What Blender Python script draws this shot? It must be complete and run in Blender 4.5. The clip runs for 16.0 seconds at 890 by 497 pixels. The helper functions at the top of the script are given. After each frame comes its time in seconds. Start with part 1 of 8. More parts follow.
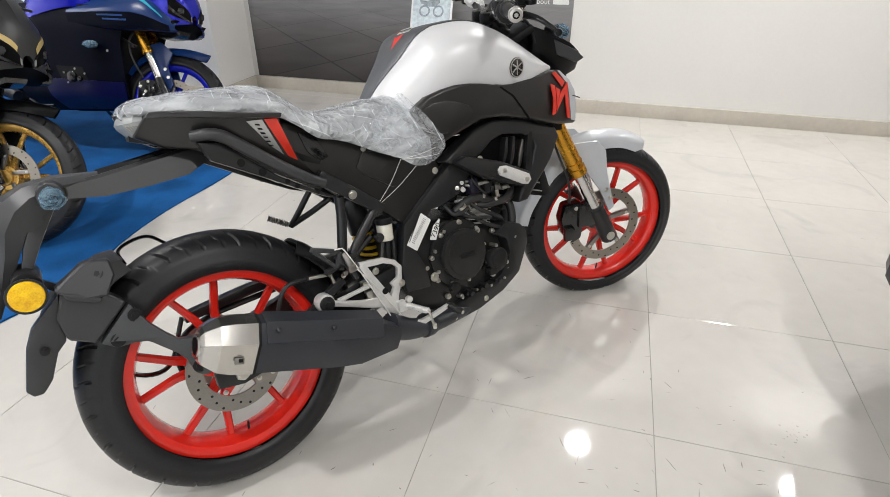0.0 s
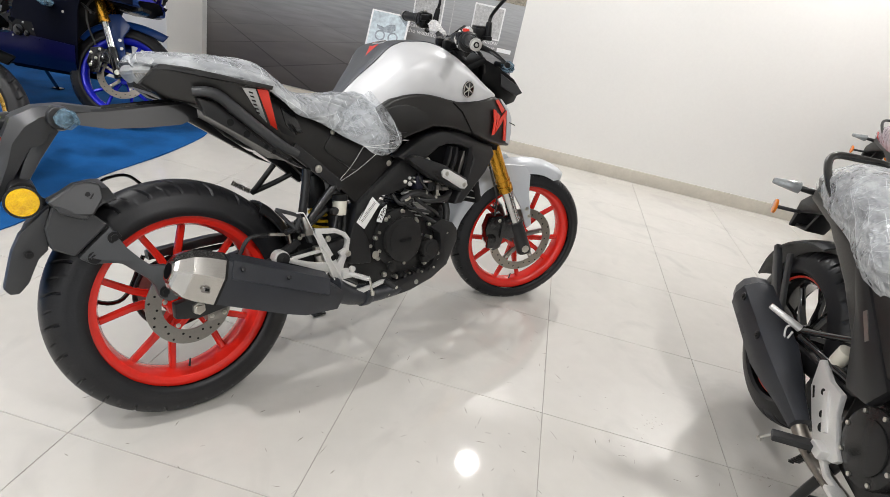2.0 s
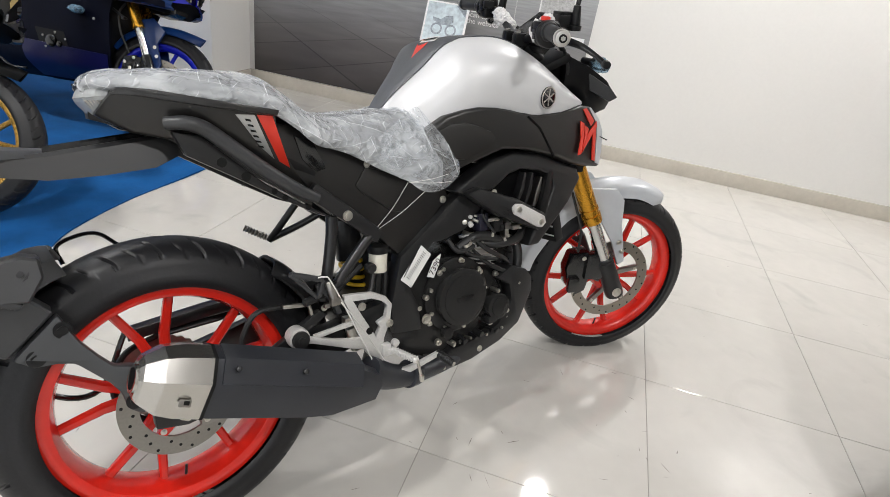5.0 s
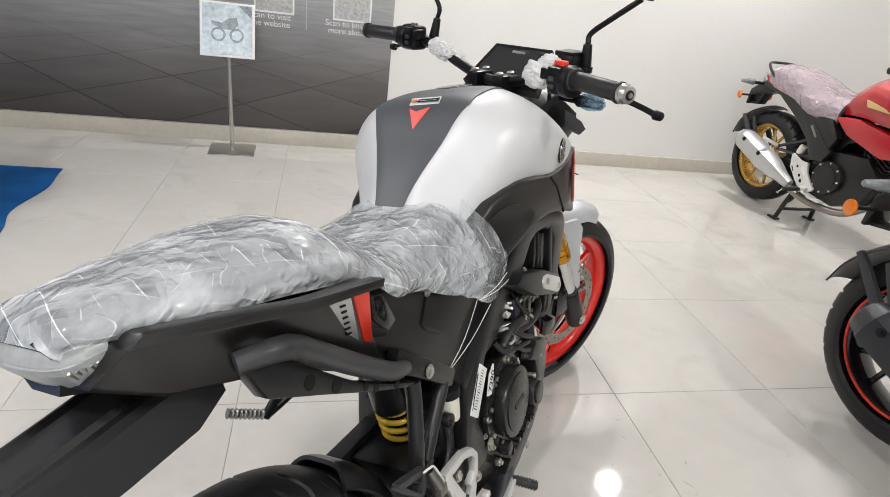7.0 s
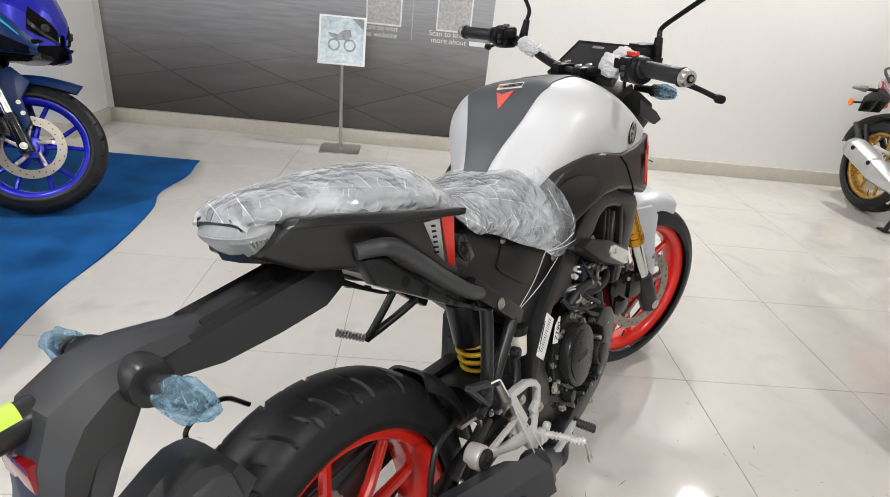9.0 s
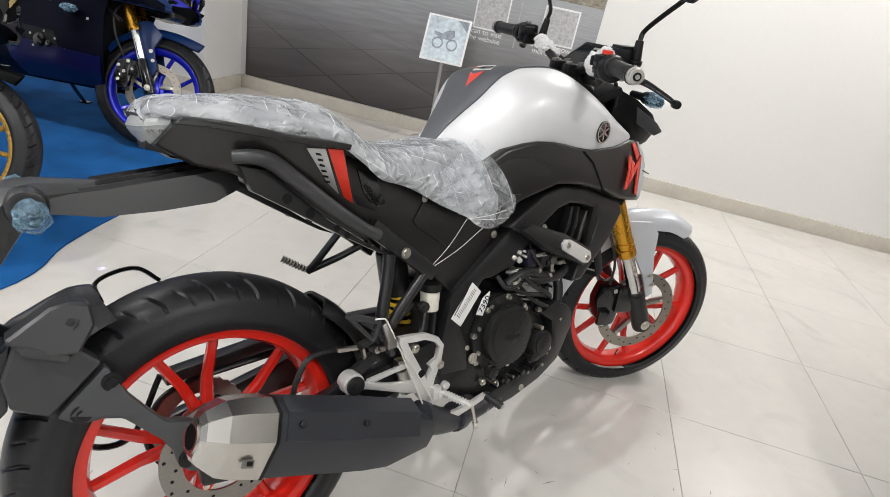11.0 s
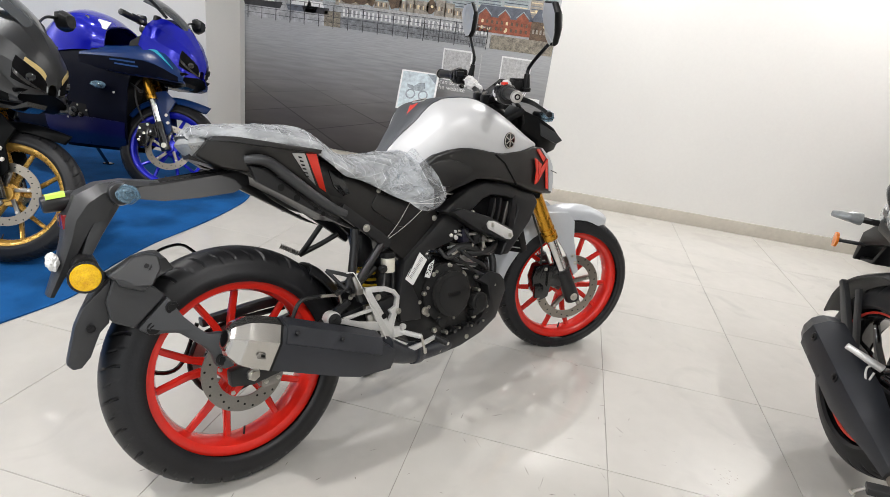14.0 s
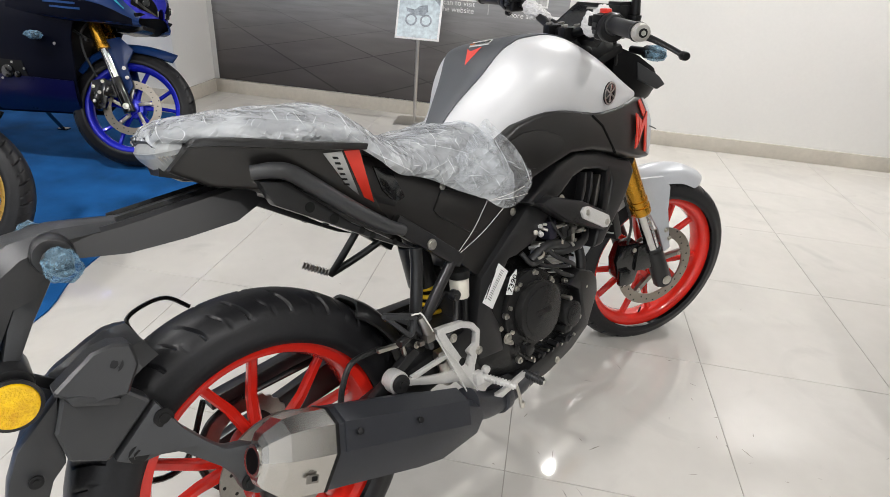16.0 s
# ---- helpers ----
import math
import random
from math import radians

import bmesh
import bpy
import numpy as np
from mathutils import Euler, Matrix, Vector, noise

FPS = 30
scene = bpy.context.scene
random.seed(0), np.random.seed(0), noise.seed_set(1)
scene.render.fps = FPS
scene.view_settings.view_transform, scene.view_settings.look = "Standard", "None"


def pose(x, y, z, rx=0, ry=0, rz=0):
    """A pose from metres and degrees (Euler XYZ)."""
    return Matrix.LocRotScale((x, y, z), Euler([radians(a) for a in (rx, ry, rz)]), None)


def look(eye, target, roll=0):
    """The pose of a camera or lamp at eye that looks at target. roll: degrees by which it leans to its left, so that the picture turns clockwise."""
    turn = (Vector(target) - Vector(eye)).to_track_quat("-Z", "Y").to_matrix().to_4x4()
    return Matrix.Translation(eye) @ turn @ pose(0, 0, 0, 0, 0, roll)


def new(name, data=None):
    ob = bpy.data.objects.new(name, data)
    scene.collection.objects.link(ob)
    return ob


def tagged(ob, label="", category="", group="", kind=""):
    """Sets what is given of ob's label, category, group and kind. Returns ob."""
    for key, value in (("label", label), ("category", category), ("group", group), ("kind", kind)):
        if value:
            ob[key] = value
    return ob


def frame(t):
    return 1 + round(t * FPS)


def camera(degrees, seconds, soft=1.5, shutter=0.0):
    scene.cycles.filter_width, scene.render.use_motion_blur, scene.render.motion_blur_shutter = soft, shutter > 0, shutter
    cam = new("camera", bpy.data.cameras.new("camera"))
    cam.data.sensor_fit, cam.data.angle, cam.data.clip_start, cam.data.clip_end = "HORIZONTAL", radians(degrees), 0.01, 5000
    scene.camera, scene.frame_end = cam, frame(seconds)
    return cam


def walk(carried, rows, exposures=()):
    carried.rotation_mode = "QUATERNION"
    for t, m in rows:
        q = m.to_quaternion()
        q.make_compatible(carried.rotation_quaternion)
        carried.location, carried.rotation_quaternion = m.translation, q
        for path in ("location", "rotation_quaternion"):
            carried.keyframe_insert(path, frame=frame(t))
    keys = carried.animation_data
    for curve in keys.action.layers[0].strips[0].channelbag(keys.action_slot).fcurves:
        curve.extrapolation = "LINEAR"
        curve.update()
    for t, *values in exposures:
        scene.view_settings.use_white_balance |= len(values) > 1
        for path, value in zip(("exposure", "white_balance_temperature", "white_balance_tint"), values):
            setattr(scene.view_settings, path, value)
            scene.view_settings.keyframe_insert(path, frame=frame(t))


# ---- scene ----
cam = camera(76.0, 16.0, soft=0.4)
PATH = [
    (0, (0.33, 0.714, 1.227), (-0.142, 2.387, 0.239), 0.2),
    (0.5, (0.304, 0.503, 1.233), (-0.086, 2.235, 0.312), 3.2),
    (1, (0.33, 0.445, 1.249), (0.004, 2.214, 0.375), 6.2),
    (1.5, (0.334, 0.429, 1.229), (0.107, 2.201, 0.331), 9.1),
    (2, (0.326, 0.42, 1.211), (0.128, 2.217, 0.355), 12.2),
    (2.5, (0.298, 0.414, 1.201), (0.014, 2.161, 0.27), 11.0),
    (3, (0.266, 0.409, 1.202), (-0.148, 2.129, 0.268), 9.8),
    (3.5, (0.257, 0.421, 1.202), (-0.185, 2.127, 0.255), 9.1),
    (4, (0.239, 0.531, 1.186), (-0.134, 2.291, 0.313), 11.0),
    (4.5, (0.25, 0.711, 1.163), (-0.188, 2.418, 0.219), 9.7),
    (5, (0.213, 0.874, 1.169), (-0.181, 2.607, 0.252), 9.0),
    (5.2, (0.161, 0.949, 1.171), (-0.18, 2.703, 0.273), 8.7),
    (7.3, (-0.437, 1.204, 1.206), (0.028, 2.939, 0.327), 8.0),
    (7.5, (-0.445, 1.112, 1.209), (-0.034, 2.889, 0.389), 7.5),
    (7.8, (-0.440, 0.958, 1.217), (-0.084, 2.752, 0.407), 7.9),
    (8, (-0.458, 0.938, 1.22), (-0.113, 2.747, 0.44), 7.4),
    (8.2, (-0.466, 0.915, 1.215), (-0.153, 2.721, 0.415), 7.5),
    (10.3, (-0.116, 1.145, 1.164), (-0.344, 2.912, 0.255), 6.8),
    (10.5, (-0.071, 1.045, 1.167), (-0.345, 2.816, 0.278), 8.4),
    (11, (0.006, 0.901, 1.171), (-0.289, 2.674, 0.293), 11.9),
    (11.5, (0.172, 0.811, 1.163), (-0.448, 2.532, 0.353), 7.7),
    (12, (0.301, 0.75, 1.172), (-0.44, 2.412, 0.343), 6.7),
    (12.5, (0.325, 0.696, 1.176), (-0.387, 2.363, 0.332), 5.8),
    (13, (0.278, 0.565, 1.193), (-0.247, 2.324, 0.4), 5.5),
    (13.5, (0.256, 0.467, 1.199), (-0.061, 2.3, 0.466), 7.7),
    (14, (0.269, 0.437, 1.203), (-0.075, 2.272, 0.487), 7.6),
    (14.5, (0.264, 0.499, 1.184), (-0.189, 2.287, 0.413), 6.9),
    (15, (0.282, 0.682, 1.175), (-0.2, 2.438, 0.346), 6.5),
    (15.5, (0.171, 0.809, 1.161), (-0.274, 2.55, 0.281), 6.4),
    (16, (-0.061, 0.913, 1.176), (-0.319, 2.653, 0.225), 4.6),
]
walk(cam, [(t, look(eye, target, roll)) for t, eye, target, roll in PATH])

# ---------------------------------------------------------------- world and light
world = bpy.data.worlds.new("showroom_world")
scene.world = world
world.use_nodes = True
world.node_tree.nodes["Background"].inputs[0].default_value = (0.9, 0.95, 1.0, 1)
world.node_tree.nodes["Background"].inputs[1].default_value = 0.05

CEIL = 2.9
# The lamp at (-5.7, 2.3) is unseen, added to light the sports machines.
LAMPS = [(0.51, 4.54), (2.29, 4.55), (-2.89, 2.66), (-5.7, 2.3), (-1.2, 0.6), (1.6, 0.6), (-3.0, -0.9), (0.2, -1.6), (-4.9, 0.6)]


def downlight_lamp(x, y, watts):
    data = bpy.data.lights.new("downlight_beam", "AREA")
    data.shape, data.size, data.energy, data.color = "DISK", 0.16, watts, (1.0, 0.985, 0.975)
    data.spread = radians(165)
    ob = new("downlight_beam", data)
    ob.matrix_world = pose(x, y, CEIL - 0.03)
    return ob


for lx, ly in LAMPS:
    downlight_lamp(lx, ly, 32)
# broad fill light behind the camera, added with no source in view
rear_fill = bpy.data.lights.new("shopfront_daylight", "AREA")
rear_fill.shape, rear_fill.size, rear_fill.size_y, rear_fill.energy = "RECTANGLE", 6.0, 2.2, 60
rear_fill.color = (0.93, 0.97, 1.0)
new("shopfront_daylight", rear_fill).matrix_world = look((-0.5, -3.35, 1.35), (-0.5, 3.0, 0.9))
scene.view_settings.exposure = 0.02

# ---------------------------------------------------------------- materials


def material(name, col, rough=0.5, metal=0.0, var=0.12, scale=6.0, fine=90.0, bump=0.0, coat=0.0, spec=0.5, rvar=0.08, rand=0.0, dist=0.002):
    m = bpy.data.materials.new(name)
    m.use_nodes = True
    nt = m.node_tree
    b = nt.nodes["Principled BSDF"]
    b.inputs["Metallic"].default_value = metal
    b.inputs["Specular IOR Level"].default_value = spec
    b.inputs["Coat Weight"].default_value = coat
    b.inputs["Coat Roughness"].default_value = 0.06
    tc = nt.nodes.new("ShaderNodeTexCoord")
    big = nt.nodes.new("ShaderNodeTexNoise")
    big.inputs["Scale"].default_value, big.inputs["Detail"].default_value = scale, 6
    small = nt.nodes.new("ShaderNodeTexNoise")
    small.inputs["Scale"].default_value, small.inputs["Detail"].default_value = fine, 3
    for n in (big, small):
        nt.links.new(tc.outputs["Object"], n.inputs["Vector"])
    mix = nt.nodes.new("ShaderNodeMix")
    mix.data_type, mix.blend_type = "FLOAT", "MIX"
    mix.inputs[0].default_value = 0.4
    nt.links.new(big.outputs[0], mix.inputs[2])
    nt.links.new(small.outputs[0], mix.inputs[3])
    ramp = nt.nodes.new("ShaderNodeValToRGB")
    lo = [max(0.0, c * (1 - var)) for c in col]
    hi = [min(1.0, c * (1 + var)) for c in col]
    ramp.color_ramp.elements[0].position, ramp.color_ramp.elements[1].position = 0.32, 0.68
    ramp.color_ramp.elements[0].color, ramp.color_ramp.elements[1].color = (*lo, 1), (*hi, 1)
    nt.links.new(mix.outputs[0], ramp.inputs[0])
    last = ramp.outputs[0]
    if rand:
        info = nt.nodes.new("ShaderNodeObjectInfo")
        hsv = nt.nodes.new("ShaderNodeHueSaturation")
        rng = nt.nodes.new("ShaderNodeMapRange")
        rng.inputs[3].default_value, rng.inputs[4].default_value = 1 - rand, 1 + rand
        nt.links.new(info.outputs["Random"], rng.inputs[0])
        nt.links.new(rng.outputs[0], hsv.inputs["Value"])
        nt.links.new(last, hsv.inputs["Color"])
        last = hsv.outputs[0]
    nt.links.new(last, b.inputs["Base Color"])
    rr = nt.nodes.new("ShaderNodeMapRange")
    rr.inputs[3].default_value, rr.inputs[4].default_value = max(0.02, rough - rvar), min(1.0, rough + rvar)
    nt.links.new(mix.outputs[0], rr.inputs[0])
    nt.links.new(rr.outputs[0], b.inputs["Roughness"])
    if bump:
        bp = nt.nodes.new("ShaderNodeBump")
        bp.inputs["Strength"].default_value, bp.inputs["Distance"].default_value = bump, dist
        nt.links.new(small.outputs[0], bp.inputs["Height"])
        nt.links.new(bp.outputs[0], b.inputs["Normal"])
    return m


def glowing(name, col, strength):
    m = bpy.data.materials.new(name)
    m.use_nodes = True
    b = m.node_tree.nodes["Principled BSDF"]
    b.inputs["Base Color"].default_value = (*col, 1)
    b.inputs["Emission Color"].default_value, b.inputs["Emission Strength"].default_value = (*col, 1), strength
    return m


def film_wrap(name, tint, low, high, scale=22.0):
    """Thin crumpled packing film: see-through, milky where it is gathered, with facets that glint."""
    m = bpy.data.materials.new(name)
    m.use_nodes = True
    nt = m.node_tree
    b = nt.nodes["Principled BSDF"]
    b.inputs["Base Color"].default_value = (*tint, 1)
    b.inputs["Roughness"].default_value = 0.09
    b.inputs["Specular IOR Level"].default_value = 1.0
    clear = nt.nodes.new("ShaderNodeBsdfTransparent")
    clear.inputs[0].default_value = (*[min(1, c * 0.5 + 0.48) for c in tint], 1)
    mix = nt.nodes.new("ShaderNodeMixShader")
    tc = nt.nodes.new("ShaderNodeTexCoord")

    def calc(op, a, c=0.0, clamp=False):
        n = nt.nodes.new("ShaderNodeMath")
        n.operation, n.use_clamp = op, clamp
        for k, v in enumerate((a, c)):
            if isinstance(v, (int, float)):
                n.inputs[k].default_value = v
            else:
                nt.links.new(v, n.inputs[k])
        return n.outputs[0]

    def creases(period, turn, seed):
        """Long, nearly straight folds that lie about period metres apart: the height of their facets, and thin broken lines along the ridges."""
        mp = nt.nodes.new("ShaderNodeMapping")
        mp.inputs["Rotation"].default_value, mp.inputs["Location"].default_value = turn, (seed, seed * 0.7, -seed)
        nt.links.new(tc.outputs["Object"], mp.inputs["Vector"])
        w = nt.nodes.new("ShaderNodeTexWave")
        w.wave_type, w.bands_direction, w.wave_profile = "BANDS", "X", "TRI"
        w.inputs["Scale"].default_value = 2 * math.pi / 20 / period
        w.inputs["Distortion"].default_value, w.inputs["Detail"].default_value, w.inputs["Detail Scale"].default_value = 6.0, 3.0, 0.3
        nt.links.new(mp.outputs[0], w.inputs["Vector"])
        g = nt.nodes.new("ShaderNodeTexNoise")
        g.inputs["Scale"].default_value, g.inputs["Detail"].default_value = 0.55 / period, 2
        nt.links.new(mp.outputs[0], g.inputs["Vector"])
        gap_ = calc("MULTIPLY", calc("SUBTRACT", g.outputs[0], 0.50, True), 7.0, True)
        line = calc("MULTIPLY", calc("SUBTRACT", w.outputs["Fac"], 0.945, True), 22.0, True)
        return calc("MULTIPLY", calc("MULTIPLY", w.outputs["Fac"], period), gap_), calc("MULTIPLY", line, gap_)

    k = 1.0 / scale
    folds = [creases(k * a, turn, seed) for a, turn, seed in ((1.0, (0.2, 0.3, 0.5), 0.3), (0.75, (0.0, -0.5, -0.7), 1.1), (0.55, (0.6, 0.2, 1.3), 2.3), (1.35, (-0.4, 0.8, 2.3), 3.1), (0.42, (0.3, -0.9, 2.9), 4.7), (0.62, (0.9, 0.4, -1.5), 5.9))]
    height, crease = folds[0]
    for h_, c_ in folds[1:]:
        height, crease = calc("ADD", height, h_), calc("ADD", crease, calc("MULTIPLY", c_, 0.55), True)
    veil = nt.nodes.new("ShaderNodeTexNoise")
    veil.inputs["Scale"].default_value, veil.inputs["Detail"].default_value, veil.inputs["Distortion"].default_value = scale * 0.55, 5, 0.6
    drawn = nt.nodes.new("ShaderNodeMapping")
    drawn.inputs["Rotation"].default_value, drawn.inputs["Scale"].default_value = (0.0, 0.55, 0.35), (0.45, 1.0, 1.3)
    nt.links.new(tc.outputs["Object"], drawn.inputs["Vector"])
    nt.links.new(drawn.outputs[0], veil.inputs["Vector"])
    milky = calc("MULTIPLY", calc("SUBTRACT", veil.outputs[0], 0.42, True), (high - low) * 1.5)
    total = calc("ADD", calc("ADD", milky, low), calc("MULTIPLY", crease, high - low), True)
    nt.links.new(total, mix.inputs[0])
    nt.links.new(clear.outputs[0], mix.inputs[1])
    nt.links.new(b.outputs[0], mix.inputs[2])
    bp = nt.nodes.new("ShaderNodeBump")
    bp.inputs["Strength"].default_value, bp.inputs["Distance"].default_value = 0.75, 0.30
    nt.links.new(height, bp.inputs["Height"])
    nt.links.new(bp.outputs[0], b.inputs["Normal"])
    nt.links.new(mix.outputs[0], nt.nodes["Material Output"].inputs[0])
    return m


M_BEAM = material("satin_moulded_black", (0.010, 0.010, 0.011), 0.42, var=0.15, scale=9, fine=700, bump=0.04, spec=0.5)
M_CAPSTEEL = material("brushed_cap_steel", (0.52, 0.505, 0.48), 0.26, metal=1.0, var=0.05, scale=4, fine=40, rvar=0.03)
# Satin black darkened to offset ceiling light on bars, clamps and headlamp.
M_BLACKDIM = material("deep_black_moulding", (0.0045, 0.0045, 0.005), 0.32, var=0.15, scale=9, fine=500, bump=0.05, spec=0.28)
M_TYRE = material("tyre_rubber", (0.011, 0.011, 0.0125), 0.42, var=0.3, scale=14, fine=160, bump=0.15, spec=0.34)
M_BLACK = material("satin_black_plastic", (0.0145, 0.0145, 0.0153), 0.30, var=0.18, scale=9, fine=700, bump=0.06, spec=0.45)
M_BROWN = material("matt_warm_black_plastic", (0.0115, 0.0105, 0.0098), 0.32, var=0.12, scale=9, fine=900, bump=0.08, spec=0.55)
M_GLOSSBLK = material("gloss_black_paint", (0.006, 0.006, 0.0065), 0.16, var=0.1, coat=0.5)
M_GREYBLK = material("grained_grey_black_plastic", (0.040, 0.041, 0.043), 0.37, var=0.18, scale=7, fine=900, bump=0.10, spec=0.42)
M_MUFFLER = material("powder_coated_black_steel", (0.026, 0.028, 0.034), 0.38, var=0.18, scale=8, fine=700, bump=0.2, metal=0.1)
M_RED = material("vermillion_wheel_paint", (0.72, 0.022, 0.012), 0.24, var=0.06, coat=0.4)
M_DECALRED = material("red_decal", (0.75, 0.04, 0.02), 0.35, var=0.05)
M_WHITE = material("pearl_grey_white_paint", (0.66, 0.66, 0.67), 0.40, var=0.03, scale=4, fine=900, coat=0.10, metal=0.1)
M_GUARD = material("light_grey_guard_paint", (0.55, 0.57, 0.60), 0.33, var=0.04, coat=0.2, metal=0.1)
M_STRIPE = material("dark_grey_tank_pad", (0.075, 0.08, 0.088), 0.42, var=0.08, fine=500, bump=0.1)
M_SILVER = material("cast_aluminium", (0.74, 0.73, 0.71), 0.40, metal=0.5, var=0.12, fine=300, bump=0.12)
M_BRUSHED = material("brushed_steel", (0.60, 0.58, 0.55), 0.33, metal=1.0, var=0.06, scale=3, fine=120, rvar=0.05)
M_CHROME = material("polished_chrome", (0.78, 0.78, 0.78), 0.1, metal=1.0, var=0.04)
M_DISC = material("brake_disc_steel", (0.30, 0.285, 0.265), 0.36, metal=1.0, var=0.12, fine=200)
M_DISCPALE = material("bright_brake_disc_steel", (0.33, 0.30, 0.26), 0.30, metal=0.9, var=0.1, fine=200)
M_BOLT = material("zinc_bolt", (0.62, 0.60, 0.55), 0.3, metal=1.0, var=0.15)
M_BLKBOLT = material("black_bolt", (0.014, 0.014, 0.015), 0.35, metal=0.5, var=0.1)
M_GOLDFORK = material("gold_anodised_fork", (0.66, 0.33, 0.035), 0.26, metal=0.9, var=0.08)
M_GOLDRIM = material("gold_wheel_paint", (0.62, 0.37, 0.085), 0.27, metal=0.55, var=0.08, coat=0.2)
M_BLUERIM = material("blue_wheel_paint", (0.012, 0.02, 0.55), 0.25, metal=0.2, var=0.08, coat=0.3)
M_ENGINE = material("black_engine_case", (0.021, 0.0207, 0.0205), 0.24, metal=0.2, var=0.2, scale=12, fine=300, bump=0.12, spec=0.35)
M_AMBER = material("amber_reflector", (1.0, 0.50, 0.0), 0.14, var=0.3, scale=60, fine=300, bump=0.8, coat=0.6)
M_ORANGE = material("orange_lens", (0.80, 0.20, 0.01), 0.15, var=0.15, coat=0.6, bump=0.3)
M_REDLENS = material("red_lens", (0.20, 0.006, 0.008), 0.14, var=0.15, coat=0.6)
M_LENS = material("smoked_clear_lens", (0.34, 0.36, 0.37), 0.14, var=0.2, scale=25, coat=0.6, metal=0.35)
M_TAILLENS = material("frosted_smoke_lens", (0.33, 0.34, 0.34), 0.36, var=0.2, scale=25, coat=0.25)
M_LABEL = material("white_sticker", (0.80, 0.80, 0.78), 0.5, var=0.05)
M_GREYDECAL = material("silver_decal", (0.50, 0.50, 0.49), 0.35, metal=0.4, var=0.05)
# Ink and plain black parts; over holes and slots it paints in their shade.
M_INKHOLE = material("black_ink", (0.008, 0.008, 0.008), 0.5, spec=0.2)
M_LIME = material("lime_sticker", (0.46, 0.70, 0.06), 0.45, var=0.08)
M_YELLOW = material("yellow_spring", (0.78, 0.50, 0.02), 0.3, var=0.08, coat=0.3)
M_RESERVOIR = material("milky_reservoir", (0.66, 0.63, 0.54), 0.35, var=0.08)
M_SEAT = material("black_seat_vinyl", (0.022, 0.026, 0.033), 0.5, var=0.15, fine=300, bump=0.3)
M_STRING = material("white_string", (0.74, 0.73, 0.70), 0.7)
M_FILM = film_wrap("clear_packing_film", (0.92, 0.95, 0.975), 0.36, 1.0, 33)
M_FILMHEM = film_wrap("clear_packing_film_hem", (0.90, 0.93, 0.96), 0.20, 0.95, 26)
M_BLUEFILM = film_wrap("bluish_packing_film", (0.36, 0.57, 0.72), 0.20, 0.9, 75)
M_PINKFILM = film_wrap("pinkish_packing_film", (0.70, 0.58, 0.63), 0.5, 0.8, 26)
M_MIRROR = material("mirror_glass", (0.85, 0.87, 0.9), 0.02, metal=1.0, var=0.01, rvar=0.0)
M_SCREEN = material("dark_display_glass", (0.012, 0.013, 0.015), 0.08, coat=0.5)
M_BLUE = material("racing_blue_paint", (0.006, 0.010, 0.44), 0.14, var=0.06, coat=0.6, metal=0.3)
M_NAVY = material("matt_navy_paint", (0.004, 0.026, 0.115), 0.3, var=0.08, spec=0.3)
M_MIDNIGHT = material("satin_midnight_paint", (0.0015, 0.0022, 0.008), 0.42, var=0.08, spec=0.1)
M_DARKMETAL = material("dark_charcoal_paint", (0.036, 0.037, 0.038), 0.36, var=0.1, coat=0.05, metal=0.5)
M_SOOT = material("satin_soot_black_paint", (0.002, 0.0023, 0.0026), 0.45, var=0.1, spec=0.1)
M_BLUEDEEP = material("deep_violet_blue_paint", (0.003, 0.0035, 0.05), 0.3, var=0.1, coat=0.3, spec=0.4)
M_TEAL = material("teal_accent", (0.02, 0.30, 0.42), 0.35)
M_TEAL2 = material("dull_blue_print", (0.01, 0.06, 0.22), 0.4)
M_GOLDDIM = material("dull_gold_print", (0.12, 0.09, 0.05), 0.4)
M_GOLDDECAL = material("gold_decal", (0.62, 0.47, 0.20), 0.35, metal=0.3, var=0.06)
M_SMOKE = material("smoked_windscreen", (0.06, 0.065, 0.07), 0.06, coat=0.6, var=0.05)
M_CRIMSON = material("crimson_paint", (0.42, 0.008, 0.015), 0.22, var=0.06, coat=0.6)
M_CABLE = material("black_rubber_hose", (0.012, 0.012, 0.0125), 0.45)
M_COPPER = material("heat_tinted_pipe", (0.30, 0.27, 0.24), 0.35, metal=0.9, var=0.2)
M_WALL = material("cream_emulsion_wall", (0.82, 0.81, 0.785), 0.55, var=0.02, scale=1.5, fine=60, bump=0.06)
M_DARKWALL = material("dark_tinted_glazing", (0.04, 0.042, 0.045), 0.15, var=0.1)
# Paints shade into recesses, nose underside, duct and tailpipe; also seams, decal field.
M_VOID = material("unlit_black", (0.0025, 0.0025, 0.003), 0.6, spec=0.08)
M_CEIL = material("white_ceiling_paint", (0.80, 0.79, 0.77), 0.8, var=0.02)
M_SKIRT = material("beige_skirting_tile", (0.58, 0.54, 0.47), 0.10, var=0.08, scale=5, fine=40)
M_JOINT = material("grout", (0.33, 0.31, 0.28), 0.8, var=0.2)
M_CARPET = material("blue_needle_felt", (0.008, 0.085, 0.265), 0.92, var=0.42, scale=5, fine=500, bump=0.6, spec=0.15, rvar=0.04)
M_STAND = material("satin_stand_steel", (0.52, 0.50, 0.47), 0.35, metal=0.9, var=0.08)
M_POSTERWHITE = material("printed_white", (0.84, 0.84, 0.84), 0.4)
M_POSTERPALE = material("printed_pale_grey", (0.50, 0.50, 0.50), 0.4, var=0.35, scale=60, fine=200)
M_LAMPRIM = material("white_lamp_rim", (0.8, 0.8, 0.8), 0.4)
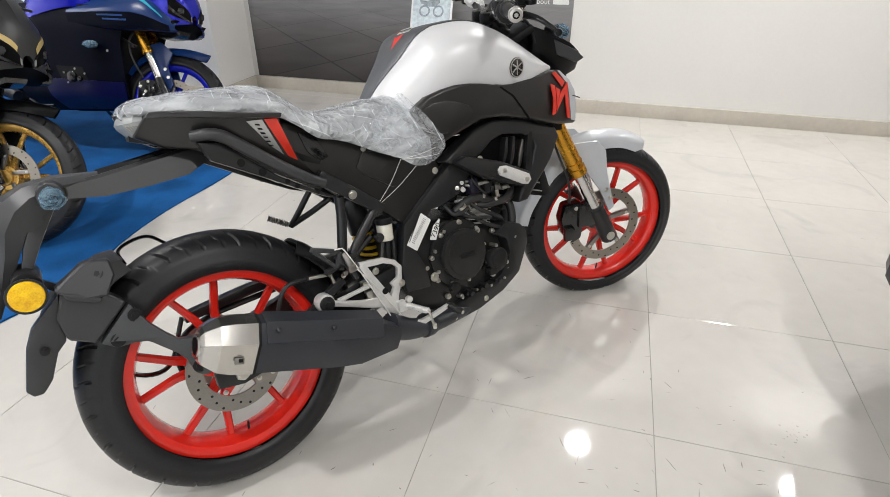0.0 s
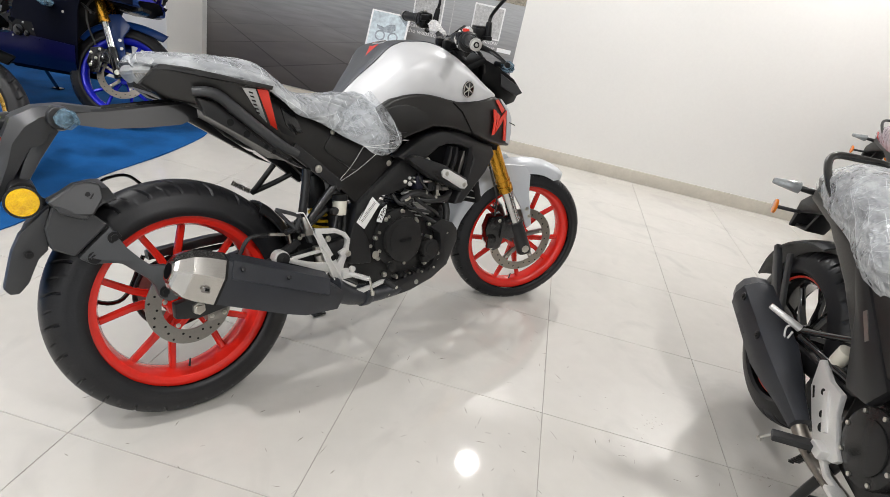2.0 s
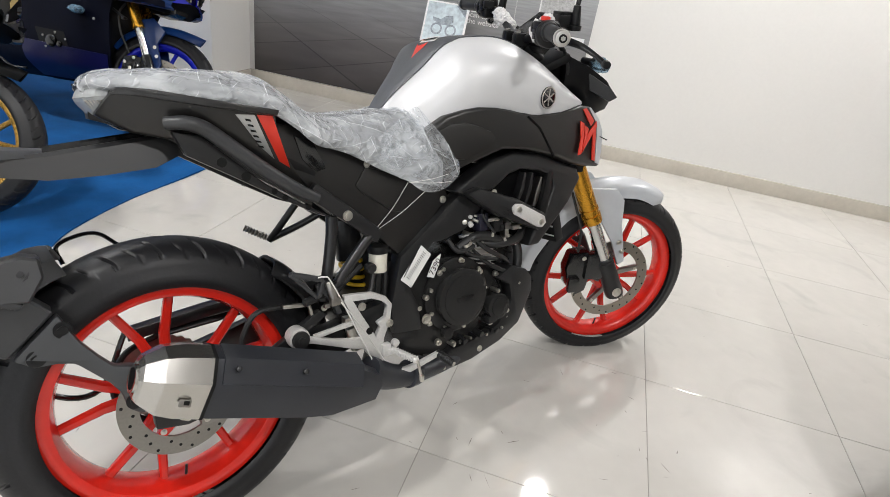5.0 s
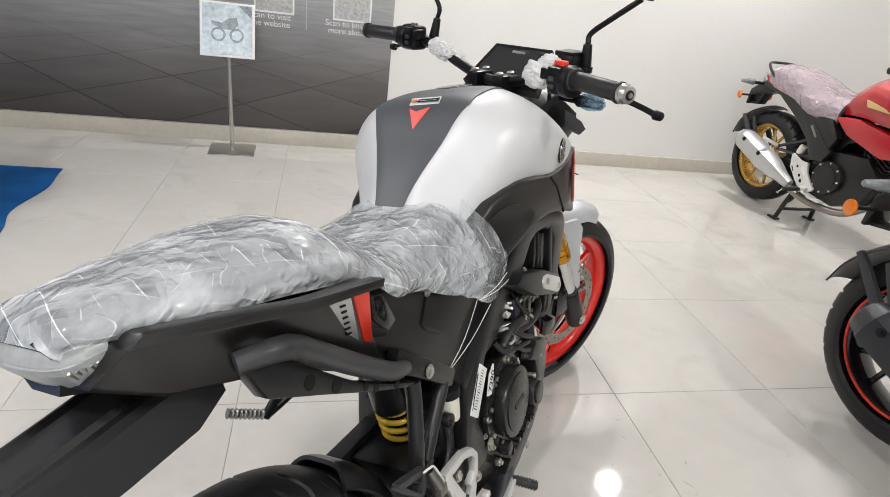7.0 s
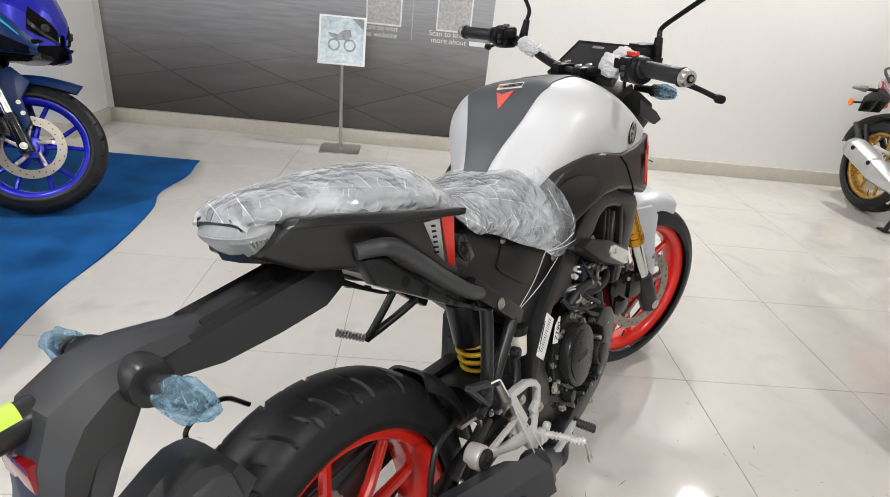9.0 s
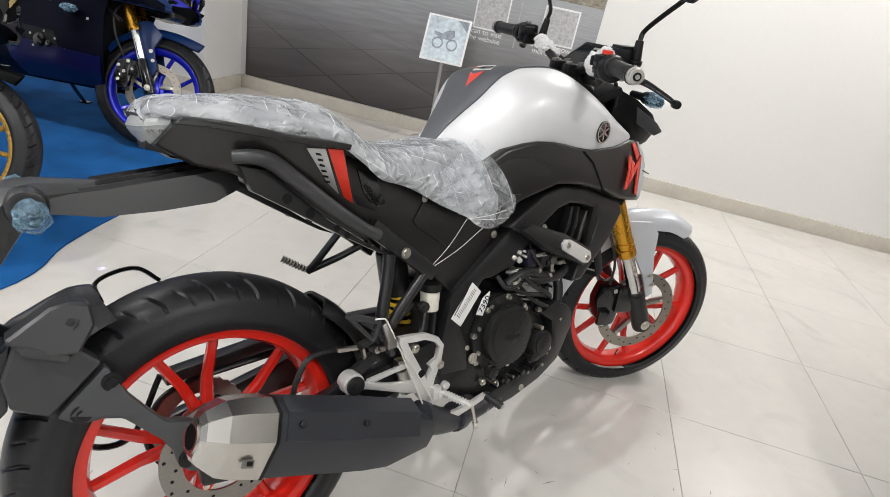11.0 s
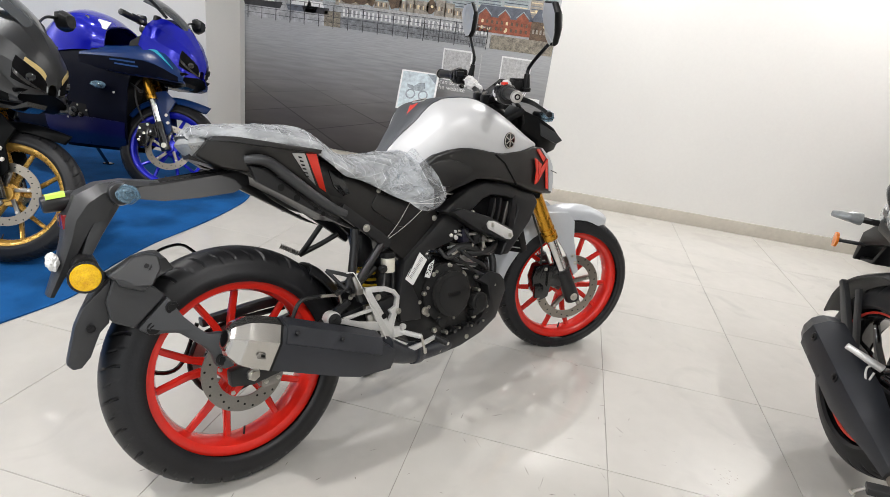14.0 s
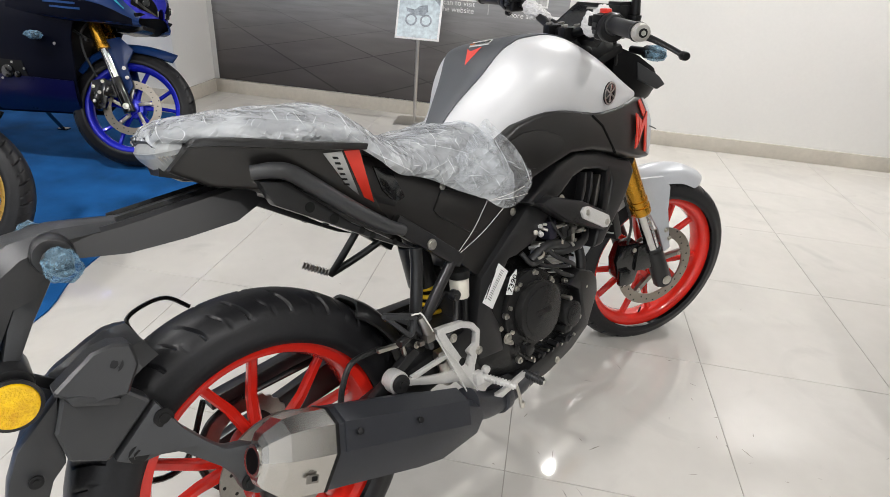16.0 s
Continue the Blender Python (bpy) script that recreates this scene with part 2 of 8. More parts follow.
M_GLOW = glowing("lamp_diffuser", (1.0, 0.96, 0.9), 18.0)


def tile_material():
    """Polished cream vitrified tile with faint grey clouds and a few scuffs."""
    m = material("polished_cream_tile", (0.555, 0.535, 0.498), 0.05, var=0.05, scale=2.2, fine=14, rvar=0.02, rand=0.012, spec=0.5)
    nt = m.node_tree
    b = nt.nodes["Principled BSDF"]
    old = b.inputs["Base Color"].links[0].from_socket
    geo = nt.nodes.new("ShaderNodeNewGeometry")
    n = nt.nodes.new("ShaderNodeTexNoise")
    n.inputs["Scale"].default_value, n.inputs["Detail"].default_value, n.inputs["Distortion"].default_value = 3.1, 8, 1.4
    nt.links.new(geo.outputs["Position"], n.inputs["Vector"])
    r = nt.nodes.new("ShaderNodeMapRange")
    r.inputs[1].default_value, r.inputs[2].default_value, r.inputs[4].default_value = 0.56, 0.80, 0.5
    nt.links.new(n.outputs[0], r.inputs[0])
    mix = nt.nodes.new("ShaderNodeMix")
    mix.data_type = "RGBA"
    nt.links.new(r.outputs[0], mix.inputs[0])
    nt.links.new(old, mix.inputs[6])
    mix.inputs[7].default_value = (0.37, 0.358, 0.338, 1)
    nt.links.new(mix.outputs[2], b.inputs["Base Color"])
    return m


M_TILE = tile_material()


def poster_material():
    """A printed photograph of a stone promenade, drawn in perspective: paving slabs that run to a far edge."""
    m = bpy.data.materials.new("printed_promenade")
    m.use_nodes = True
    nt = m.node_tree
    b = nt.nodes["Principled BSDF"]
    b.inputs["Roughness"].default_value = 0.34
    tc = nt.nodes.new("ShaderNodeTexCoord")
    sep = nt.nodes.new("ShaderNodeSeparateXYZ")
    nt.links.new(tc.outputs["Object"], sep.inputs[0])

    def calc(op, a, c):
        n = nt.nodes.new("ShaderNodeMath")
        n.operation = op
        for k, v in enumerate((a, c)):
            if isinstance(v, (int, float)):
                n.inputs[k].default_value = v
            else:
                nt.links.new(v, n.inputs[k])
        return n.outputs[0]

    drop = calc("MAXIMUM", calc("SUBTRACT", 1.23, sep.outputs[2]), 0.08)
    depth = calc("DIVIDE", 1.0, drop)
    u = calc("MULTIPLY", calc("ADD", sep.outputs[0], 0.9), depth)
    comb = nt.nodes.new("ShaderNodeCombineXYZ")
    far = calc("MULTIPLY", depth, 2.9)
    # slabs laid corner to corner
    nt.links.new(calc("MULTIPLY", calc("ADD", u, far), 0.7071), comb.inputs[0])
    nt.links.new(calc("MULTIPLY", calc("SUBTRACT", u, far), 0.7071), comb.inputs[1])
    brick = nt.nodes.new("ShaderNodeTexBrick")
    brick.offset = 0.0
    brick.inputs["Scale"].default_value = 1.0
    brick.inputs["Mortar Size"].default_value = 0.012
    brick.inputs["Mortar Smooth"].default_value = 0.6
    brick.inputs["Brick Width"].default_value, brick.inputs["Row Height"].default_value = 0.70, 0.70
    brick.inputs["Color1"].default_value, brick.inputs["Color2"].default_value = (0.86, 0.86, 0.86, 1), (1.12, 1.12, 1.12, 1)
    brick.inputs["Mortar"].default_value = (0.45, 0.45, 0.45, 1)
    nt.links.new(comb.outputs[0], brick.inputs["Vector"])
    streak = nt.nodes.new("ShaderNodeCombineXYZ")
    nt.links.new(u, streak.inputs[0])
    nt.links.new(calc("MULTIPLY", depth, 5.0), streak.inputs[1])
    noise_t = nt.nodes.new("ShaderNodeTexNoise")
    noise_t.inputs["Scale"].default_value, noise_t.inputs["Detail"].default_value = 1.7, 6
    nt.links.new(streak.outputs[0], noise_t.inputs["Vector"])
    ramp = nt.nodes.new("ShaderNodeValToRGB")
    e = ramp.color_ramp.elements
    e[0].position, e[0].color = 0.10, (0.060, 0.053, 0.051, 1)
    e[1].position, e[1].color = 0.84, (0.38, 0.388, 0.40, 1)
    e.new(0.42).color = (0.145, 0.135, 0.132, 1)
    e.new(0.97).color = (0.42, 0.43, 0.445, 1)
    nt.links.new(calc("DIVIDE", sep.outputs[2], 1.15), ramp.inputs[0])
    mul = nt.nodes.new("ShaderNodeMix")
    mul.data_type, mul.blend_type = "RGBA", "MULTIPLY"
    nt.links.new(calc("MINIMUM", calc("MAXIMUM", calc("MULTIPLY", calc("SUBTRACT", drop, 0.45), 2.2), 0.08), 0.9), mul.inputs[0])
    nt.links.new(ramp.outputs[0], mul.inputs[6])
    nt.links.new(brick.outputs[0], mul.inputs[7])
    mul2 = nt.nodes.new("ShaderNodeMix")
    mul2.data_type, mul2.blend_type = "RGBA", "OVERLAY"
    mul2.inputs[0].default_value = 0.34
    nt.links.new(mul.outputs[2], mul2.inputs[6])
    nt.links.new(noise_t.outputs[0], mul2.inputs[7])
    nt.links.new(mul2.outputs[2], b.inputs["Base Color"])
    return m


M_POSTER = poster_material()

# ---------------------------------------------------------------- shape kit


def thing(name, m, label, category, group="", kind=""):
    ob = new(name)
    ob.empty_display_size = 0.1
    ob.matrix_world = m
    return tagged(ob, label, category, group, kind)


def link(name, bm, mat, sharp=38):
    me = bpy.data.meshes.new(name)
    bmesh.ops.recalc_face_normals(bm, faces=bm.faces[:])
    for f in bm.faces:
        f.smooth = True
    bm.to_mesh(me)
    bm.free()
    me.set_sharp_from_angle(angle=radians(sharp))
    me.materials.append(mat)
    return new(name, me)


def part(name, bm, mat, parent, label="", sharp=38):
    ob = link(name, bm, mat, sharp)
    ob.parent = parent
    return tagged(ob, label)


def again(ob, m=None):
    """The same mesh once more under the same parent, moved by m."""
    o = new(ob.name.split(".")[0], ob.data)
    o.parent = ob.parent
    if m is not None:
        o.matrix_basis = m @ ob.matrix_basis
    if "label" in ob:
        o["label"] = ob["label"]
    return o


def joined(*bms):
    out = bmesh.new()
    for b in bms:
        me = bpy.data.meshes.new("tmp")
        b.to_mesh(me)
        b.free()
        out.from_mesh(me)
        bpy.data.meshes.remove(me)
    return out


def moved(bm, m):
    bmesh.ops.transform(bm, matrix=m, verts=bm.verts[:])
    return bm


def flip(bm):
    """The other side's twin: mirrored across the middle plane."""
    b = bm.copy()
    for v in b.verts:
        v.co.y = -v.co.y
    bmesh.ops.reverse_faces(b, faces=b.faces[:])
    return b


def rounded(bm, r, seg=2, angle=30):
    edges = [e for e in bm.edges if len(e.link_faces) == 2 and e.calc_face_angle(0) > radians(angle)]
    if r and edges:
        bmesh.ops.bevel(bm, geom=edges, offset=r, segments=seg, profile=0.6, affect="EDGES", clamp_overlap=True)
    return bm


def block(x, y, z, sx, sy, sz, r=0.004, seg=2):
    bm = bmesh.new()
    bmesh.ops.create_cube(bm, size=1)
    for v in bm.verts:
        v.co = Vector((x + v.co.x * sx, y + v.co.y * sy, z + v.co.z * sz))
    return rounded(bm, r, seg)


def slab(pts, y0, y1, r=0.004, seg=2, slope=(0, 0), inset=0.0):
    """A plate cut to an outline in x and z, from y0 to y1; slope: how y changes with x and z; inset: the y1 face is drawn in by that much."""
    bm = bmesh.new()
    cx, cz = sum(p[0] for p in pts) / len(pts), sum(p[1] for p in pts) / len(pts)
    rows = []
    for y, k in ((y0, 0.0), (y1, inset)):
        row = []
        for x, z in pts:
            dx, dz = x - cx, z - cz
            n = math.hypot(dx, dz) or 1
            row.append(bm.verts.new((x - dx / n * k, y + slope[0] * dx + slope[1] * dz, z - dz / n * k)))
        rows.append(row)
    bm.faces.new(rows[0])
    bm.faces.new(rows[1][::-1])
    n = len(pts)
    for i in range(n):
        bm.faces.new((rows[0][i], rows[1][i], rows[1][(i + 1) % n], rows[0][(i + 1) % n]))
    bmesh.ops.recalc_face_normals(bm, faces=bm.faces[:])
    return rounded(bm, r, seg)


def rod(a, b, r0, r1=None, seg=16, cap=0.0):
    a, b = Vector(a), Vector(b)
    bm = bmesh.new()
    bmesh.ops.create_cone(bm, cap_ends=True, segments=seg, radius1=r0, radius2=r0 if r1 is None else r1, depth=(b - a).length)
    bmesh.ops.transform(bm, matrix=Matrix.Translation((a + b) / 2) @ (b - a).to_track_quat("Z", "Y").to_matrix().to_4x4(), verts=bm.verts[:])
    return rounded(bm, cap, 2, 50) if cap else bm


def curve_points(pts, n):
    """A smooth line through the points (Catmull-Rom), n steps a span."""
    p = [Vector(q) for q in pts]
    p = [p[0] * 2 - p[1]] + p + [p[-1] * 2 - p[-2]]
    out = []
    for i in range(1, len(p) - 2):
        for k in range(n):
            t = k / n
            out.append(0.5 * (2 * p[i] + (p[i + 1] - p[i - 1]) * t + (2 * p[i - 1] - 5 * p[i] + 4 * p[i + 1] - p[i + 2]) * t * t + (3 * p[i] - p[i - 1] - 3 * p[i + 1] + p[i + 2]) * t ** 3))
    return out + [p[-2]]


def tube(pts, r, seg=10, n=6, flat=1.0):
    """A bent tube; r may be one radius or one for each point; flat squashes it across the second axis."""
    line = curve_points(pts, n) if n > 1 else [Vector(p) for p in pts]
    rs = [r] * len(line) if isinstance(r, (int, float)) else [np.interp(i / (len(line) - 1), np.linspace(0, 1, len(r)), r) for i in range(len(line))]
    bm = bmesh.new()
    side, rings = None, []
    for i, c in enumerate(line):
        t = (line[min(i + 1, len(line) - 1)] - line[max(i - 1, 0)]).normalized()
        if side is None:
            side = t.orthogonal().normalized()
        side = (side - t * side.dot(t)).normalized()
        up = t.cross(side)
        rings.append([bm.verts.new(c + (side * math.cos(a) + up * math.sin(a) * flat) * rs[i]) for a in (2 * math.pi * k / seg for k in range(seg))])
    for p, q in zip(rings, rings[1:]):
        for k in range(seg):
            bm.faces.new((p[k], p[(k + 1) % seg], q[(k + 1) % seg], q[k]))
    bm.faces.new(rings[0][::-1])
    bm.faces.new(rings[-1])
    return bm


def lathe(profile, seg=64, closed=True, dent=None):
    """A ring turned about the y axis from (radius, y) points; dent(angle, k) may push a point inward."""
    bm = bmesh.new()
    rings = []
    for i in range(seg):
        a = 2 * math.pi * i / seg
        row = []
        for k, (r, y) in enumerate(profile):
            if dent:
                r = r - dent(a, k)
            row.append(bm.verts.new((r * math.cos(a), y, r * math.sin(a))))
        rings.append(row)
    n = len(profile)
    for i in range(seg):
        p, q = rings[i], rings[(i + 1) % seg]
        for k in range(n if closed else n - 1):
            bm.faces.new((p[k], p[(k + 1) % n], q[(k + 1) % n], q[k]))
    return bm


def knob(x, y0, z, r, y1, seg=20, cap=0.0):
    """A round boss that stands across the machine, from y0 to y1."""
    return rod((x, y0, z), (x, y1, z), r, None, seg, cap)


def bolt(x, y, z, r=0.007, out=-1):
    """A flanged hexagon bolt head that faces out along y."""
    return joined(rod((x, y, z), (x, y + out * 0.0015, z), r * 1.2, None, 16), rod((x, y + out * 0.0015, z), (x, y + out * 0.005, z), r * 0.85, None, 6, 0.0008), rod((x, y + out * 0.005, z), (x, y + out * 0.0055, z), r * 0.4, None, 6))


def spline(vals, t):
    """A value along evenly spaced ones, smooth."""
    n = len(vals) - 1
    t = min(max(t, 0.0), 1.0) * n
    i = min(int(t), n - 1)
    f = t - i
    a, b, c, d = (vals[min(max(j, 0), n)] for j in (i - 1, i, i + 1, i + 2))
    if i == 0:
        a = b * 2 - c
    if i == n - 1:
        d = c * 2 - b
    return 0.5 * (2 * b + (c - a) * f + (2 * a - 5 * b + 4 * c - d) * f * f + (3 * b - a - 3 * c + d) * f ** 3)


def surface(rows):
    """A smooth sheet through a grid of points: gives a function of u (along rows) and v (along a row), each 0 to 1."""
    grid = [[Vector(p) for p in row] for row in rows]
    return lambda u, v: spline([spline(row, v) for row in grid], u)


def sheet(f, nu, nv, thick=0.0, u0=0.0, u1=1.0, v0=0.0, v1=1.0, lift=0.0, wobble=None):
    """A mesh over part of a surface. thick: it gets a back at that depth; lift: it floats that far above."""
    bm = bmesh.new()
    top, low = [], []
    e = 0.004
    for i in range(nu + 1):
        ra, rb = [], []
        for j in range(nv + 1):
            u, v = u0 + (u1 - u0) * i / nu, v0 + (v1 - v0) * j / nv
            p = f(u, v)
            n = (f(min(u + e, 1), v) - f(max(u - e, 0), v)).cross(f(u, min(v + e, 1)) - f(u, max(v - e, 0)))
            n = n.normalized() if n.length > 1e-12 else Vector((0, 0, 1))
            h = lift + (wobble(p) if wobble else 0.0)
            ra.append(bm.verts.new(p + n * h))
            if thick:
                rb.append(bm.verts.new(p + n * (h - thick)))
        top.append(ra)
        low.append(rb)
    for i in range(nu):
        for j in range(nv):
            bm.faces.new((top[i][j], top[i + 1][j], top[i + 1][j + 1], top[i][j + 1]))
            if thick:
                bm.faces.new((low[i][j], low[i][j + 1], low[i + 1][j + 1], low[i + 1][j]))
    if thick:
        rim = [(i, 0) for i in range(nu)] + [(nu, j) for j in range(nv)] + [(i, nv) for i in range(nu, 0, -1)] + [(0, j) for j in range(nv, 0, -1)]
        for k, (i, j) in enumerate(rim):
            i2, j2 = rim[(k + 1) % len(rim)]
            bm.faces.new((top[i][j], low[i][j], low[i2][j2], top[i2][j2]))
    return bm


def hull(rings, caps=True):
    """A closed body through rings of equally many points."""
    bm = bmesh.new()
    vs = [[bm.verts.new(p) for p in ring] for ring in rings]
    n = len(vs[0])
    for p, q in zip(vs, vs[1:]):
        for k in range(n):
            bm.faces.new((p[k], p[(k + 1) % n], q[(k + 1) % n], q[k]))
    if caps:
        bm.faces.new(vs[0][::-1])
        bm.faces.new(vs[-1])
    return bm


def half_rows(stations):
    """Full cross rows from half ones: each station is x and the (y, z) points from the middle top down the right side."""
    rows = []
    for x, prof in stations:
        right = [(x, -y, z) for y, z in prof]
        left = [(x, y, z) for y, z in prof[1:]]  # the row runs from the right edge over the top to the left edge
        rows.append(right[::-1] + left)
    return rows


def writing(name, text, size, m, mat, parent=None, extrude=0.0006):
    c = bpy.data.curves.new(name, "FONT")
    c.body, c.size, c.extrude, c.align_x, c.align_y = text, size, extrude, "CENTER", "CENTER"
    tmp = new("tmp_text", c)
    me = bpy.data.meshes.new_from_object(tmp.evaluated_get(bpy.context.evaluated_depsgraph_get()))
    bpy.data.objects.remove(tmp)
    me.materials.clear()
    me.materials.append(mat)
    ob = new(name, me)
    if parent:
        ob.parent = parent
    ob.matrix_basis = m
    return ob

# ---------------------------------------------------------------- the room
X0, X1, Y0, Y1 = -6.2, 3.95, -3.6, 5.075   # inner faces
WT = 0.15


def solid(name, x, y, z, sx, sy, sz, mat, label, category, r=0.0):
    ob = link(name, block(x, y, z, sx, sy, sz, r), mat)
    return tagged(ob, label, category, kind="structure")


solid("wall_north", (X0 + X1) / 2, Y1 + WT / 2, CEIL / 2, X1 - X0 + 2 * WT, WT, CEIL, M_WALL, "cream painted showroom wall with a large poster", "wall")
solid("wall_east", X1 + WT / 2, (Y0 + Y1) / 2, CEIL / 2, WT, Y1 - Y0, CEIL, M_WALL, "cream painted showroom wall", "wall")
solid("wall_west", X0 - WT / 2, (Y0 + Y1) / 2, CEIL / 2, WT, Y1 - Y0, CEIL, M_WALL, "cream painted showroom wall", "wall")
# Unseen side, invented dark so that black panels reflect less light.
solid("wall_south", (X0 + X1) / 2, Y0 - WT / 2, CEIL / 2, X1 - X0 + 2 * WT, WT, CEIL, M_DARKWALL, "dark tinted shop front behind the machines", "wall")
solid("ceiling", (X0 + X1) / 2, (Y0 + Y1) / 2, CEIL + 0.06, X1 - X0 + 2 * WT, Y1 - Y0 + 2 * WT, 0.12, M_CEIL, "plain white painted ceiling", "ceiling")
# the pier that closes the poster wall, and its shallow recessed panel
PX, PY = -2.60, 4.60
solid("pier", (X0 + PX) / 2, (PY + Y1) / 2 - 0.001, CEIL / 2 - 0.001, PX - X0, Y1 - PY, CEIL - 0.002, M_WALL, "cream painted wall pier beside the poster", "pier", 0.004)
for nm, x, y, sx, sy in (("baseboard", (PX + X1) / 2 + 0.006, Y1 - 0.006, X1 - PX - 0.012, 0.012), ("baseboard", X1 - 0.006, (Y0 + Y1) / 2, 0.012, Y1 - Y0 - 0.03),
                         ("baseboard", PX + 0.006, (PY + Y1) / 2 - 0.006, 0.012, Y1 - PY + 0.01), ("baseboard", (X0 + PX) / 2 + 0.006, PY - 0.006, PX - X0, 0.012)):
    solid(nm, x, y, 0.05, sx, sy, 0.1, M_SKIRT, "beige glazed tile skirting along the wall", "skirting", 0.002)

# the poster: a printed panel, flat on the wall
PL, PR, PB, PT = -2.555, 0.024, 0.105, 2.5
poster = thing("wall_poster", pose(0, Y1, 0), "large printed poster of a grey stone harbour promenade", "poster")
ZQ = 1.10  # where the printed quay ends
part("print", block((PL + PR) / 2, -0.004, (PB + ZQ) / 2, PR - PL, 0.008, ZQ - PB, 0), M_POSTER, poster)
M_WATER = material("printed_water", (0.42, 0.43, 0.45), 0.4, var=0.5, scale=9, fine=60)
M_SKYPRINT = material("printed_sky", (0.46, 0.47, 0.49), 0.4, var=0.1, scale=2)
M_BRICKPRINT = material("printed_brick_red", (0.30, 0.085, 0.045), 0.4, var=0.5, scale=25, fine=120)
M_BUFFPRINT = material("printed_buff", (0.36, 0.32, 0.27), 0.4, var=0.5, scale=25, fine=120)
M_TOWERPRINT = material("printed_tower_glass", (0.40, 0.45, 0.47), 0.4, var=0.3, scale=30, fine=120)
M_SLATEPRINT = material("printed_slate", (0.115, 0.13, 0.165), 0.4, var=0.4, scale=25, fine=120)
M_BROWNPRINT = material("printed_dusk_brown", (0.13, 0.085, 0.055), 0.4, var=0.6, scale=30, fine=120)
M_SANDPRINT = material("printed_sand_wall", (0.27, 0.24, 0.19), 0.4, var=0.6, scale=40, fine=160)
M_NETPRINT = material("printed_rail_grey", (0.24, 0.25, 0.265), 0.4, var=0.5, scale=45, fine=160)
M_DARKPRINT = material("printed_dark", (0.04, 0.04, 0.045), 0.4, var=0.3, scale=20)
M_GLOWPRINT = material("printed_lamp_glow", (0.85, 0.66, 0.42), 0.4, var=0.3, scale=40)


def printed(name, pts, layer, mat, parent=None, label=""):
    """One flat shape of the picture, in x and z; layers lie a hair above one another."""
    y = -0.0084 - 0.0005 * layer
    return part(name, slab(pts, y, y + 0.0004, 0), mat, parent or poster, label)


def box_at(x0, x1, z0, z1):
    return [(x0, z0), (x1, z0), (x1, z1), (x0, z1)]


part("print", block((PL + PR) / 2, -0.004, (ZQ + 1.29) / 2, PR - PL, 0.008, 1.29 - ZQ, 0), M_WATER, poster)
part("print", block((PL + PR) / 2, -0.004, (1.29 + PT) / 2, PR - PL, 0.008, PT - 1.29, 0), M_SKYPRINT, poster)
rng = random.Random(4)
# towers in the haze behind
x = PL + 0.02
while x < PR - 0.1:
    w = min(rng.uniform(0.09, 0.22), PR - 0.01 - x)
    h = rng.uniform(0.10, 0.30) if x < -1.2 else rng.uniform(0.25, 0.60)
    bld = printed("printed_building", box_at(x, x + w * 0.94, 1.285, 1.285 + h), 0, rng.choice((M_TOWERPRINT, M_TOWERPRINT, M_BUFFPRINT)))
    zz = 1.30
    while zz < 1.275 + h:
        printed("printed_window", box_at(x + 0.008, x + w * 0.94 - 0.008, zz, zz + 0.007), 1, rng.choice((M_SLATEPRINT, M_NETPRINT, M_GLOWPRINT)), bld)
        zz += 0.022
    x += w
# bare trees and low houses along the far shore
x = -1.75
while x < -0.62:
    w = rng.uniform(0.05, 0.13)
    h = rng.uniform(0.05, 0.13)
    if rng.random() < 0.45:
        printed("printed_tree", [(x + w * 0.5 + w * 0.62 * (0.75 + 0.35 * rng.random()) * math.cos(a * 0.628), 1.29 + h * 0.55 + h * 0.6 * (0.75 + 0.35 * rng.random()) * math.sin(a * 0.628)) for a in range(10)], 2, M_BROWNPRINT)
    else:
        low_house = printed("printed_building", box_at(x, x + w, 1.27, 1.27 + h), 2, M_BUFFPRINT)
        for k in range(int(w / 0.022)):
            printed("printed_window", box_at(x + 0.008 + 0.022 * k, x + 0.018 + 0.022 * k, 1.29 + 0.4 * h - 0.02, 1.30 + 0.4 * h), 3, M_GLOWPRINT if k % 2 else M_BROWNPRINT, low_house)
    x += w * 0.9
# the brick warehouse with two gables, and the darker house beside it
ware = printed("printed_building", box_at(-0.60, -0.17, 1.215, 1.325), 3, M_BRICKPRINT, None, "red brick warehouse in the picture")
printed("printed_roof", [(-0.61, 1.325), (-0.16, 1.325), (-0.20, 1.405), (-0.57, 1.405)], 3, M_SLATEPRINT, ware)
for gx in (-0.53, -0.38, -0.24):
    printed("printed_gable", [(gx - 0.045, 1.315), (gx + 0.045, 1.315), (gx + 0.045, 1.335), (gx, 1.378), (gx - 0.045, 1.335)], 4, M_BRICKPRINT, ware)
    printed("printed_verge", [(gx - 0.050, 1.335), (gx, 1.383), (gx + 0.050, 1.335), (gx + 0.050, 1.343), (gx, 1.391), (gx - 0.050, 1.343)], 5, M_TOWERPRINT, ware)
for k in range(11):
    for z in (1.235, 1.28):
        printed("printed_window", box_at(-0.59 + 0.038 * k, -0.574 + 0.038 * k, z, z + 0.024), 5, M_GLOWPRINT if (k * 7 + int(z * 100)) % 5 == 0 else M_BROWNPRINT, ware)
dusk = printed("printed_building", box_at(-0.17, PR - 0.004, 1.20, 1.33), 3, M_BROWNPRINT)
printed("printed_roof", [(-0.18, 1.33), (PR - 0.004, 1.33), (PR - 0.004, 1.415), (-0.13, 1.415)], 3, M_SLATEPRINT, dusk)
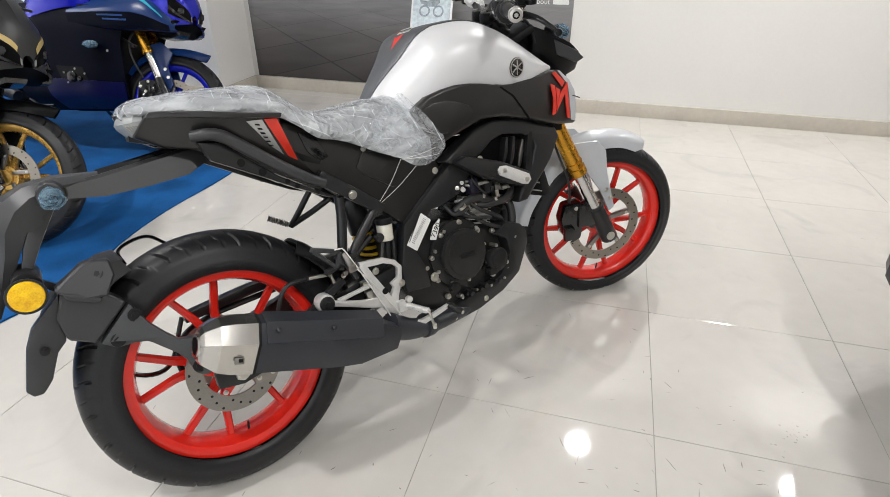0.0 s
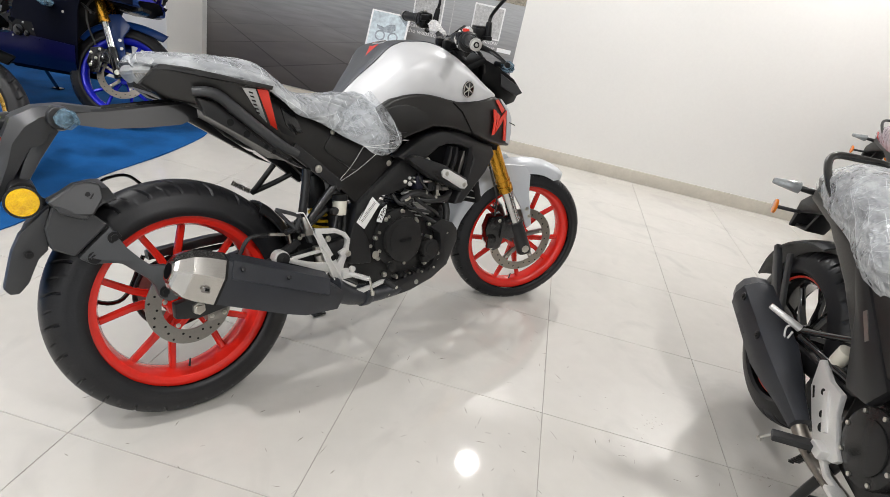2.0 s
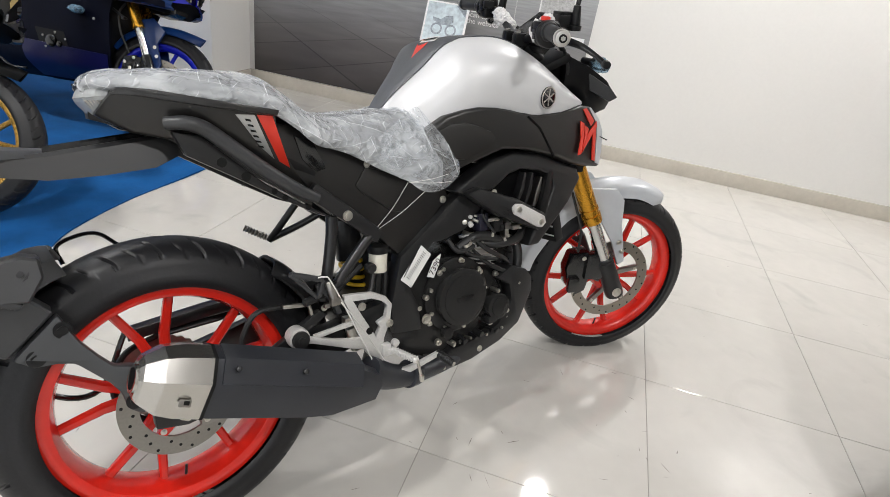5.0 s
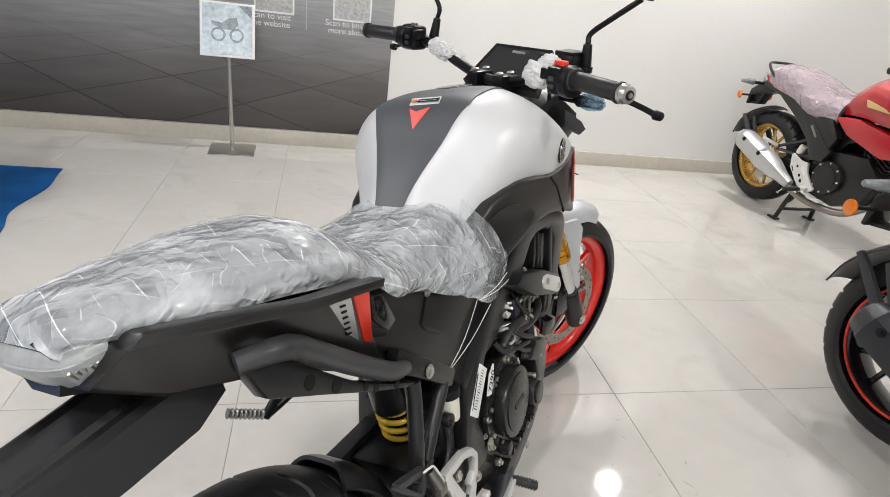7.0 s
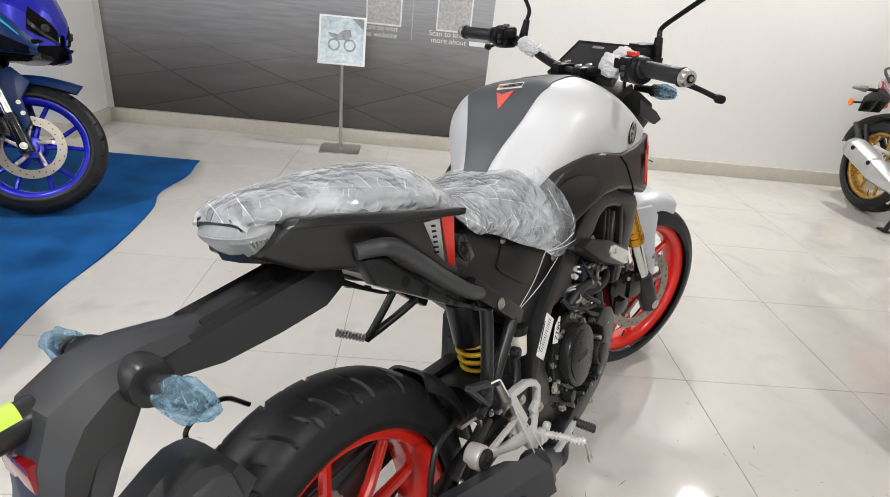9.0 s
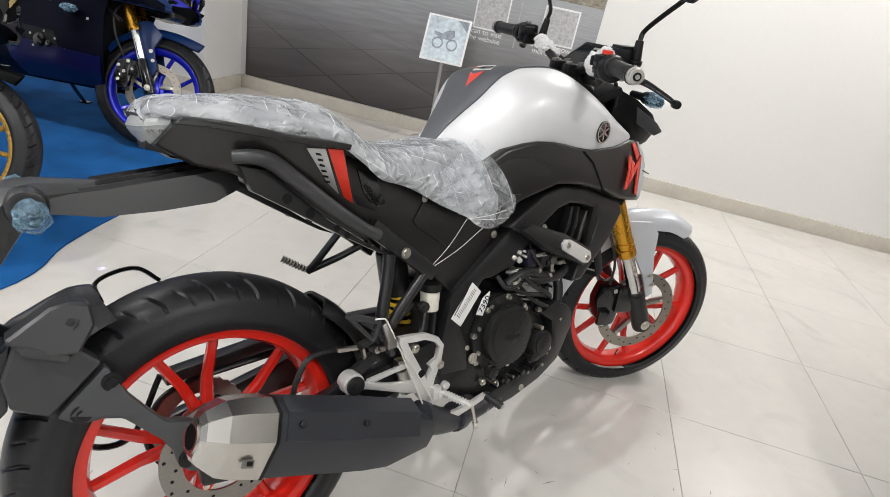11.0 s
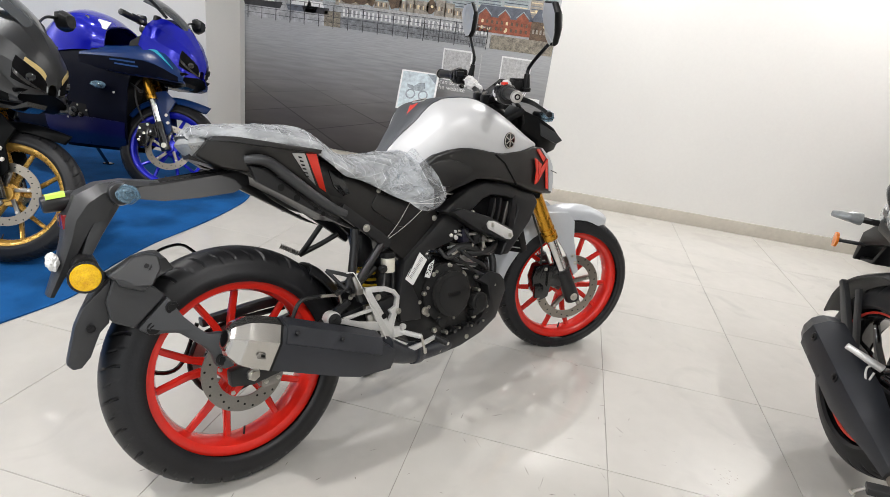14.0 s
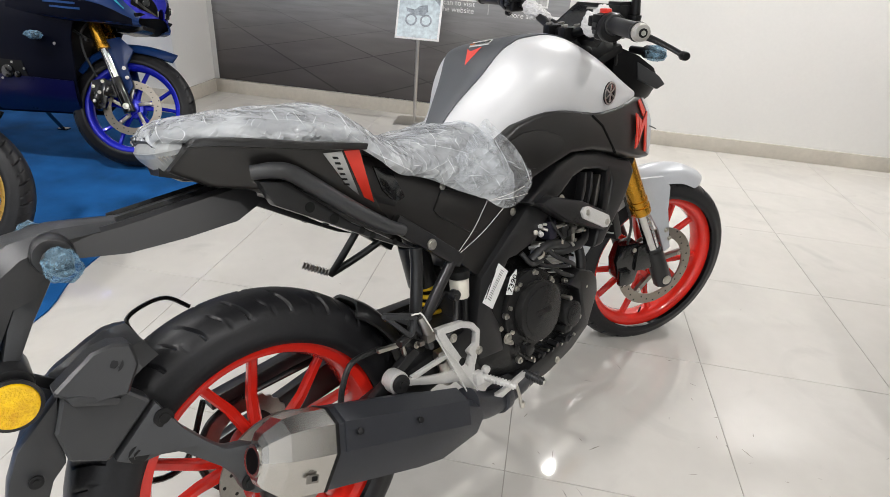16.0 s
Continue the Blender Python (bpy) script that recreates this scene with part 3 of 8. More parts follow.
for k in range(6):
    printed("printed_window", box_at(-0.155 + 0.028 * k, -0.140 + 0.028 * k, 1.245, 1.275), 4, M_BUFFPRINT, dusk)
for gx, gz in ((-0.15, 1.40), (-0.36, 1.235), (-0.95, 1.345), (-1.06, 1.335), (-0.49, 1.24), (-0.07, 1.30)):
    printed("printed_lamp", [(gx + 0.011 * math.cos(a * 0.785), gz + 0.011 * math.sin(a * 0.785)) for a in range(8)], 6, M_GLOWPRINT)
# far quay: pale road, white balusters, low walls
printed("printed_road", box_at(-1.72, -0.60, 1.262, 1.283), 4, M_POSTERPALE)
printed("printed_wall", box_at(-1.72, -0.46, ZQ, 1.185), 2, M_NETPRINT)
printed("printed_wall", box_at(-0.46, PR - 0.004, ZQ, 1.20), 2, M_SANDPRINT)
printed("printed_hut", box_at(-1.84, -1.70, ZQ, 1.215), 3, M_SANDPRINT)
for k in range(34):
    printed("printed_baluster", box_at(-1.68 + 0.0355 * k, -1.664 + 0.0355 * k, 1.188, 1.243), 3, M_POSTERWHITE)
for z in (1.186, 1.243):
    printed("printed_coping", box_at(-1.70, -0.47, z, z + 0.008), 4, M_POSTERPALE)
for bx, bw, dark in ((-2.55, 0.34, True), (-2.16, 0.26, False), (-2.02, 0.22, True)):
    boat = printed("printed_boat", [(bx, 1.185), (bx + bw * 0.94, 1.185), (bx + bw, 1.235), (bx - 0.02, 1.228)], 3, M_DARKPRINT if dark else M_SLATEPRINT)
    printed("printed_cabin", [(bx + bw * 0.1, 1.232), (bx + bw * 0.8, 1.232), (bx + bw * 0.72, 1.272), (bx + bw * 0.18, 1.272)], 3, M_POSTERWHITE, boat)
# railing along the quay's edge
for k in range(17):
    printed("printed_railing_post", box_at(PL + 0.03 + k * 0.127, PL + 0.036 + k * 0.127, ZQ - 0.012, 1.262), 7, M_DARKPRINT)
for z in (1.258, 1.215, 1.172, 1.130):
    printed("printed_railing_bar", box_at(PL + 0.01, -0.47, z, z + 0.0032), 7, M_DARKPRINT)
for k in range(22):
    printed("printed_railing_bar", box_at(-1.02 + 0.025 * k, -1.0175 + 0.025 * k, 1.115, 1.235), 6, M_DARKPRINT)
printed("printed_panel", box_at(-0.50, -0.465, ZQ, 1.20), 7, M_POSTERPALE)
for cx, words in ((-0.702, ("Scan to visit", "the website")), (-0.235, ("Scan to know", "more about"))):
    part("scan_panel", block(cx, -0.0095, 0.940, 0.215, 0.003, 0.215, 0), M_POSTERPALE, poster, "plain pale square with a white border")
    part("scan_panel_border", joined(block(cx, -0.0088, 1.047 + 0.006, 0.235, 0.002, 0.012, 0), block(cx, -0.0088, 0.827, 0.235, 0.002, 0.012, 0), block(cx - 0.112, -0.0088, 0.940, 0.012, 0.002, 0.215, 0), block(cx + 0.112, -0.0088, 0.940, 0.012, 0.002, 0.215, 0)), M_POSTERWHITE, poster)
    for k, w in enumerate(words):
        writing("lettering", w, 0.050, pose(cx - 0.025, -0.0085, 0.803 - 0.043 * k, 90, 0, 0), M_POSTERWHITE, poster)
part("lettering_bar", block(-0.065, -0.009, 0.760, 0.11, 0.002, 0.030, 0), M_POSTERWHITE, poster)
part("divider_line", block(-0.512, -0.009, 0.90, 0.006, 0.002, 0.31, 0), M_POSTERPALE, poster)

# the blue carpet runner under the two sports machines
def carpet():
    ctrl = [(-6.15, 4.37), (-4.2, 4.38), (-2.6, 4.38), (-1.725, 4.37)]
    edge = [(-1.72, 4.30), (-1.695, 4.10), (-1.73, 3.82), (-1.675, 3.60), (-1.65, 3.18), (-1.67, 2.77), (-1.635, 2.42), (-1.56, 2.15), (-1.65, 1.62), (-1.66, 0.9), (-1.68, 0.1)]
    pts = ctrl + [tuple(p)[:2] for p in curve_points([(x, y, 0) for x, y in edge], 5)] + [(-6.15, 0.1)]
    bm = bmesh.new()
    lo = [bm.verts.new((x, y, 0.001)) for x, y in pts]
    hi = [bm.verts.new((x, y, 0.007 + 0.002 * math.sin(y * 9 + x))) for x, y in pts]
    bm.faces.new(hi)
    bm.faces.new(lo[::-1])
    for i in range(len(pts)):
        j = (i + 1) % len(pts)
        bm.faces.new((lo[i], lo[j], hi[j], hi[i]))
    return link("carpet", bm, M_CARPET)


tagged(carpet(), "bright blue felt carpet runner with a wavy cut edge", "carpet")

# the spec-sheet stand by the poster
stand = thing("sign_stand", pose(-0.948, 4.88, 0, 0, 0, 3), "brushed steel floor sign stand with a tilted sheet", "sign stand")
part("base_plate", block(0, 0, 0.004, 0.27, 0.23, 0.006, 0.001), M_STAND, stand)
part("pole", rod((0, 0, 0.007), (0, 0, 0.62), 0.0125, None, 16), M_STAND, stand)
holder = part("sheet_holder", moved(block(0, 0, 0, 0.30, 0.008, 0.31, 0.003), pose(0, 0.0, 0.72, -22, 0, 0)), M_POSTERWHITE, stand)
M_SHEET = material("printed_spec_sheet", (0.62, 0.71, 0.78), 0.25, var=0.35, scale=5, fine=40, coat=0.4)
part("printed_sheet", moved(block(0, -0.0055, 0, 0.272, 0.002, 0.285, 0), pose(0, 0.0, 0.72, -22, 0, 0)), M_SHEET, holder, "pale blue printed sheet with a machine's picture")
M_PICT = material("printed_machine", (0.30, 0.34, 0.38), 0.3, var=0.5, scale=30, fine=90)
for dx in (-0.05, 0.05):
    part("printed_wheel", moved(lathe([(0.028, -0.0075), (0.040, -0.0075), (0.040, -0.0067), (0.028, -0.0067)], 24), pose(0, 0.0, 0.72, -22, 0, 0) @ pose(dx, 0, -0.03)), M_PICT, holder)
part("printed_body", moved(slab([(-0.08, 0.02), (-0.02, 0.0), (0.03, 0.0), (0.06, 0.03), (0.05, 0.07), (0.0, 0.06), (-0.03, 0.035), (-0.09, 0.045)], -0.0078, -0.0067, 0), pose(0, 0.0, 0.72, -22, 0, 0)), M_PICT, holder)
part("printed_corner", moved(slab([(0.06, 0.14), (0.134, 0.14), (0.134, 0.07)], -0.0078, -0.0067, 0), pose(0, 0.0, 0.72, -22, 0, 0)), M_PICT, holder)

# round ceiling lamps
for lx, ly in LAMPS:
    lamp = thing("ceiling_lamp", pose(lx, ly, CEIL), "round recessed white ceiling downlight", "ceiling lamp", "ceiling downlights")
    part("rim", moved(lathe([(0.095, -0.006), (0.095, 0.0), (0.078, 0.0), (0.078, -0.010)], 32), pose(0, 0, -0.012, -90, 0, 0)), M_LAMPRIM, lamp)
    part("diffuser", rod((0, 0, -0.004), (0, 0, -0.010), 0.077, None, 32), M_GLOW, lamp)

# ---------------------------------------------------------------- wheels, shared by all machines


def strip(pts, w, y0, y1, r=0.003):
    """A flat bar of width w that follows a bent line in x and z."""
    left, right = [], []
    for i, p in enumerate(pts):
        a, b = pts[max(i - 1, 0)], pts[min(i + 1, len(pts) - 1)]
        dx, dz = b[0] - a[0], b[1] - a[1]
        n = math.hypot(dx, dz)
        k = w[i] if isinstance(w, (list, tuple)) else w
        left.append((p[0] - dz / n * k / 2, p[1] + dx / n * k / 2))
        right.append((p[0] + dz / n * k / 2, p[1] - dx / n * k / 2))
    return slab(left + right[::-1], y0, y1, r)


def tyre_mesh(R, W, rb, bead, seg, grooves, n=30):
    """A tyre whose slanted tread slits follow the mesh; per: steps from slit to slit."""
    hh = (R - rb) / (1 + math.cos(radians(52)))
    prof = []
    for k in range(n + 1):
        a = radians(-128 + 256 * k / n)
        y = W / 2 * math.copysign(abs(math.sin(a)) ** 0.85, math.sin(a))
        tuck = max(0.0, (abs(a) - radians(84)) / radians(44))  # the sidewall draws in to the bead
        prof.append((R - hh + hh * math.cos(a), y + math.copysign((bead - abs(y)) * tuck ** 1.3, y) if tuck else y))
    per = max(10, seg // grooves)
    seg = per * grooves
    bm = bmesh.new()
    rings = []
    for i in range(seg):
        row = []
        for k, (r, y) in enumerate(prof):
            s = 2 * k / n - 1
            u = abs(s)
            lean = 0.95 * min(max(u - 0.06, 0), 0.30) + 0.30 * max(u - 0.36, 0)
            ph = (i + (per // 2 if s > 0 else 0)) % per
            if 0.09 < u < 0.50 and ph in (4, 5):
                r -= 0.0065 if 0.13 < u < 0.46 else 0.003
            if 0.24 < u < 0.34 and ph == per // 2 + 5:
                r -= 0.004
            if 0.42 < u < 0.47 and ph in (per // 2 + 2, per // 2 + 3):
                r -= 0.004
            a = 2 * math.pi * (i / seg - lean / grooves)
            row.append(bm.verts.new((r * math.cos(a), y, r * math.sin(a))))
        rings.append(row)
    for i in range(seg):
        p, q = rings[i], rings[(i + 1) % seg]
        for k in range(n):
            bm.faces.new((p[k], p[k + 1], q[k + 1], q[k]))
    return bm


def disc_mesh(ro, ri, y, t=0.0045):
    return lathe([(ro, y - t / 2), (ro, y + t / 2), (ri, y + t / 2), (ri, y - t / 2)], 72)


def disc_holes(ro, ri, y, t=0.0052, n=30):
    out = []
    for k in range(n):
        a = 2 * math.pi * k / n
        r = ri + (ro - ri) * (0.3, 0.55, 0.8)[k % 3]
        out.append(rod((r * math.cos(a), y - t / 2, r * math.sin(a)), (r * math.cos(a), y + t / 2, r * math.sin(a)), 0.0032, None, 8))
    return joined(*out)


def spoke_mesh(a0, a1, r0, r1, y, w0=0.024, w1=0.017, t0=0.026, t1=0.018):
    rings = []
    for r, a, w, t in ((r0, a0, w0, t0), ((r0 + r1) / 2, (a0 + a1) / 2, (w0 + w1) / 2 * 0.9, (t0 + t1) / 2), (r1, a1, w1, t1), (r1 + 0.008, a1, w1 * 1.6, t1 * 1.5)):
        c, s = math.cos(a), math.sin(a)
        rings.append([(r * c - s * dw * w / 2, y + dt * t / 2, r * s + c * dw * w / 2) for dw, dt in ((-1, -0.55), (-0.55, -1), (0.55, -1), (1, -0.55), (1, 0.55), (0.55, 1), (-0.55, 1), (-1, 0.55))])
    return hull(rings)


def wheel(parent, name, m, R, W, rr, rw, rim_mat, start, disc=(0.11, 0.075, -0.075), grooves=26, seg=640, label="", stripe=None):
    prof = [(rr, -rw), (rr, -rw + 0.006), (rr - 0.014, -rw + 0.010), (rr - 0.02, -rw * 0.5), (rr - 0.02, rw * 0.5), (rr - 0.014, rw - 0.010), (rr, rw - 0.006), (rr, rw),
            (rr - 0.012, rw + 0.002), (rr - 0.024, rw - 0.004), (rr - 0.032, rw * 0.5), (rr - 0.034, 0), (rr - 0.032, -rw * 0.5), (rr - 0.024, -rw + 0.004), (rr - 0.012, -rw - 0.002)]
    rim = part(name, lathe(prof, 96), rim_mat, parent, label)
    rim.matrix_basis = m
    part("tyre", tyre_mesh(R, W, rr - 0.003, rw - 0.005, seg, grooves, 32 if seg > 400 else 20), M_TYRE, rim, "black grooved rubber tyre")
    for k in range(5):
        for side in (-1, 1):
            a = radians(start + 72 * k)
            part("spoke", spoke_mesh(a + radians(6) * side, a + radians(15.5) * side, 0.042, rr - 0.030, 0.0), rim_mat, rim)
    part("hub", joined(rod((0, -0.045, 0), (0, 0.045, 0), 0.05, None, 32, 0.006), rod((0, -0.062, 0), (0, 0.062, 0), 0.032, None, 24, 0.004)), rim_mat, rim)
    if disc:
        ro, ri, y = disc
        d = part("brake_disc", disc_mesh(ro, ri, y), M_DISC if ro < 0.12 else M_DISCPALE, rim, "drilled steel brake disc")
        tagged(part("drilling", disc_holes(ro, ri, y), M_INKHOLE, d), kind="stuff")
        part("disc_carrier", joined(*[strip([(ri * 1.06 * math.cos(a), ri * 1.06 * math.sin(a)), (0.035 * math.cos(a + 0.35), 0.035 * math.sin(a + 0.35))], 0.016, y - 0.002, y + 0.012 * (1 if y < 0 else -1), 0.001) for a in (radians(72 * k + 20) for k in range(5))]), rim_mat if ro < 0.12 else M_DISC, rim)
        for k in range(5):
            a = radians(72 * k + 20)
            part("disc_bolt", bolt(ri * 0.9 * math.cos(a), y - 0.002, ri * 0.9 * math.sin(a), 0.005, -1 if y < 0 else 1), M_BOLT, rim)
    part("valve", rod((0.0, -0.012, -(rr - 0.03)), (0.004, -0.014, -(rr - 0.055)), 0.0032, 0.0026, 10), M_CABLE, rim)
    if stripe:
        part("rim_tape", lathe([(rr - 0.010, -rw - 0.0065), (rr - 0.0165, -rw - 0.0050), (rr - 0.0165, -rw), (rr - 0.010, -rw)], 96), stripe, rim, "thin orange-red rim stripe")
    return rim


# ---------------------------------------------------------------- the white and red naked machine
BIKE = pose(-0.4054, 1.5583, 0.0, 0, 0, 52.98) @ pose(0, 0, 0, -15.3, 0, 0) @ Matrix.Scale(1.0042, 4)
bike = thing("motorcycle", BIKE, "pearl white and black naked motorcycle with vermillion wheels, seat filmed", "motorcycle")
AX = Vector((-0.003, 0.009, 0.314))
RAKE = Vector((-0.438, 0.0, 0.899)).normalized()
HEAD = Vector((1.336, 0.0, 0.27))
STEER = Matrix.Translation(HEAD) @ Matrix.Rotation(radians(-25), 4, RAKE) @ Matrix.Translation(-HEAD)


FORKSET = Matrix.Translation((-0.0106, 0.014, 0.006)) @ STEER


def front(bm):
    return moved(bm, STEER)


def low(bm):
    """The wheel's end of the fork."""
    return moved(bm, FORKSET)


wheel(bike, "rear_wheel", Matrix.Translation(AX), 0.315, 0.138, 0.2315, 0.052, M_RED, 171, (0.108, 0.070, -0.072), 24, 640, "ten-spoke vermillion cast rear wheel")
wheel(bike, "front_wheel", FORKSET @ Matrix.Translation((1.371, 0, 0.283)), 0.293, 0.102, 0.2345, 0.036, M_RED, 196, (0.138, 0.104, -0.052), 26, 560, "ten-spoke vermillion cast front wheel")

# chain drive on the far side
sprocket = part("rear_sprocket", moved(lathe([(0.092, 0.062), (0.092, 0.068), (0.060, 0.068), (0.060, 0.062)], 60, True, lambda a, k: 0.004 if (k < 2 and int(a / (2 * math.pi) * 60) % 2) else 0), Matrix.Translation(AX)), M_DISC, bike)
part("chain", tube([(0.0, 0.065, 0.412), (0.16, 0.065, 0.42), (0.32, 0.065, 0.425), (0.46, 0.065, 0.425)], 0.0085, 8, 10, 0.7), M_BLKBOLT, bike, "oily drive chain")
part("chain", tube([(0.46, 0.065, 0.345), (0.3, 0.065, 0.31), (0.12, 0.065, 0.25), (0.0, 0.065, 0.217), (-0.07, 0.065, 0.245), (-0.1, 0.065, 0.315), (-0.07, 0.065, 0.385), (0.0, 0.065, 0.412)], 0.0085, 8, 10, 0.7), M_BLKBOLT, bike)
part("chain_guard", slab([(-0.06, 0.438), (0.1, 0.455), (0.3, 0.462), (0.45, 0.455), (0.45, 0.43), (0.3, 0.44), (0.1, 0.43), (-0.06, 0.415)], 0.05, 0.085, 0.004), M_BLACK, bike)
# swingarm: two box arms and a bridge
for s in (-1, 1):
    part("swingarm", slab([(-0.055, 0.335), (0.0, 0.345), (0.2, 0.39), (0.44, 0.43), (0.47, 0.40), (0.44, 0.35), (0.2, 0.32), (0.0, 0.285), (-0.055, 0.295)], s * 0.083, s * 0.112, 0.006), M_BLACK, bike)
    part("axle_nut", joined(knob(0, s * 0.112, 0.315, 0.017, s * 0.122, 6, 0.001), knob(0, s * 0.122, 0.315, 0.010, s * 0.13, 12)), M_BOLT, bike)
part("swingarm_bridge", slab([(0.34, 0.45), (0.46, 0.44), (0.46, 0.35), (0.36, 0.36)], -0.083, 0.083, 0.008), M_BLACK, bike)
# rear caliper below the muffler
cal = part("rear_caliper", joined(block(0.05, -0.085, 0.285, 0.055, 0.04, 0.035, 0.008), block(0.02, -0.08, 0.295, 0.045, 0.025, 0.025, 0.006)), M_DISC, bike, "cast rear brake caliper")
for x, z in ((0.035, 0.282), (0.068, 0.284)):
    part("caliper_bolt", bolt(x, -0.105, z, 0.005), M_BOLT, cal)

# tyre hugger: curved shield behind the wheel on a side arm
def hugger():
    rows = []
    for a, r, w, drop in ((115.5, 0.362, 0.070, 0.040), (120, 0.376, 0.084, 0.046), (128.7, 0.386, 0.088, 0.050), (136, 0.396, 0.082, 0.046), (148, 0.388, 0.066, 0.036), (158, 0.381, 0.050, 0.026), (165, 0.378, 0.032, 0.014)):
        c, s = math.cos(radians(a)), math.sin(radians(a))
        row = []
        for q, k in ((1, 1.0), (0.84, 0.30), (0.42, 0.06), (0, -0.10), (-0.42, 0.06), (-0.84, 0.30), (-1, 1.0)):
            rr = r - drop * k
            row.append((AX.x + rr * c, w * q, AX.z + rr * s))
        rows.append(row)
    return sheet(surface(rows), 12, 6, 0.007)


hug = part("tyre_hugger", hugger(), M_GREYBLK, bike, "grained black plastic tyre hugger", 16)
part("hugger_fin", slab([(-0.280, 0.612), (-0.223, 0.646), (-0.198, 0.649), (-0.174, 0.642), (-0.172, 0.612), (-0.197, 0.576), (-0.250, 0.582)], -0.093, -0.055, 0.004, 1, (0.0, 0.25)), M_GREYBLK, hug, "", 20)
part("hugger_rib", slab([(-0.270, 0.606), (-0.252, 0.600), (-0.205, 0.575), (-0.213, 0.566), (-0.262, 0.588)], -0.101, -0.085, 0.005), M_GREYBLK, hug)


def splayed(bm):
    """The arm leans outward towards the muffler."""
    for v in bm.verts:
        if v.co.x > -0.17:
            v.co.y -= (v.co.x + 0.17) * 0.75
    return bm


def splay(x):
    return -max(0.0, x + 0.17) * 0.75


arm = part("hugger_arm", splayed(slab([(-0.166, 0.546), (-0.155, 0.520), (-0.143, 0.496), (-0.122, 0.470), (-0.103, 0.451), (-0.079, 0.453), (-0.060, 0.446), (-0.054, 0.400), (-0.062, 0.368), (-0.079, 0.362), (-0.095, 0.371), (-0.101, 0.402), (-0.113, 0.420), (-0.129, 0.434), (-0.155, 0.457), (-0.179, 0.460), (-0.211, 0.462), (-0.237, 0.482)], -0.092, -0.068, 0.006)), M_GREYBLK, bike, "grained black arm that carries the hugger")
part("hugger_block", slab([(-0.170, 0.549), (-0.242, 0.486), (-0.285, 0.510), (-0.290, 0.556), (-0.270, 0.604), (-0.235, 0.600), (-0.197, 0.578)], -0.091, -0.050, 0.004, 1), M_GREYBLK, arm, "", 20)
part("hugger_flank", slab([(-0.272, 0.604), (-0.310, 0.572), (-0.334, 0.551), (-0.353, 0.516), (-0.366, 0.475), (-0.377, 0.439), (-0.368, 0.424), (-0.351, 0.423), (-0.331, 0.443), (-0.318, 0.470), (-0.307, 0.491), (-0.287, 0.508), (-0.285, 0.555)], -0.088, -0.058, 0.006, 2, (0.12, 0.0)), M_GREYBLK, hug, "", 20)
part("hugger_bolt", joined(knob(-0.325, -0.094, 0.507, 0.009, -0.0985, 18, 0.001), knob(-0.325, -0.0985, 0.507, 0.005, -0.1, 6)), M_BLKBOLT, hug)
for x, z in ((-0.163, 0.520), (-0.206, 0.479), (-0.084, 0.388)):
    y = -0.091 + splay(x)
    part("arm_bolt", joined(knob(x, y, z, 0.0145, y - 0.0035, 20, 0.001), knob(x, y - 0.0035, z, 0.0085, y - 0.006, 6)), M_BLKBOLT, arm)
part("hugger_bolt", joined(rod((-0.200, -0.080, 0.618), (-0.202, -0.090, 0.622), 0.0115, None, 20), rod((-0.202, -0.090, 0.622), (-0.2025, -0.0925, 0.623), 0.006, None, 6)), M_BLKBOLT, hug)
part("hugger_stay", tube([(-0.14, 0.07, 0.59), (-0.145, 0.082, 0.622), (-0.11, 0.086, 0.637), (-0.075, 0.086, 0.636), (-0.045, 0.08, 0.61)], 0.004, 8), M_GLOSSBLK, bike)
part("rear_loop", tube([(-0.27, 0.07, 0.44), (-0.2, 0.09, 0.33), (-0.12, 0.1, 0.31), (-0.06, 0.095, 0.42)], 0.006, 8), M_GLOSSBLK, bike)

# tail fender beam and number plate carrier
BEAM = ((0.062, 0.050, 0.826, 0.060, 0.786), (0.020, 0.050, 0.822, 0.063, 0.768), (-0.060, 0.047, 0.813, 0.062, 0.762), (-0.140, 0.045, 0.804, 0.060, 0.761), (-0.205, 0.050, 0.802, 0.058, 0.772))
beam = part("tail_beam", rounded(hull([[(x, -wb, zb), (x, -wt - 0.004, zt - 0.006), (x, -wt + 0.004, zt), (x, wt - 0.004, zt), (x, wt + 0.004, zt - 0.006), (x, wb, zb)] for x, wt, zt, wb, zb in BEAM]), 0.002, 1, 25), M_BEAM, bike, "satin black tail fender beam", 15)
for s in (-1, 1):
    part("beam_rib", hull([[(x, s * (wt * 0.62 + k), zt + h) for k, h in ((-0.004, 0.0), (0.0, 0.006), (0.004, 0.0))] for x, wt, zt, wb, zb in BEAM[1:4]]), M_GLOSSBLK, beam)
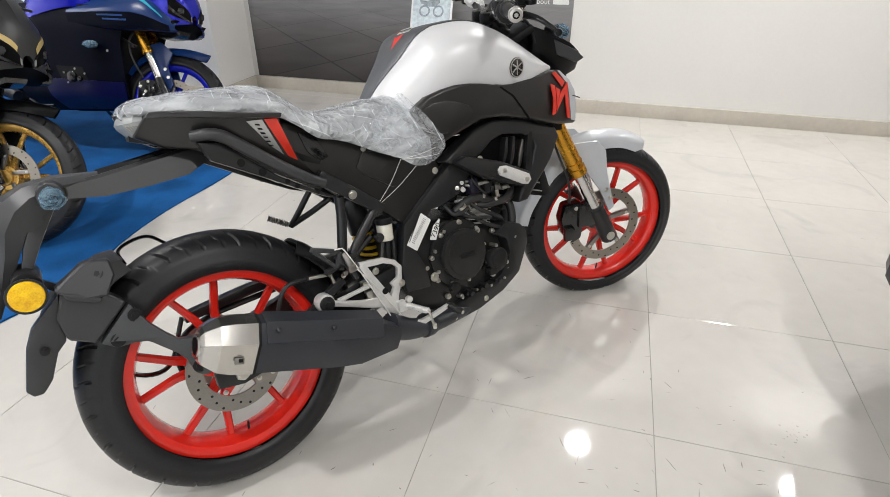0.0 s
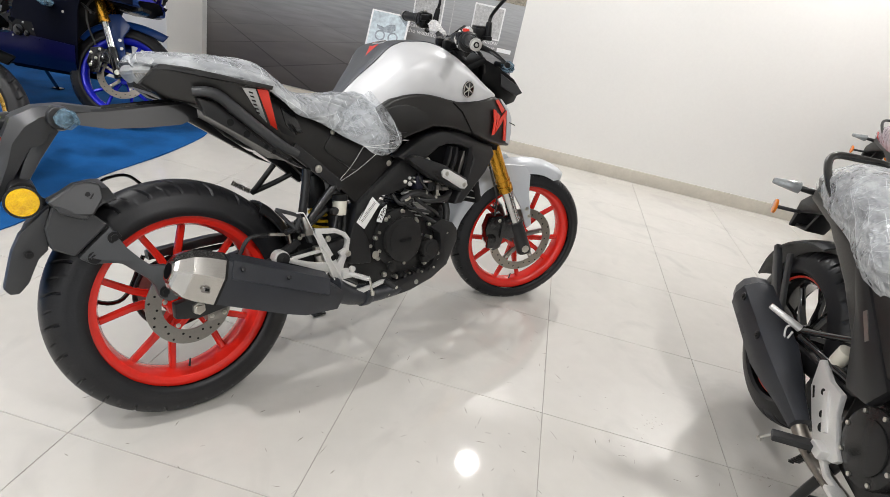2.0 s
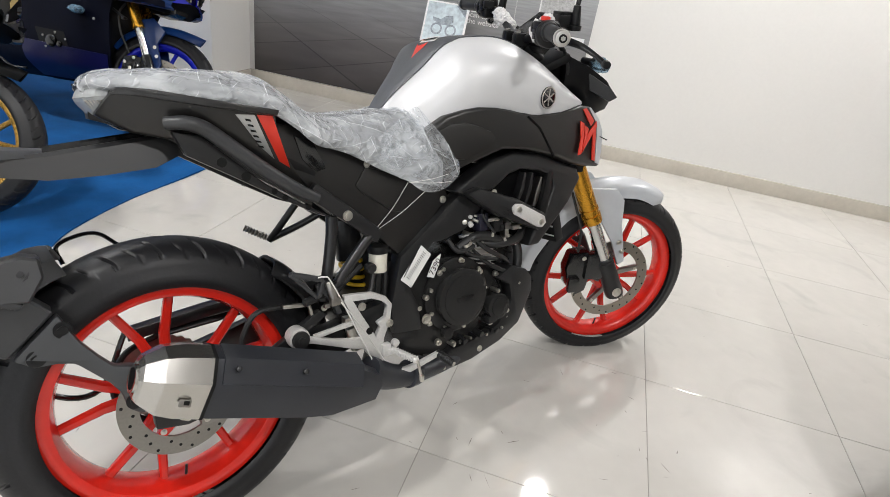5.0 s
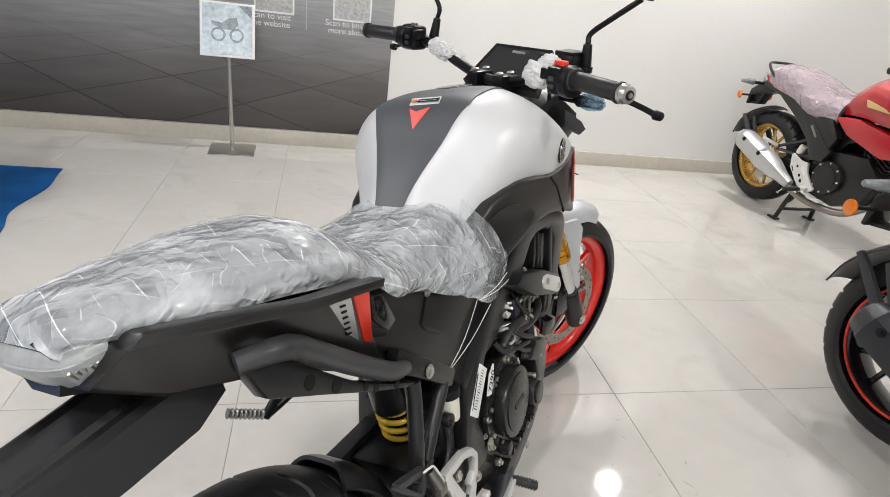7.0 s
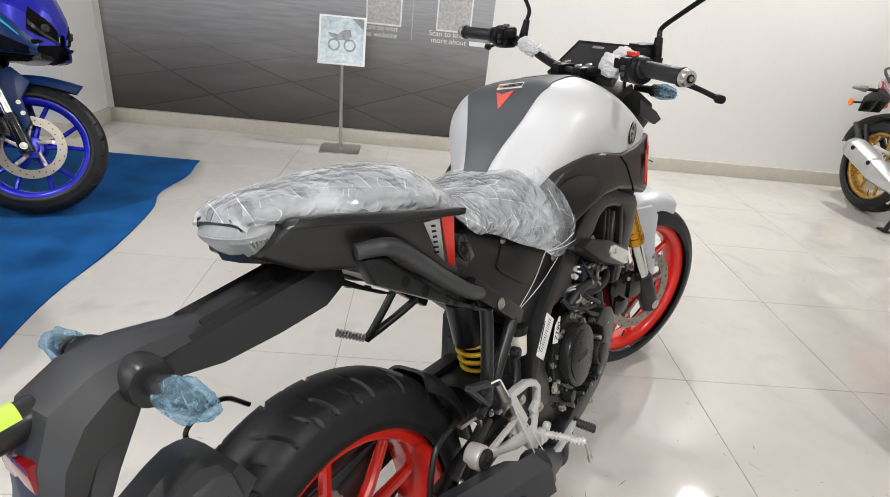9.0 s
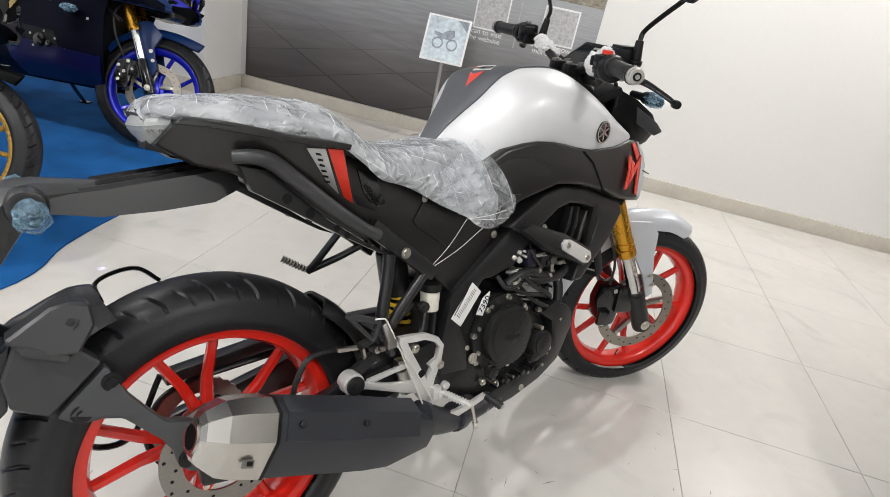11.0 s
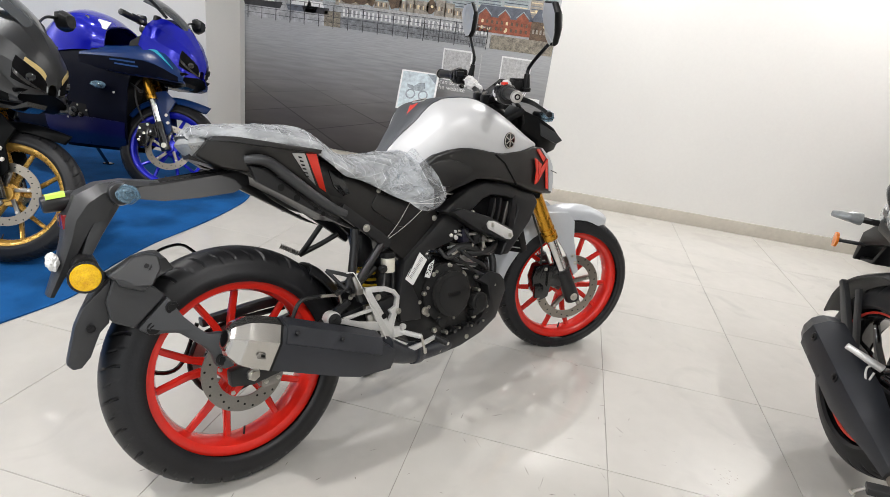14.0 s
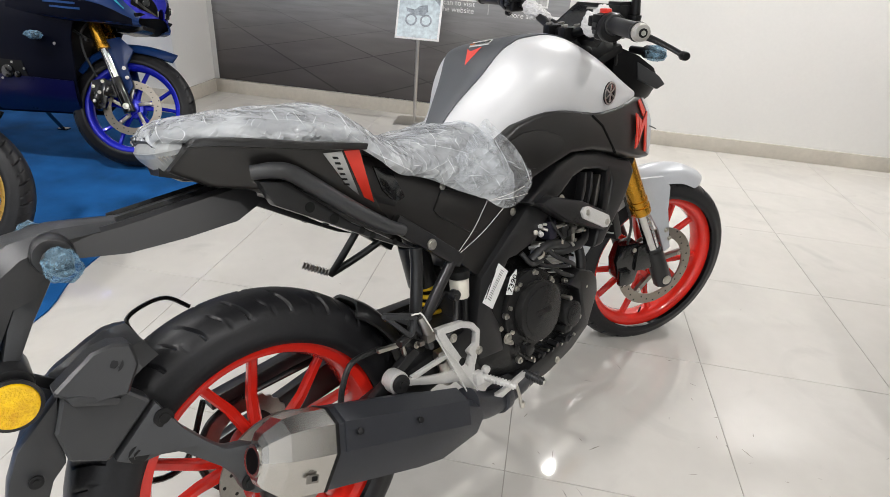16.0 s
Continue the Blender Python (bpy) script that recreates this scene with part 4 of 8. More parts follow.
def carrier():
    rows = []
    for x, z, w, t in ((-0.128, 0.806, 0.026, 0.012), (-0.165, 0.809, 0.050, 0.030), (-0.215, 0.814, 0.060, 0.044), (-0.268, 0.808, 0.064, 0.060), (-0.312, 0.787, 0.062, 0.078), (-0.334, 0.740, 0.060, 0.050), (-0.342, 0.695, 0.057, 0.034), (-0.358, 0.645, 0.050, 0.022), (-0.386, 0.578, 0.036, 0.012)):
        rows.append((x, z, w, t))
    rings = []
    for i, (x, z, w, t) in enumerate(rows):
        a, b = rows[max(i - 1, 0)], rows[min(i + 1, len(rows) - 1)]
        d = Vector((b[0] - a[0], 0, b[1] - a[1])).normalized()
        n = Vector((d.z, 0, -d.x))  # towards the underside
        if n.z > 0 or (abs(n.z) < 0.4 and n.x < 0):
            n = -n
        c = Vector((x, 0, z))
        rings.append([c + Vector((0, q * w, 0)) + n * (t * k) for q, k in ((-1, 0.35), (-0.7, 0.0), (0, -0.1), (0.7, 0.0), (1, 0.35), (0.85, 1.0), (0, 1.05), (-0.85, 1.0))])
    return rounded(hull(rings), 0.007, 3, 22)


plate_carrier = part("plate_carrier", carrier(), M_GREYBLK, bike, "grained black number plate carrier", 32)
part("carrier_gusset", slab([(-0.20, 0.80), (-0.255, 0.78), (-0.30, 0.70), (-0.335, 0.61), (-0.318, 0.62), (-0.27, 0.70), (-0.225, 0.765)], -0.05, 0.05, 0.005), M_GREYBLK, plate_carrier)
lampnose = part("plate_lamp", rod((-0.305, 0, 0.778), (-0.370, 0, 0.770), 0.022, 0.018, 20, 0.006), M_BLACK, bike)
part("lime_tag", moved(sheet(lambda u, v: Vector((-0.325 - 0.036 * u, (0.0218 - 0.002 * u) * math.sin(-1.1 + 2.0 * v), 0.7755 - 0.004 * u + (0.0222 - 0.002 * u) * math.cos(-1.1 + 2.0 * v))), 4, 10, 0.001), Matrix.Identity(4)), M_LIME, lampnose, "lime green paper tag")
part("rear_reflector", block(-0.336, 0, 0.733, 0.010, 0.080, 0.030, 0.002), M_REDLENS, bike, "red rear reflector")
# amber side reflector in its cup
cup = part("reflector_cup", joined(rod((-0.312, -0.01, 0.645), (-0.315, -0.070, 0.632), 0.024, 0.026, 28, 0.004), rod((-0.32, -0.078, 0.617), (-0.32, -0.094, 0.617), 0.031, 0.0345, 32, 0.002)), M_BLACK, bike)
part("amber_reflector", rod((-0.32, -0.093, 0.617), (-0.32, -0.0975, 0.617), 0.0298, 0.0285, 36, 0.001), M_AMBER, cup, "round amber reflector")
part("reflector_stay", strip([(-0.35, 0.62), (-0.30, 0.625), (-0.27, 0.60)], 0.016, -0.03, -0.02), M_BLACK, bike)
# indicators, wrapped in bluish film
def film_blob(c, r, seed):
    bm = bmesh.new()
    bmesh.ops.create_icosphere(bm, subdivisions=5, radius=1)
    for v in bm.verts:
        n = noise.noise(v.co * 2.3 + Vector((seed, 0, 0))) * 0.22 + (0.4 - abs(noise.noise(v.co * 3.0 + Vector((0, seed, 0))))) * 0.26 + (0.4 - abs(noise.noise(v.co * 8.0 + Vector((seed, seed, 0))))) * 0.10
        v.co = Vector(c) + Vector((v.co.x * r[0], v.co.y * r[1], v.co.z * r[2])) * (1 + n)
    return bm


part("white_sleeve", film_blob((-0.368, -0.03, 0.650), (0.012, 0.024, 0.018), 5), M_LABEL, bike, "crumpled white paper sleeve", 12)
for s in (-1, 1):
    stalk = part("rear_indicator", joined(rod((-0.226, s * 0.036, 0.785), (-0.229, s * 0.082, 0.785), 0.028, 0.0245, 28, 0.006), rod((-0.228, s * 0.08, 0.785), (-0.229, s * 0.112, 0.785), 0.0125, 0.0135, 16), rod((-0.229, s * 0.105, 0.785), (-0.230, s * 0.165, 0.785), 0.018, 0.011, 16, 0.004)), M_BLACK, bike, "black stalk indicator in bluish film")
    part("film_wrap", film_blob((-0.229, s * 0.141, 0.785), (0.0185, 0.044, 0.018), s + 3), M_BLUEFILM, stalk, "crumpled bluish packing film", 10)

# muffler
def along(a, b, s, w, h):
    d = (Vector(b) - Vector(a)).normalized()
    right = Vector((0, -1, 0))
    right = (right - d * right.dot(d)).normalized()
    up = d.cross(right) * (1 if d.cross(right).z > 0 else -1)
    return Vector(a) + d * s + right * w + up * h


MA, MB = (-0.073, -0.200, 0.444), (0.36, -0.180, 0.278)
SEC = ((0.052, 0.012), (0.036, 0.052), (0.002, 0.064), (-0.034, 0.055), (-0.048, 0.010), (-0.040, -0.042), (-0.008, -0.062), (0.034, -0.056))
def muffler_ring(s, k, kh=None):
    return [along(MA, MB, s, w * k, h * (kh or k)) for w, h in SEC]


muff = part("muffler", rounded(hull([muffler_ring(0.098, 0.96), muffler_ring(0.106, 1.0), muffler_ring(0.30, 1.03), muffler_ring(0.36, 0.98), muffler_ring(0.42, 0.72), muffler_ring(0.47, 0.50)]), 0.008, 3, 25), M_MUFFLER, bike, "satin black stubby muffler")
cap = part("end_cap", rounded(hull([muffler_ring(-0.012, 0.46), muffler_ring(-0.006, 0.62), muffler_ring(0.022, 0.90), muffler_ring(0.050, 0.985), muffler_ring(0.097, 1.02)]), 0.002, 1, 12), M_CAPSTEEL, muff, "faceted brushed steel end cap", 8)
AXM = (Vector(MB) - Vector(MA)).normalized()
face = Matrix.Translation(along(MA, MB, -0.012, 0.0, 0.0)) @ AXM.to_track_quat("Y", "Z").to_matrix().to_4x4()
part("tailpipe", moved(rod((0, -0.003, 0), (0, 0.01, 0), 0.0185, None, 24), face), M_VOID, muff)
part("tailpipe_rim", moved(lathe([(0.0235, -0.004), (0.0235, 0.006), (0.0185, 0.006), (0.0185, -0.004)], 32), face), M_CAPSTEEL, muff)
part("cap_seam", rounded(hull([muffler_ring(0.0955, 1.035), muffler_ring(0.101, 1.035)]), 0), M_INKHOLE, muff)
wc = along(MA, MB, 0.060, 0.0485, -0.022)
part("cap_window", moved(joined(block(0, 0, 0, 0.020, 0.004, 0.013, 0.002)), Matrix.Translation(wc) @ pose(0, 0, 0, -10, 22, 0)), M_DISC, muff)
part("cap_window_hole", moved(block(0.002, -0.0025, 0.001, 0.009, 0.003, 0.007, 0.001), Matrix.Translation(wc) @ pose(0, 0, 0, -10, 22, 0)), M_INKHOLE, muff)
shield = part("heat_shield", rounded(hull([[along(MA, MB, s, w, h) for w, h in ((0.055, 0.014), (0.039, 0.056), (0.002, 0.069), (0.002, 0.060), (0.03, 0.048), (0.048, 0.010))] for s in (0.112, 0.31, 0.40)]), 0.004, 2, 25), M_MUFFLER, muff)
for s in (0.135, 0.265):
    p = along(MA, MB, s, 0.049, 0.040)
    part("shield_bolt", joined(rod(p, p + Vector((0, -0.006, 0.003)), 0.0055, None, 16, 0.001)), M_BLKBOLT, muff)
part("exhaust_pipe", tube([(0.36, -0.165, 0.300), (0.43, -0.155, 0.262), (0.52, -0.135, 0.238), (0.66, -0.10, 0.228), (0.80, -0.05, 0.24), (0.90, -0.01, 0.31), (0.915, 0, 0.45), (0.86, 0, 0.54)], [0.036, 0.028, 0.022, 0.02, 0.019, 0.019, 0.019, 0.019], 16, 8), M_MUFFLER, bike)
part("header_joint", rod((0.47, -0.146, 0.252), (0.50, -0.139, 0.243), 0.034, 0.03, 20, 0.004), M_MUFFLER, bike)

# seat: two humps under crinkled film
SEAT = [(-0.073, [(0, 0.904), (0.020, 0.904), (0.042, 0.903), (0.049, 0.901), (0.047, 0.898)]),
        (-0.063, [(0, 0.921), (0.026, 0.919), (0.047, 0.914), (0.055, 0.912), (0.053, 0.905)]),
        (-0.045, [(0, 0.929), (0.034, 0.926), (0.058, 0.919), (0.067, 0.912), (0.064, 0.903)]),
        (0.00, [(0, 0.933), (0.046, 0.929), (0.074, 0.919), (0.085, 0.909), (0.082, 0.896)]),
        (0.07, [(0, 0.933), (0.060, 0.927), (0.095, 0.911), (0.106, 0.899), (0.103, 0.885)]),
        (0.15, [(0, 0.931), (0.070, 0.924), (0.115, 0.901), (0.128, 0.885), (0.125, 0.870)]),
        (0.215, [(0, 0.925), (0.072, 0.914), (0.118, 0.884), (0.132, 0.866), (0.130, 0.853)]),
        (0.258, [(0, 0.897), (0.072, 0.885), (0.118, 0.855), (0.132, 0.839), (0.128, 0.826)]),
        (0.30, [(0, 0.859), (0.074, 0.851), (0.120, 0.827), (0.132, 0.808), (0.126, 0.793)]),
        (0.36, [(0, 0.844), (0.075, 0.838), (0.118, 0.808), (0.128, 0.788), (0.120, 0.775)]),
        (0.46, [(0, 0.846), (0.080, 0.839), (0.128, 0.796), (0.137, 0.752), (0.126, 0.722)]),
        (0.54, [(0, 0.854), (0.068, 0.850), (0.120, 0.800), (0.137, 0.742), (0.126, 0.692)]),
        (0.60, [(0, 0.854), (0.05, 0.848), (0.102, 0.796), (0.124, 0.738), (0.118, 0.678)])]
seat_f = surface(half_rows(SEAT))
seat = part("seat", sheet(seat_f, 40, 32, 0.02), M_SEAT, bike, "black vinyl stepped seat")


FOLDS = [(Vector((math.cos(a) * 0.8, math.sin(a), math.sin(a * 1.7) * 0.9)).normalized(), f, ph) for a, f, ph in ((0.3, 19, 0.1), (1.2, 27, 0.7), (2.1, 34, 0.3), (2.75, 46, 0.5), (0.8, 58, 0.9), (1.75, 77, 0.2))]


def crinkle(p):
    """How far the film stands off: flat facets with straight sharp creases, broken up by a slow drift, and a few gathered folds."""
    drift = Vector((noise.noise(p * 7), noise.noise(p * 7 + Vector((9, 0, 0))), noise.noise(p * 7 + Vector((0, 9, 0))))) * 0.045
    q = p + drift
    h = 0.0
    for d, f, ph in FOLDS:
        w = abs(((q.dot(d) * f + ph) % 1.0) * 2 - 1)
        gate = min(1.0, max(0.0, noise.noise(p * f * 0.35 + d * 3) * 1.6 + 0.55))
        h += w * gate * 0.05 / f
    return 0.001 + 0.8 * h + 0.003 * max(0, noise.noise(p * 6 + Vector((2, 7, 1))))


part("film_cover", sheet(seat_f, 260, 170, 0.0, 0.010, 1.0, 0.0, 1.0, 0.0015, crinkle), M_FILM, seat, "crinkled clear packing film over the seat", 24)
part("seat_base", hull([[(x, y, z) for y, z in ((-w, zt), (-w, zb), (w, zb), (w, zt))] for x, w, zt, zb in ((-0.055, 0.045, 0.908, 0.896), (-0.02, 0.060, 0.906, 0.885), (0.06, 0.09, 0.90, 0.87), (0.20, 0.10, 0.87, 0.84))]), M_BLACK, seat)
# the film's skirt by the tank, tied down with string
skirt_rows = [[(0.40, -0.130, 0.775), (0.44, -0.146, 0.735), (0.47, -0.150, 0.712), (0.490, -0.150, 0.700)],
              [(0.45, -0.140, 0.812), (0.49, -0.156, 0.765), (0.515, -0.160, 0.715), (0.530, -0.156, 0.677)],
              [(0.50, -0.136, 0.845), (0.54, -0.158, 0.795), (0.565, -0.164, 0.735), (0.575, -0.158, 0.674)],
              [(0.53, -0.124, 0.858), (0.572, -0.150, 0.812), (0.602, -0.161, 0.757), (0.612, -0.158, 0.690)],
              [(0.545, -0.118, 0.858), (0.590, -0.146, 0.800), (0.622, -0.158, 0.745), (0.630, -0.156, 0.706)]]
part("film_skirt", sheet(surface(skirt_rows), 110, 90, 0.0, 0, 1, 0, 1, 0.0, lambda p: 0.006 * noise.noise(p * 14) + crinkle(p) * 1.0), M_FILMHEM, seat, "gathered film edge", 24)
for a, b in (((0.488, -0.154, 0.702), (0.416, -0.120, 0.598)), ((0.526, -0.160, 0.678), (0.418, -0.120, 0.598)), ((0.488, -0.158, 0.702), (0.595, -0.168, 0.694)), ((0.488, -0.158, 0.702), (0.585, -0.170, 0.712))):
    part("tie_string", tube([a, tuple((Vector(a) + Vector(b)) / 2 + Vector((0.002, -0.004, -0.002))), b], 0.0006, 6, 3), M_STRING, seat)

# tail panels, lamp and decals
TAILTOP = [(-0.062, 0.862), (-0.045, 0.885), (-0.028, 0.906), (0.0, 0.902), (0.07, 0.888), (0.127, 0.870), (0.208, 0.860), (0.222, 0.80), (0.262, 0.735), (0.285, 0.70), (0.25, 0.705), (0.19, 0.752), (0.12, 0.80), (0.05, 0.815), (-0.012, 0.830)]
def slim(bm):
    """The tail draws in towards the lamp."""
    for v in bm.verts:
        if v.co.x < 0.13:
            v.co.y += (0.13 - v.co.x) ** 2 * 2.0
    return bm


def tail_side(x, z):
    """How far out the right tail panel lies: it tucks in towards its lower edge."""
    return -0.132 - 0.12 * (x - 0.109) - 0.45 * (z - 0.8207)


def tail_sticker(pts, lift):
    cx, cz = sum(p[0] for p in pts) / len(pts), sum(p[1] for p in pts) / len(pts)
    return slab(pts, tail_side(cx, cz) - lift, tail_side(cx, cz) + 0.004, 0.0004, 1, (-0.12, -0.45))


for s in (-1, 1):
    b = slim(slab(TAILTOP, -0.132, -0.100, 0.006, 2, (-0.12, -0.45)))
    p = part("tail_panel", b if s < 0 else flip(b), M_BROWN, bike, "matt black tail panel")
    c = slab([(-0.040, 0.894), (-0.02, 0.905), (0.02, 0.900), (0.10, 0.883), (0.21, 0.862), (0.205, 0.852), (0.10, 0.870), (0.0, 0.890)], -0.163, -0.140, 0.003, 2, (-0.12, 0.0))
    c = slim(c)
    part("tail_trim", c if s < 0 else flip(c), M_BROWN, p)
    if s < 0:
        part("silver_decal", tail_sticker([(0.140, 0.857), (0.172, 0.855), (0.212, 0.772), (0.186, 0.796)], 0.0015), M_GREYDECAL, p, "silver decal with dark lettering bars")
        for k in range(6):
            q = k / 5
            x, z = 0.161 + 0.0245 * q, 0.846 - 0.049 * q
            part("decal_bar", tail_sticker([(x - 0.0055, z + 0.0030), (x + 0.004, z + 0.0010), (x + 0.0062, z - 0.0030), (x - 0.0035, z - 0.0010)], 0.0025), M_INKHOLE, p)
        part("red_decal", tail_sticker([(0.176, 0.855), (0.203, 0.852), (0.243, 0.752), (0.222, 0.766)], 0.0020), M_DECALRED, p, "red slanted decal")
def lens_row(xa, ya, za, xb, yb, zb, xc, zc):
    return [(xa, ya, za), (xb, yb, zb), (xc, 0.0, zc), (xb, -yb, zb), (xa, -ya, za)]


lens_rows = [lens_row(-0.030, 0.058, 0.908, -0.060, 0.048, 0.909, -0.068, 0.909), lens_row(-0.036, 0.064, 0.897, -0.070, 0.053, 0.896, -0.079, 0.896), lens_row(-0.038, 0.064, 0.886, -0.071, 0.053, 0.883, -0.080, 0.882), lens_row(-0.030, 0.052, 0.866, -0.056, 0.042, 0.862, -0.064, 0.860)]
tail_lamp = part("tail_light", sheet(surface(lens_rows), 9, 8, 0.010), M_TAILLENS, bike, "clear smoked tail light lens", 14)
for k in range(6):
    q = k / 5
    part("lens_rib", tube([(-0.043 - 0.026 * q, -0.0645 + 0.008 * q, 0.885), (-0.034 - 0.020 * q, -0.0535 + 0.009 * q, 0.867)], 0.0015, 6, 3), M_BRUSHED, tail_lamp)
part("lens_edge", tube([(-0.037, -0.0650, 0.892), (-0.0715, -0.0540, 0.890), (-0.0810, 0, 0.889), (-0.0715, 0.0540, 0.890), (-0.037, 0.0650, 0.892)], 0.0013, 6, 5), M_TAILLENS, tail_lamp)
part("under_tail", hull([[(x, y, z) for y, z in ((-w, zt), (-w * 0.7, zb), (w * 0.7, zb), (w, zt))] for x, w, zt, zb in ((-0.066, 0.030, 0.868, 0.854), (-0.02, 0.052, 0.868, 0.838), (0.06, 0.080, 0.85, 0.806), (0.19, 0.11, 0.80, 0.735), (0.30, 0.105, 0.74, 0.662))]), M_BLACK, bike)
# grab rails with an open lower web
for s in (-1, 1):
    y = s * 0.140
    rail = part("grab_rail", tube([(0.032, s * 0.124, 0.846), (0.062, y, 0.845), (0.09, y, 0.834), (0.125, y, 0.806), (0.185, y, 0.756), (0.245, s * 0.138, 0.712), (0.288, s * 0.130, 0.690)], [0.011, 0.0125, 0.0135, 0.0135, 0.0135, 0.013, 0.011], 14, 6), M_GREYBLK, bike, "grey-black grab rail")
    b = slab([(0.04, 0.832), (0.085, 0.822), (0.13, 0.782), (0.19, 0.728), (0.255, 0.684), (0.33, 0.640), (0.29, 0.655), (0.21, 0.700), (0.13, 0.748), (0.058, 0.79)], -0.126, -0.104, 0.003)
    part("rail_web", b if s < 0 else flip(b), M_BLACK, rail)
    for x, z in ((0.115, 0.774), (0.155, 0.745), (0.205, 0.712), (0.225, 0.697), (0.27, 0.673)):
        part("web_slot", rod((x, s * 0.1265, z), (x, s * 0.114, z), 0.009 if x < 0.2 else 0.006, None, 14), M_INKHOLE, rail)

# subframe and rear peg hangers
for s in (-1, 1):
    y = s * 0.116
    part("seat_rail", strip([(0.280, 0.705), (0.353, 0.648), (0.430, 0.585)], [0.034, 0.032, 0.03], y - 0.010, y + 0.010, 0.005), M_BLACK, bike)
    part("frame_bolt", bolt(0.353, s * 0.128, 0.644, 0.0095, s), M_BOLT, bike)
    part("frame_bolt", bolt(0.416, s * 0.116, 0.598, 0.0085, s), M_BOLT, bike)
    if s < 0:
        part("subframe_tube", tube([(0.322, y, 0.645), (0.318, y, 0.60), (0.300, y, 0.51), (0.29, -0.11, 0.47)], 0.0125, 12, 5), M_BLACK, bike)
        part("subframe_tube", tube([(0.408, y, 0.59), (0.37, y, 0.55), (0.325, y, 0.50)], 0.0115, 12, 4), M_BLACK, bike)
    part("peg_stay", tube([(0.356, 0.124, 0.648), (0.330, 0.136, 0.612), (0.300, 0.154, 0.568), (0.284, 0.165, 0.546)] if s > 0 else [(0.33, -0.12, 0.50), (0.27, -0.13, 0.485), (0.24, -0.135, 0.48)], 0.0085, 10, 4), M_BLACK, bike)
    if s > 0:
        part("peg_stay", tube([(0.392, 0.105, 0.606), (0.345, 0.132, 0.578), (0.286, 0.165, 0.548)], 0.0085, 10, 4), M_BLACK, bike)
        pa, pb = Vector((0.282, 0.168, 0.552)), Vector((0.236, 0.192, 0.580))
        part("pillion_peg", tube([tuple(pa.lerp(pb, k / 16)) for k in range(17)], [0.0060 if k % 2 else 0.0095 for k in range(17)], 12, 1), M_DISC, bike, "folded ribbed pillion footrest")
# right pillion peg bracket and its folded peg
part("pillion_bracket", joined(strip([(0.216, 0.546), (0.250, 0.534), (0.284, 0.521)], 0.011, -0.142, -0.128), strip([(0.284, 0.521), (0.277, 0.50), (0.268, 0.486)], 0.010, -0.142, -0.128), strip([(0.268, 0.486), (0.242, 0.516), (0.216, 0.546)], 0.009, -0.142, -0.128), strip([(0.276, 0.508), (0.305, 0.470), (0.315, 0.44)], 0.012, -0.140, -0.120)), M_GREYBLK, bike, "open triangular pillion bracket")
part("pillion_peg", joined(rod((0.290, -0.144, 0.518), (0.298, -0.152, 0.482), 0.0075, 0.0105, 10, 0.003), block(0.299, -0.152, 0.476, 0.022, 0.016, 0.018, 0.004), block(0.283, -0.146, 0.468, 0.012, 0.010, 0.010, 0.002)), M_DISC, bike, "folded cast pillion footrest")
part("white_band", tube([(0.268, -0.148, 0.532), (0.280, -0.152, 0.532), (0.291, -0.154, 0.524), (0.319, -0.154, 0.461), (0.348, -0.156, 0.389), (0.380, -0.160, 0.307), (0.384, -0.158, 0.296)], 0.0017, 6, 5), M_STRING, bike, "white tie band")
part("white_band", tube([(0.305, -0.156, 0.479), (0.348, -0.157, 0.416), (0.378, -0.158, 0.362), (0.406, -0.160, 0.309)], 0.0013, 6, 4), M_STRING, bike)
# rear inner fender
fend = []
for a, r, w in ((46, 0.330, 0.058), (40, 0.336, 0.066), (30, 0.340, 0.070), (18, 0.342, 0.070), (4, 0.342, 0.070)):
    c, s_ = math.cos(radians(a)), math.sin(radians(a))
    fend.append([(AX.x + (r - 0.03 * abs(q) ** 4) * c, w * q, AX.z + (r - 0.03 * abs(q) ** 4) * s_) for q in (-1, -0.6, 0, 0.6, 1)])
part("inner_fender", sheet(surface(fend), 18, 14, 0.006), M_BLACK, bike)
part("battery_tray", slab([(0.47, 0.74), (0.56, 0.76), (0.56, 0.56), (0.48, 0.53), (0.455, 0.62)], -0.075, 0.075, 0.01), M_BLACK, bike)
part("swing_pivot_block", slab([(0.44, 0.50), (0.50, 0.52), (0.50, 0.34), (0.43, 0.34)], -0.08, 0.08, 0.008), M_BLACK, bike)

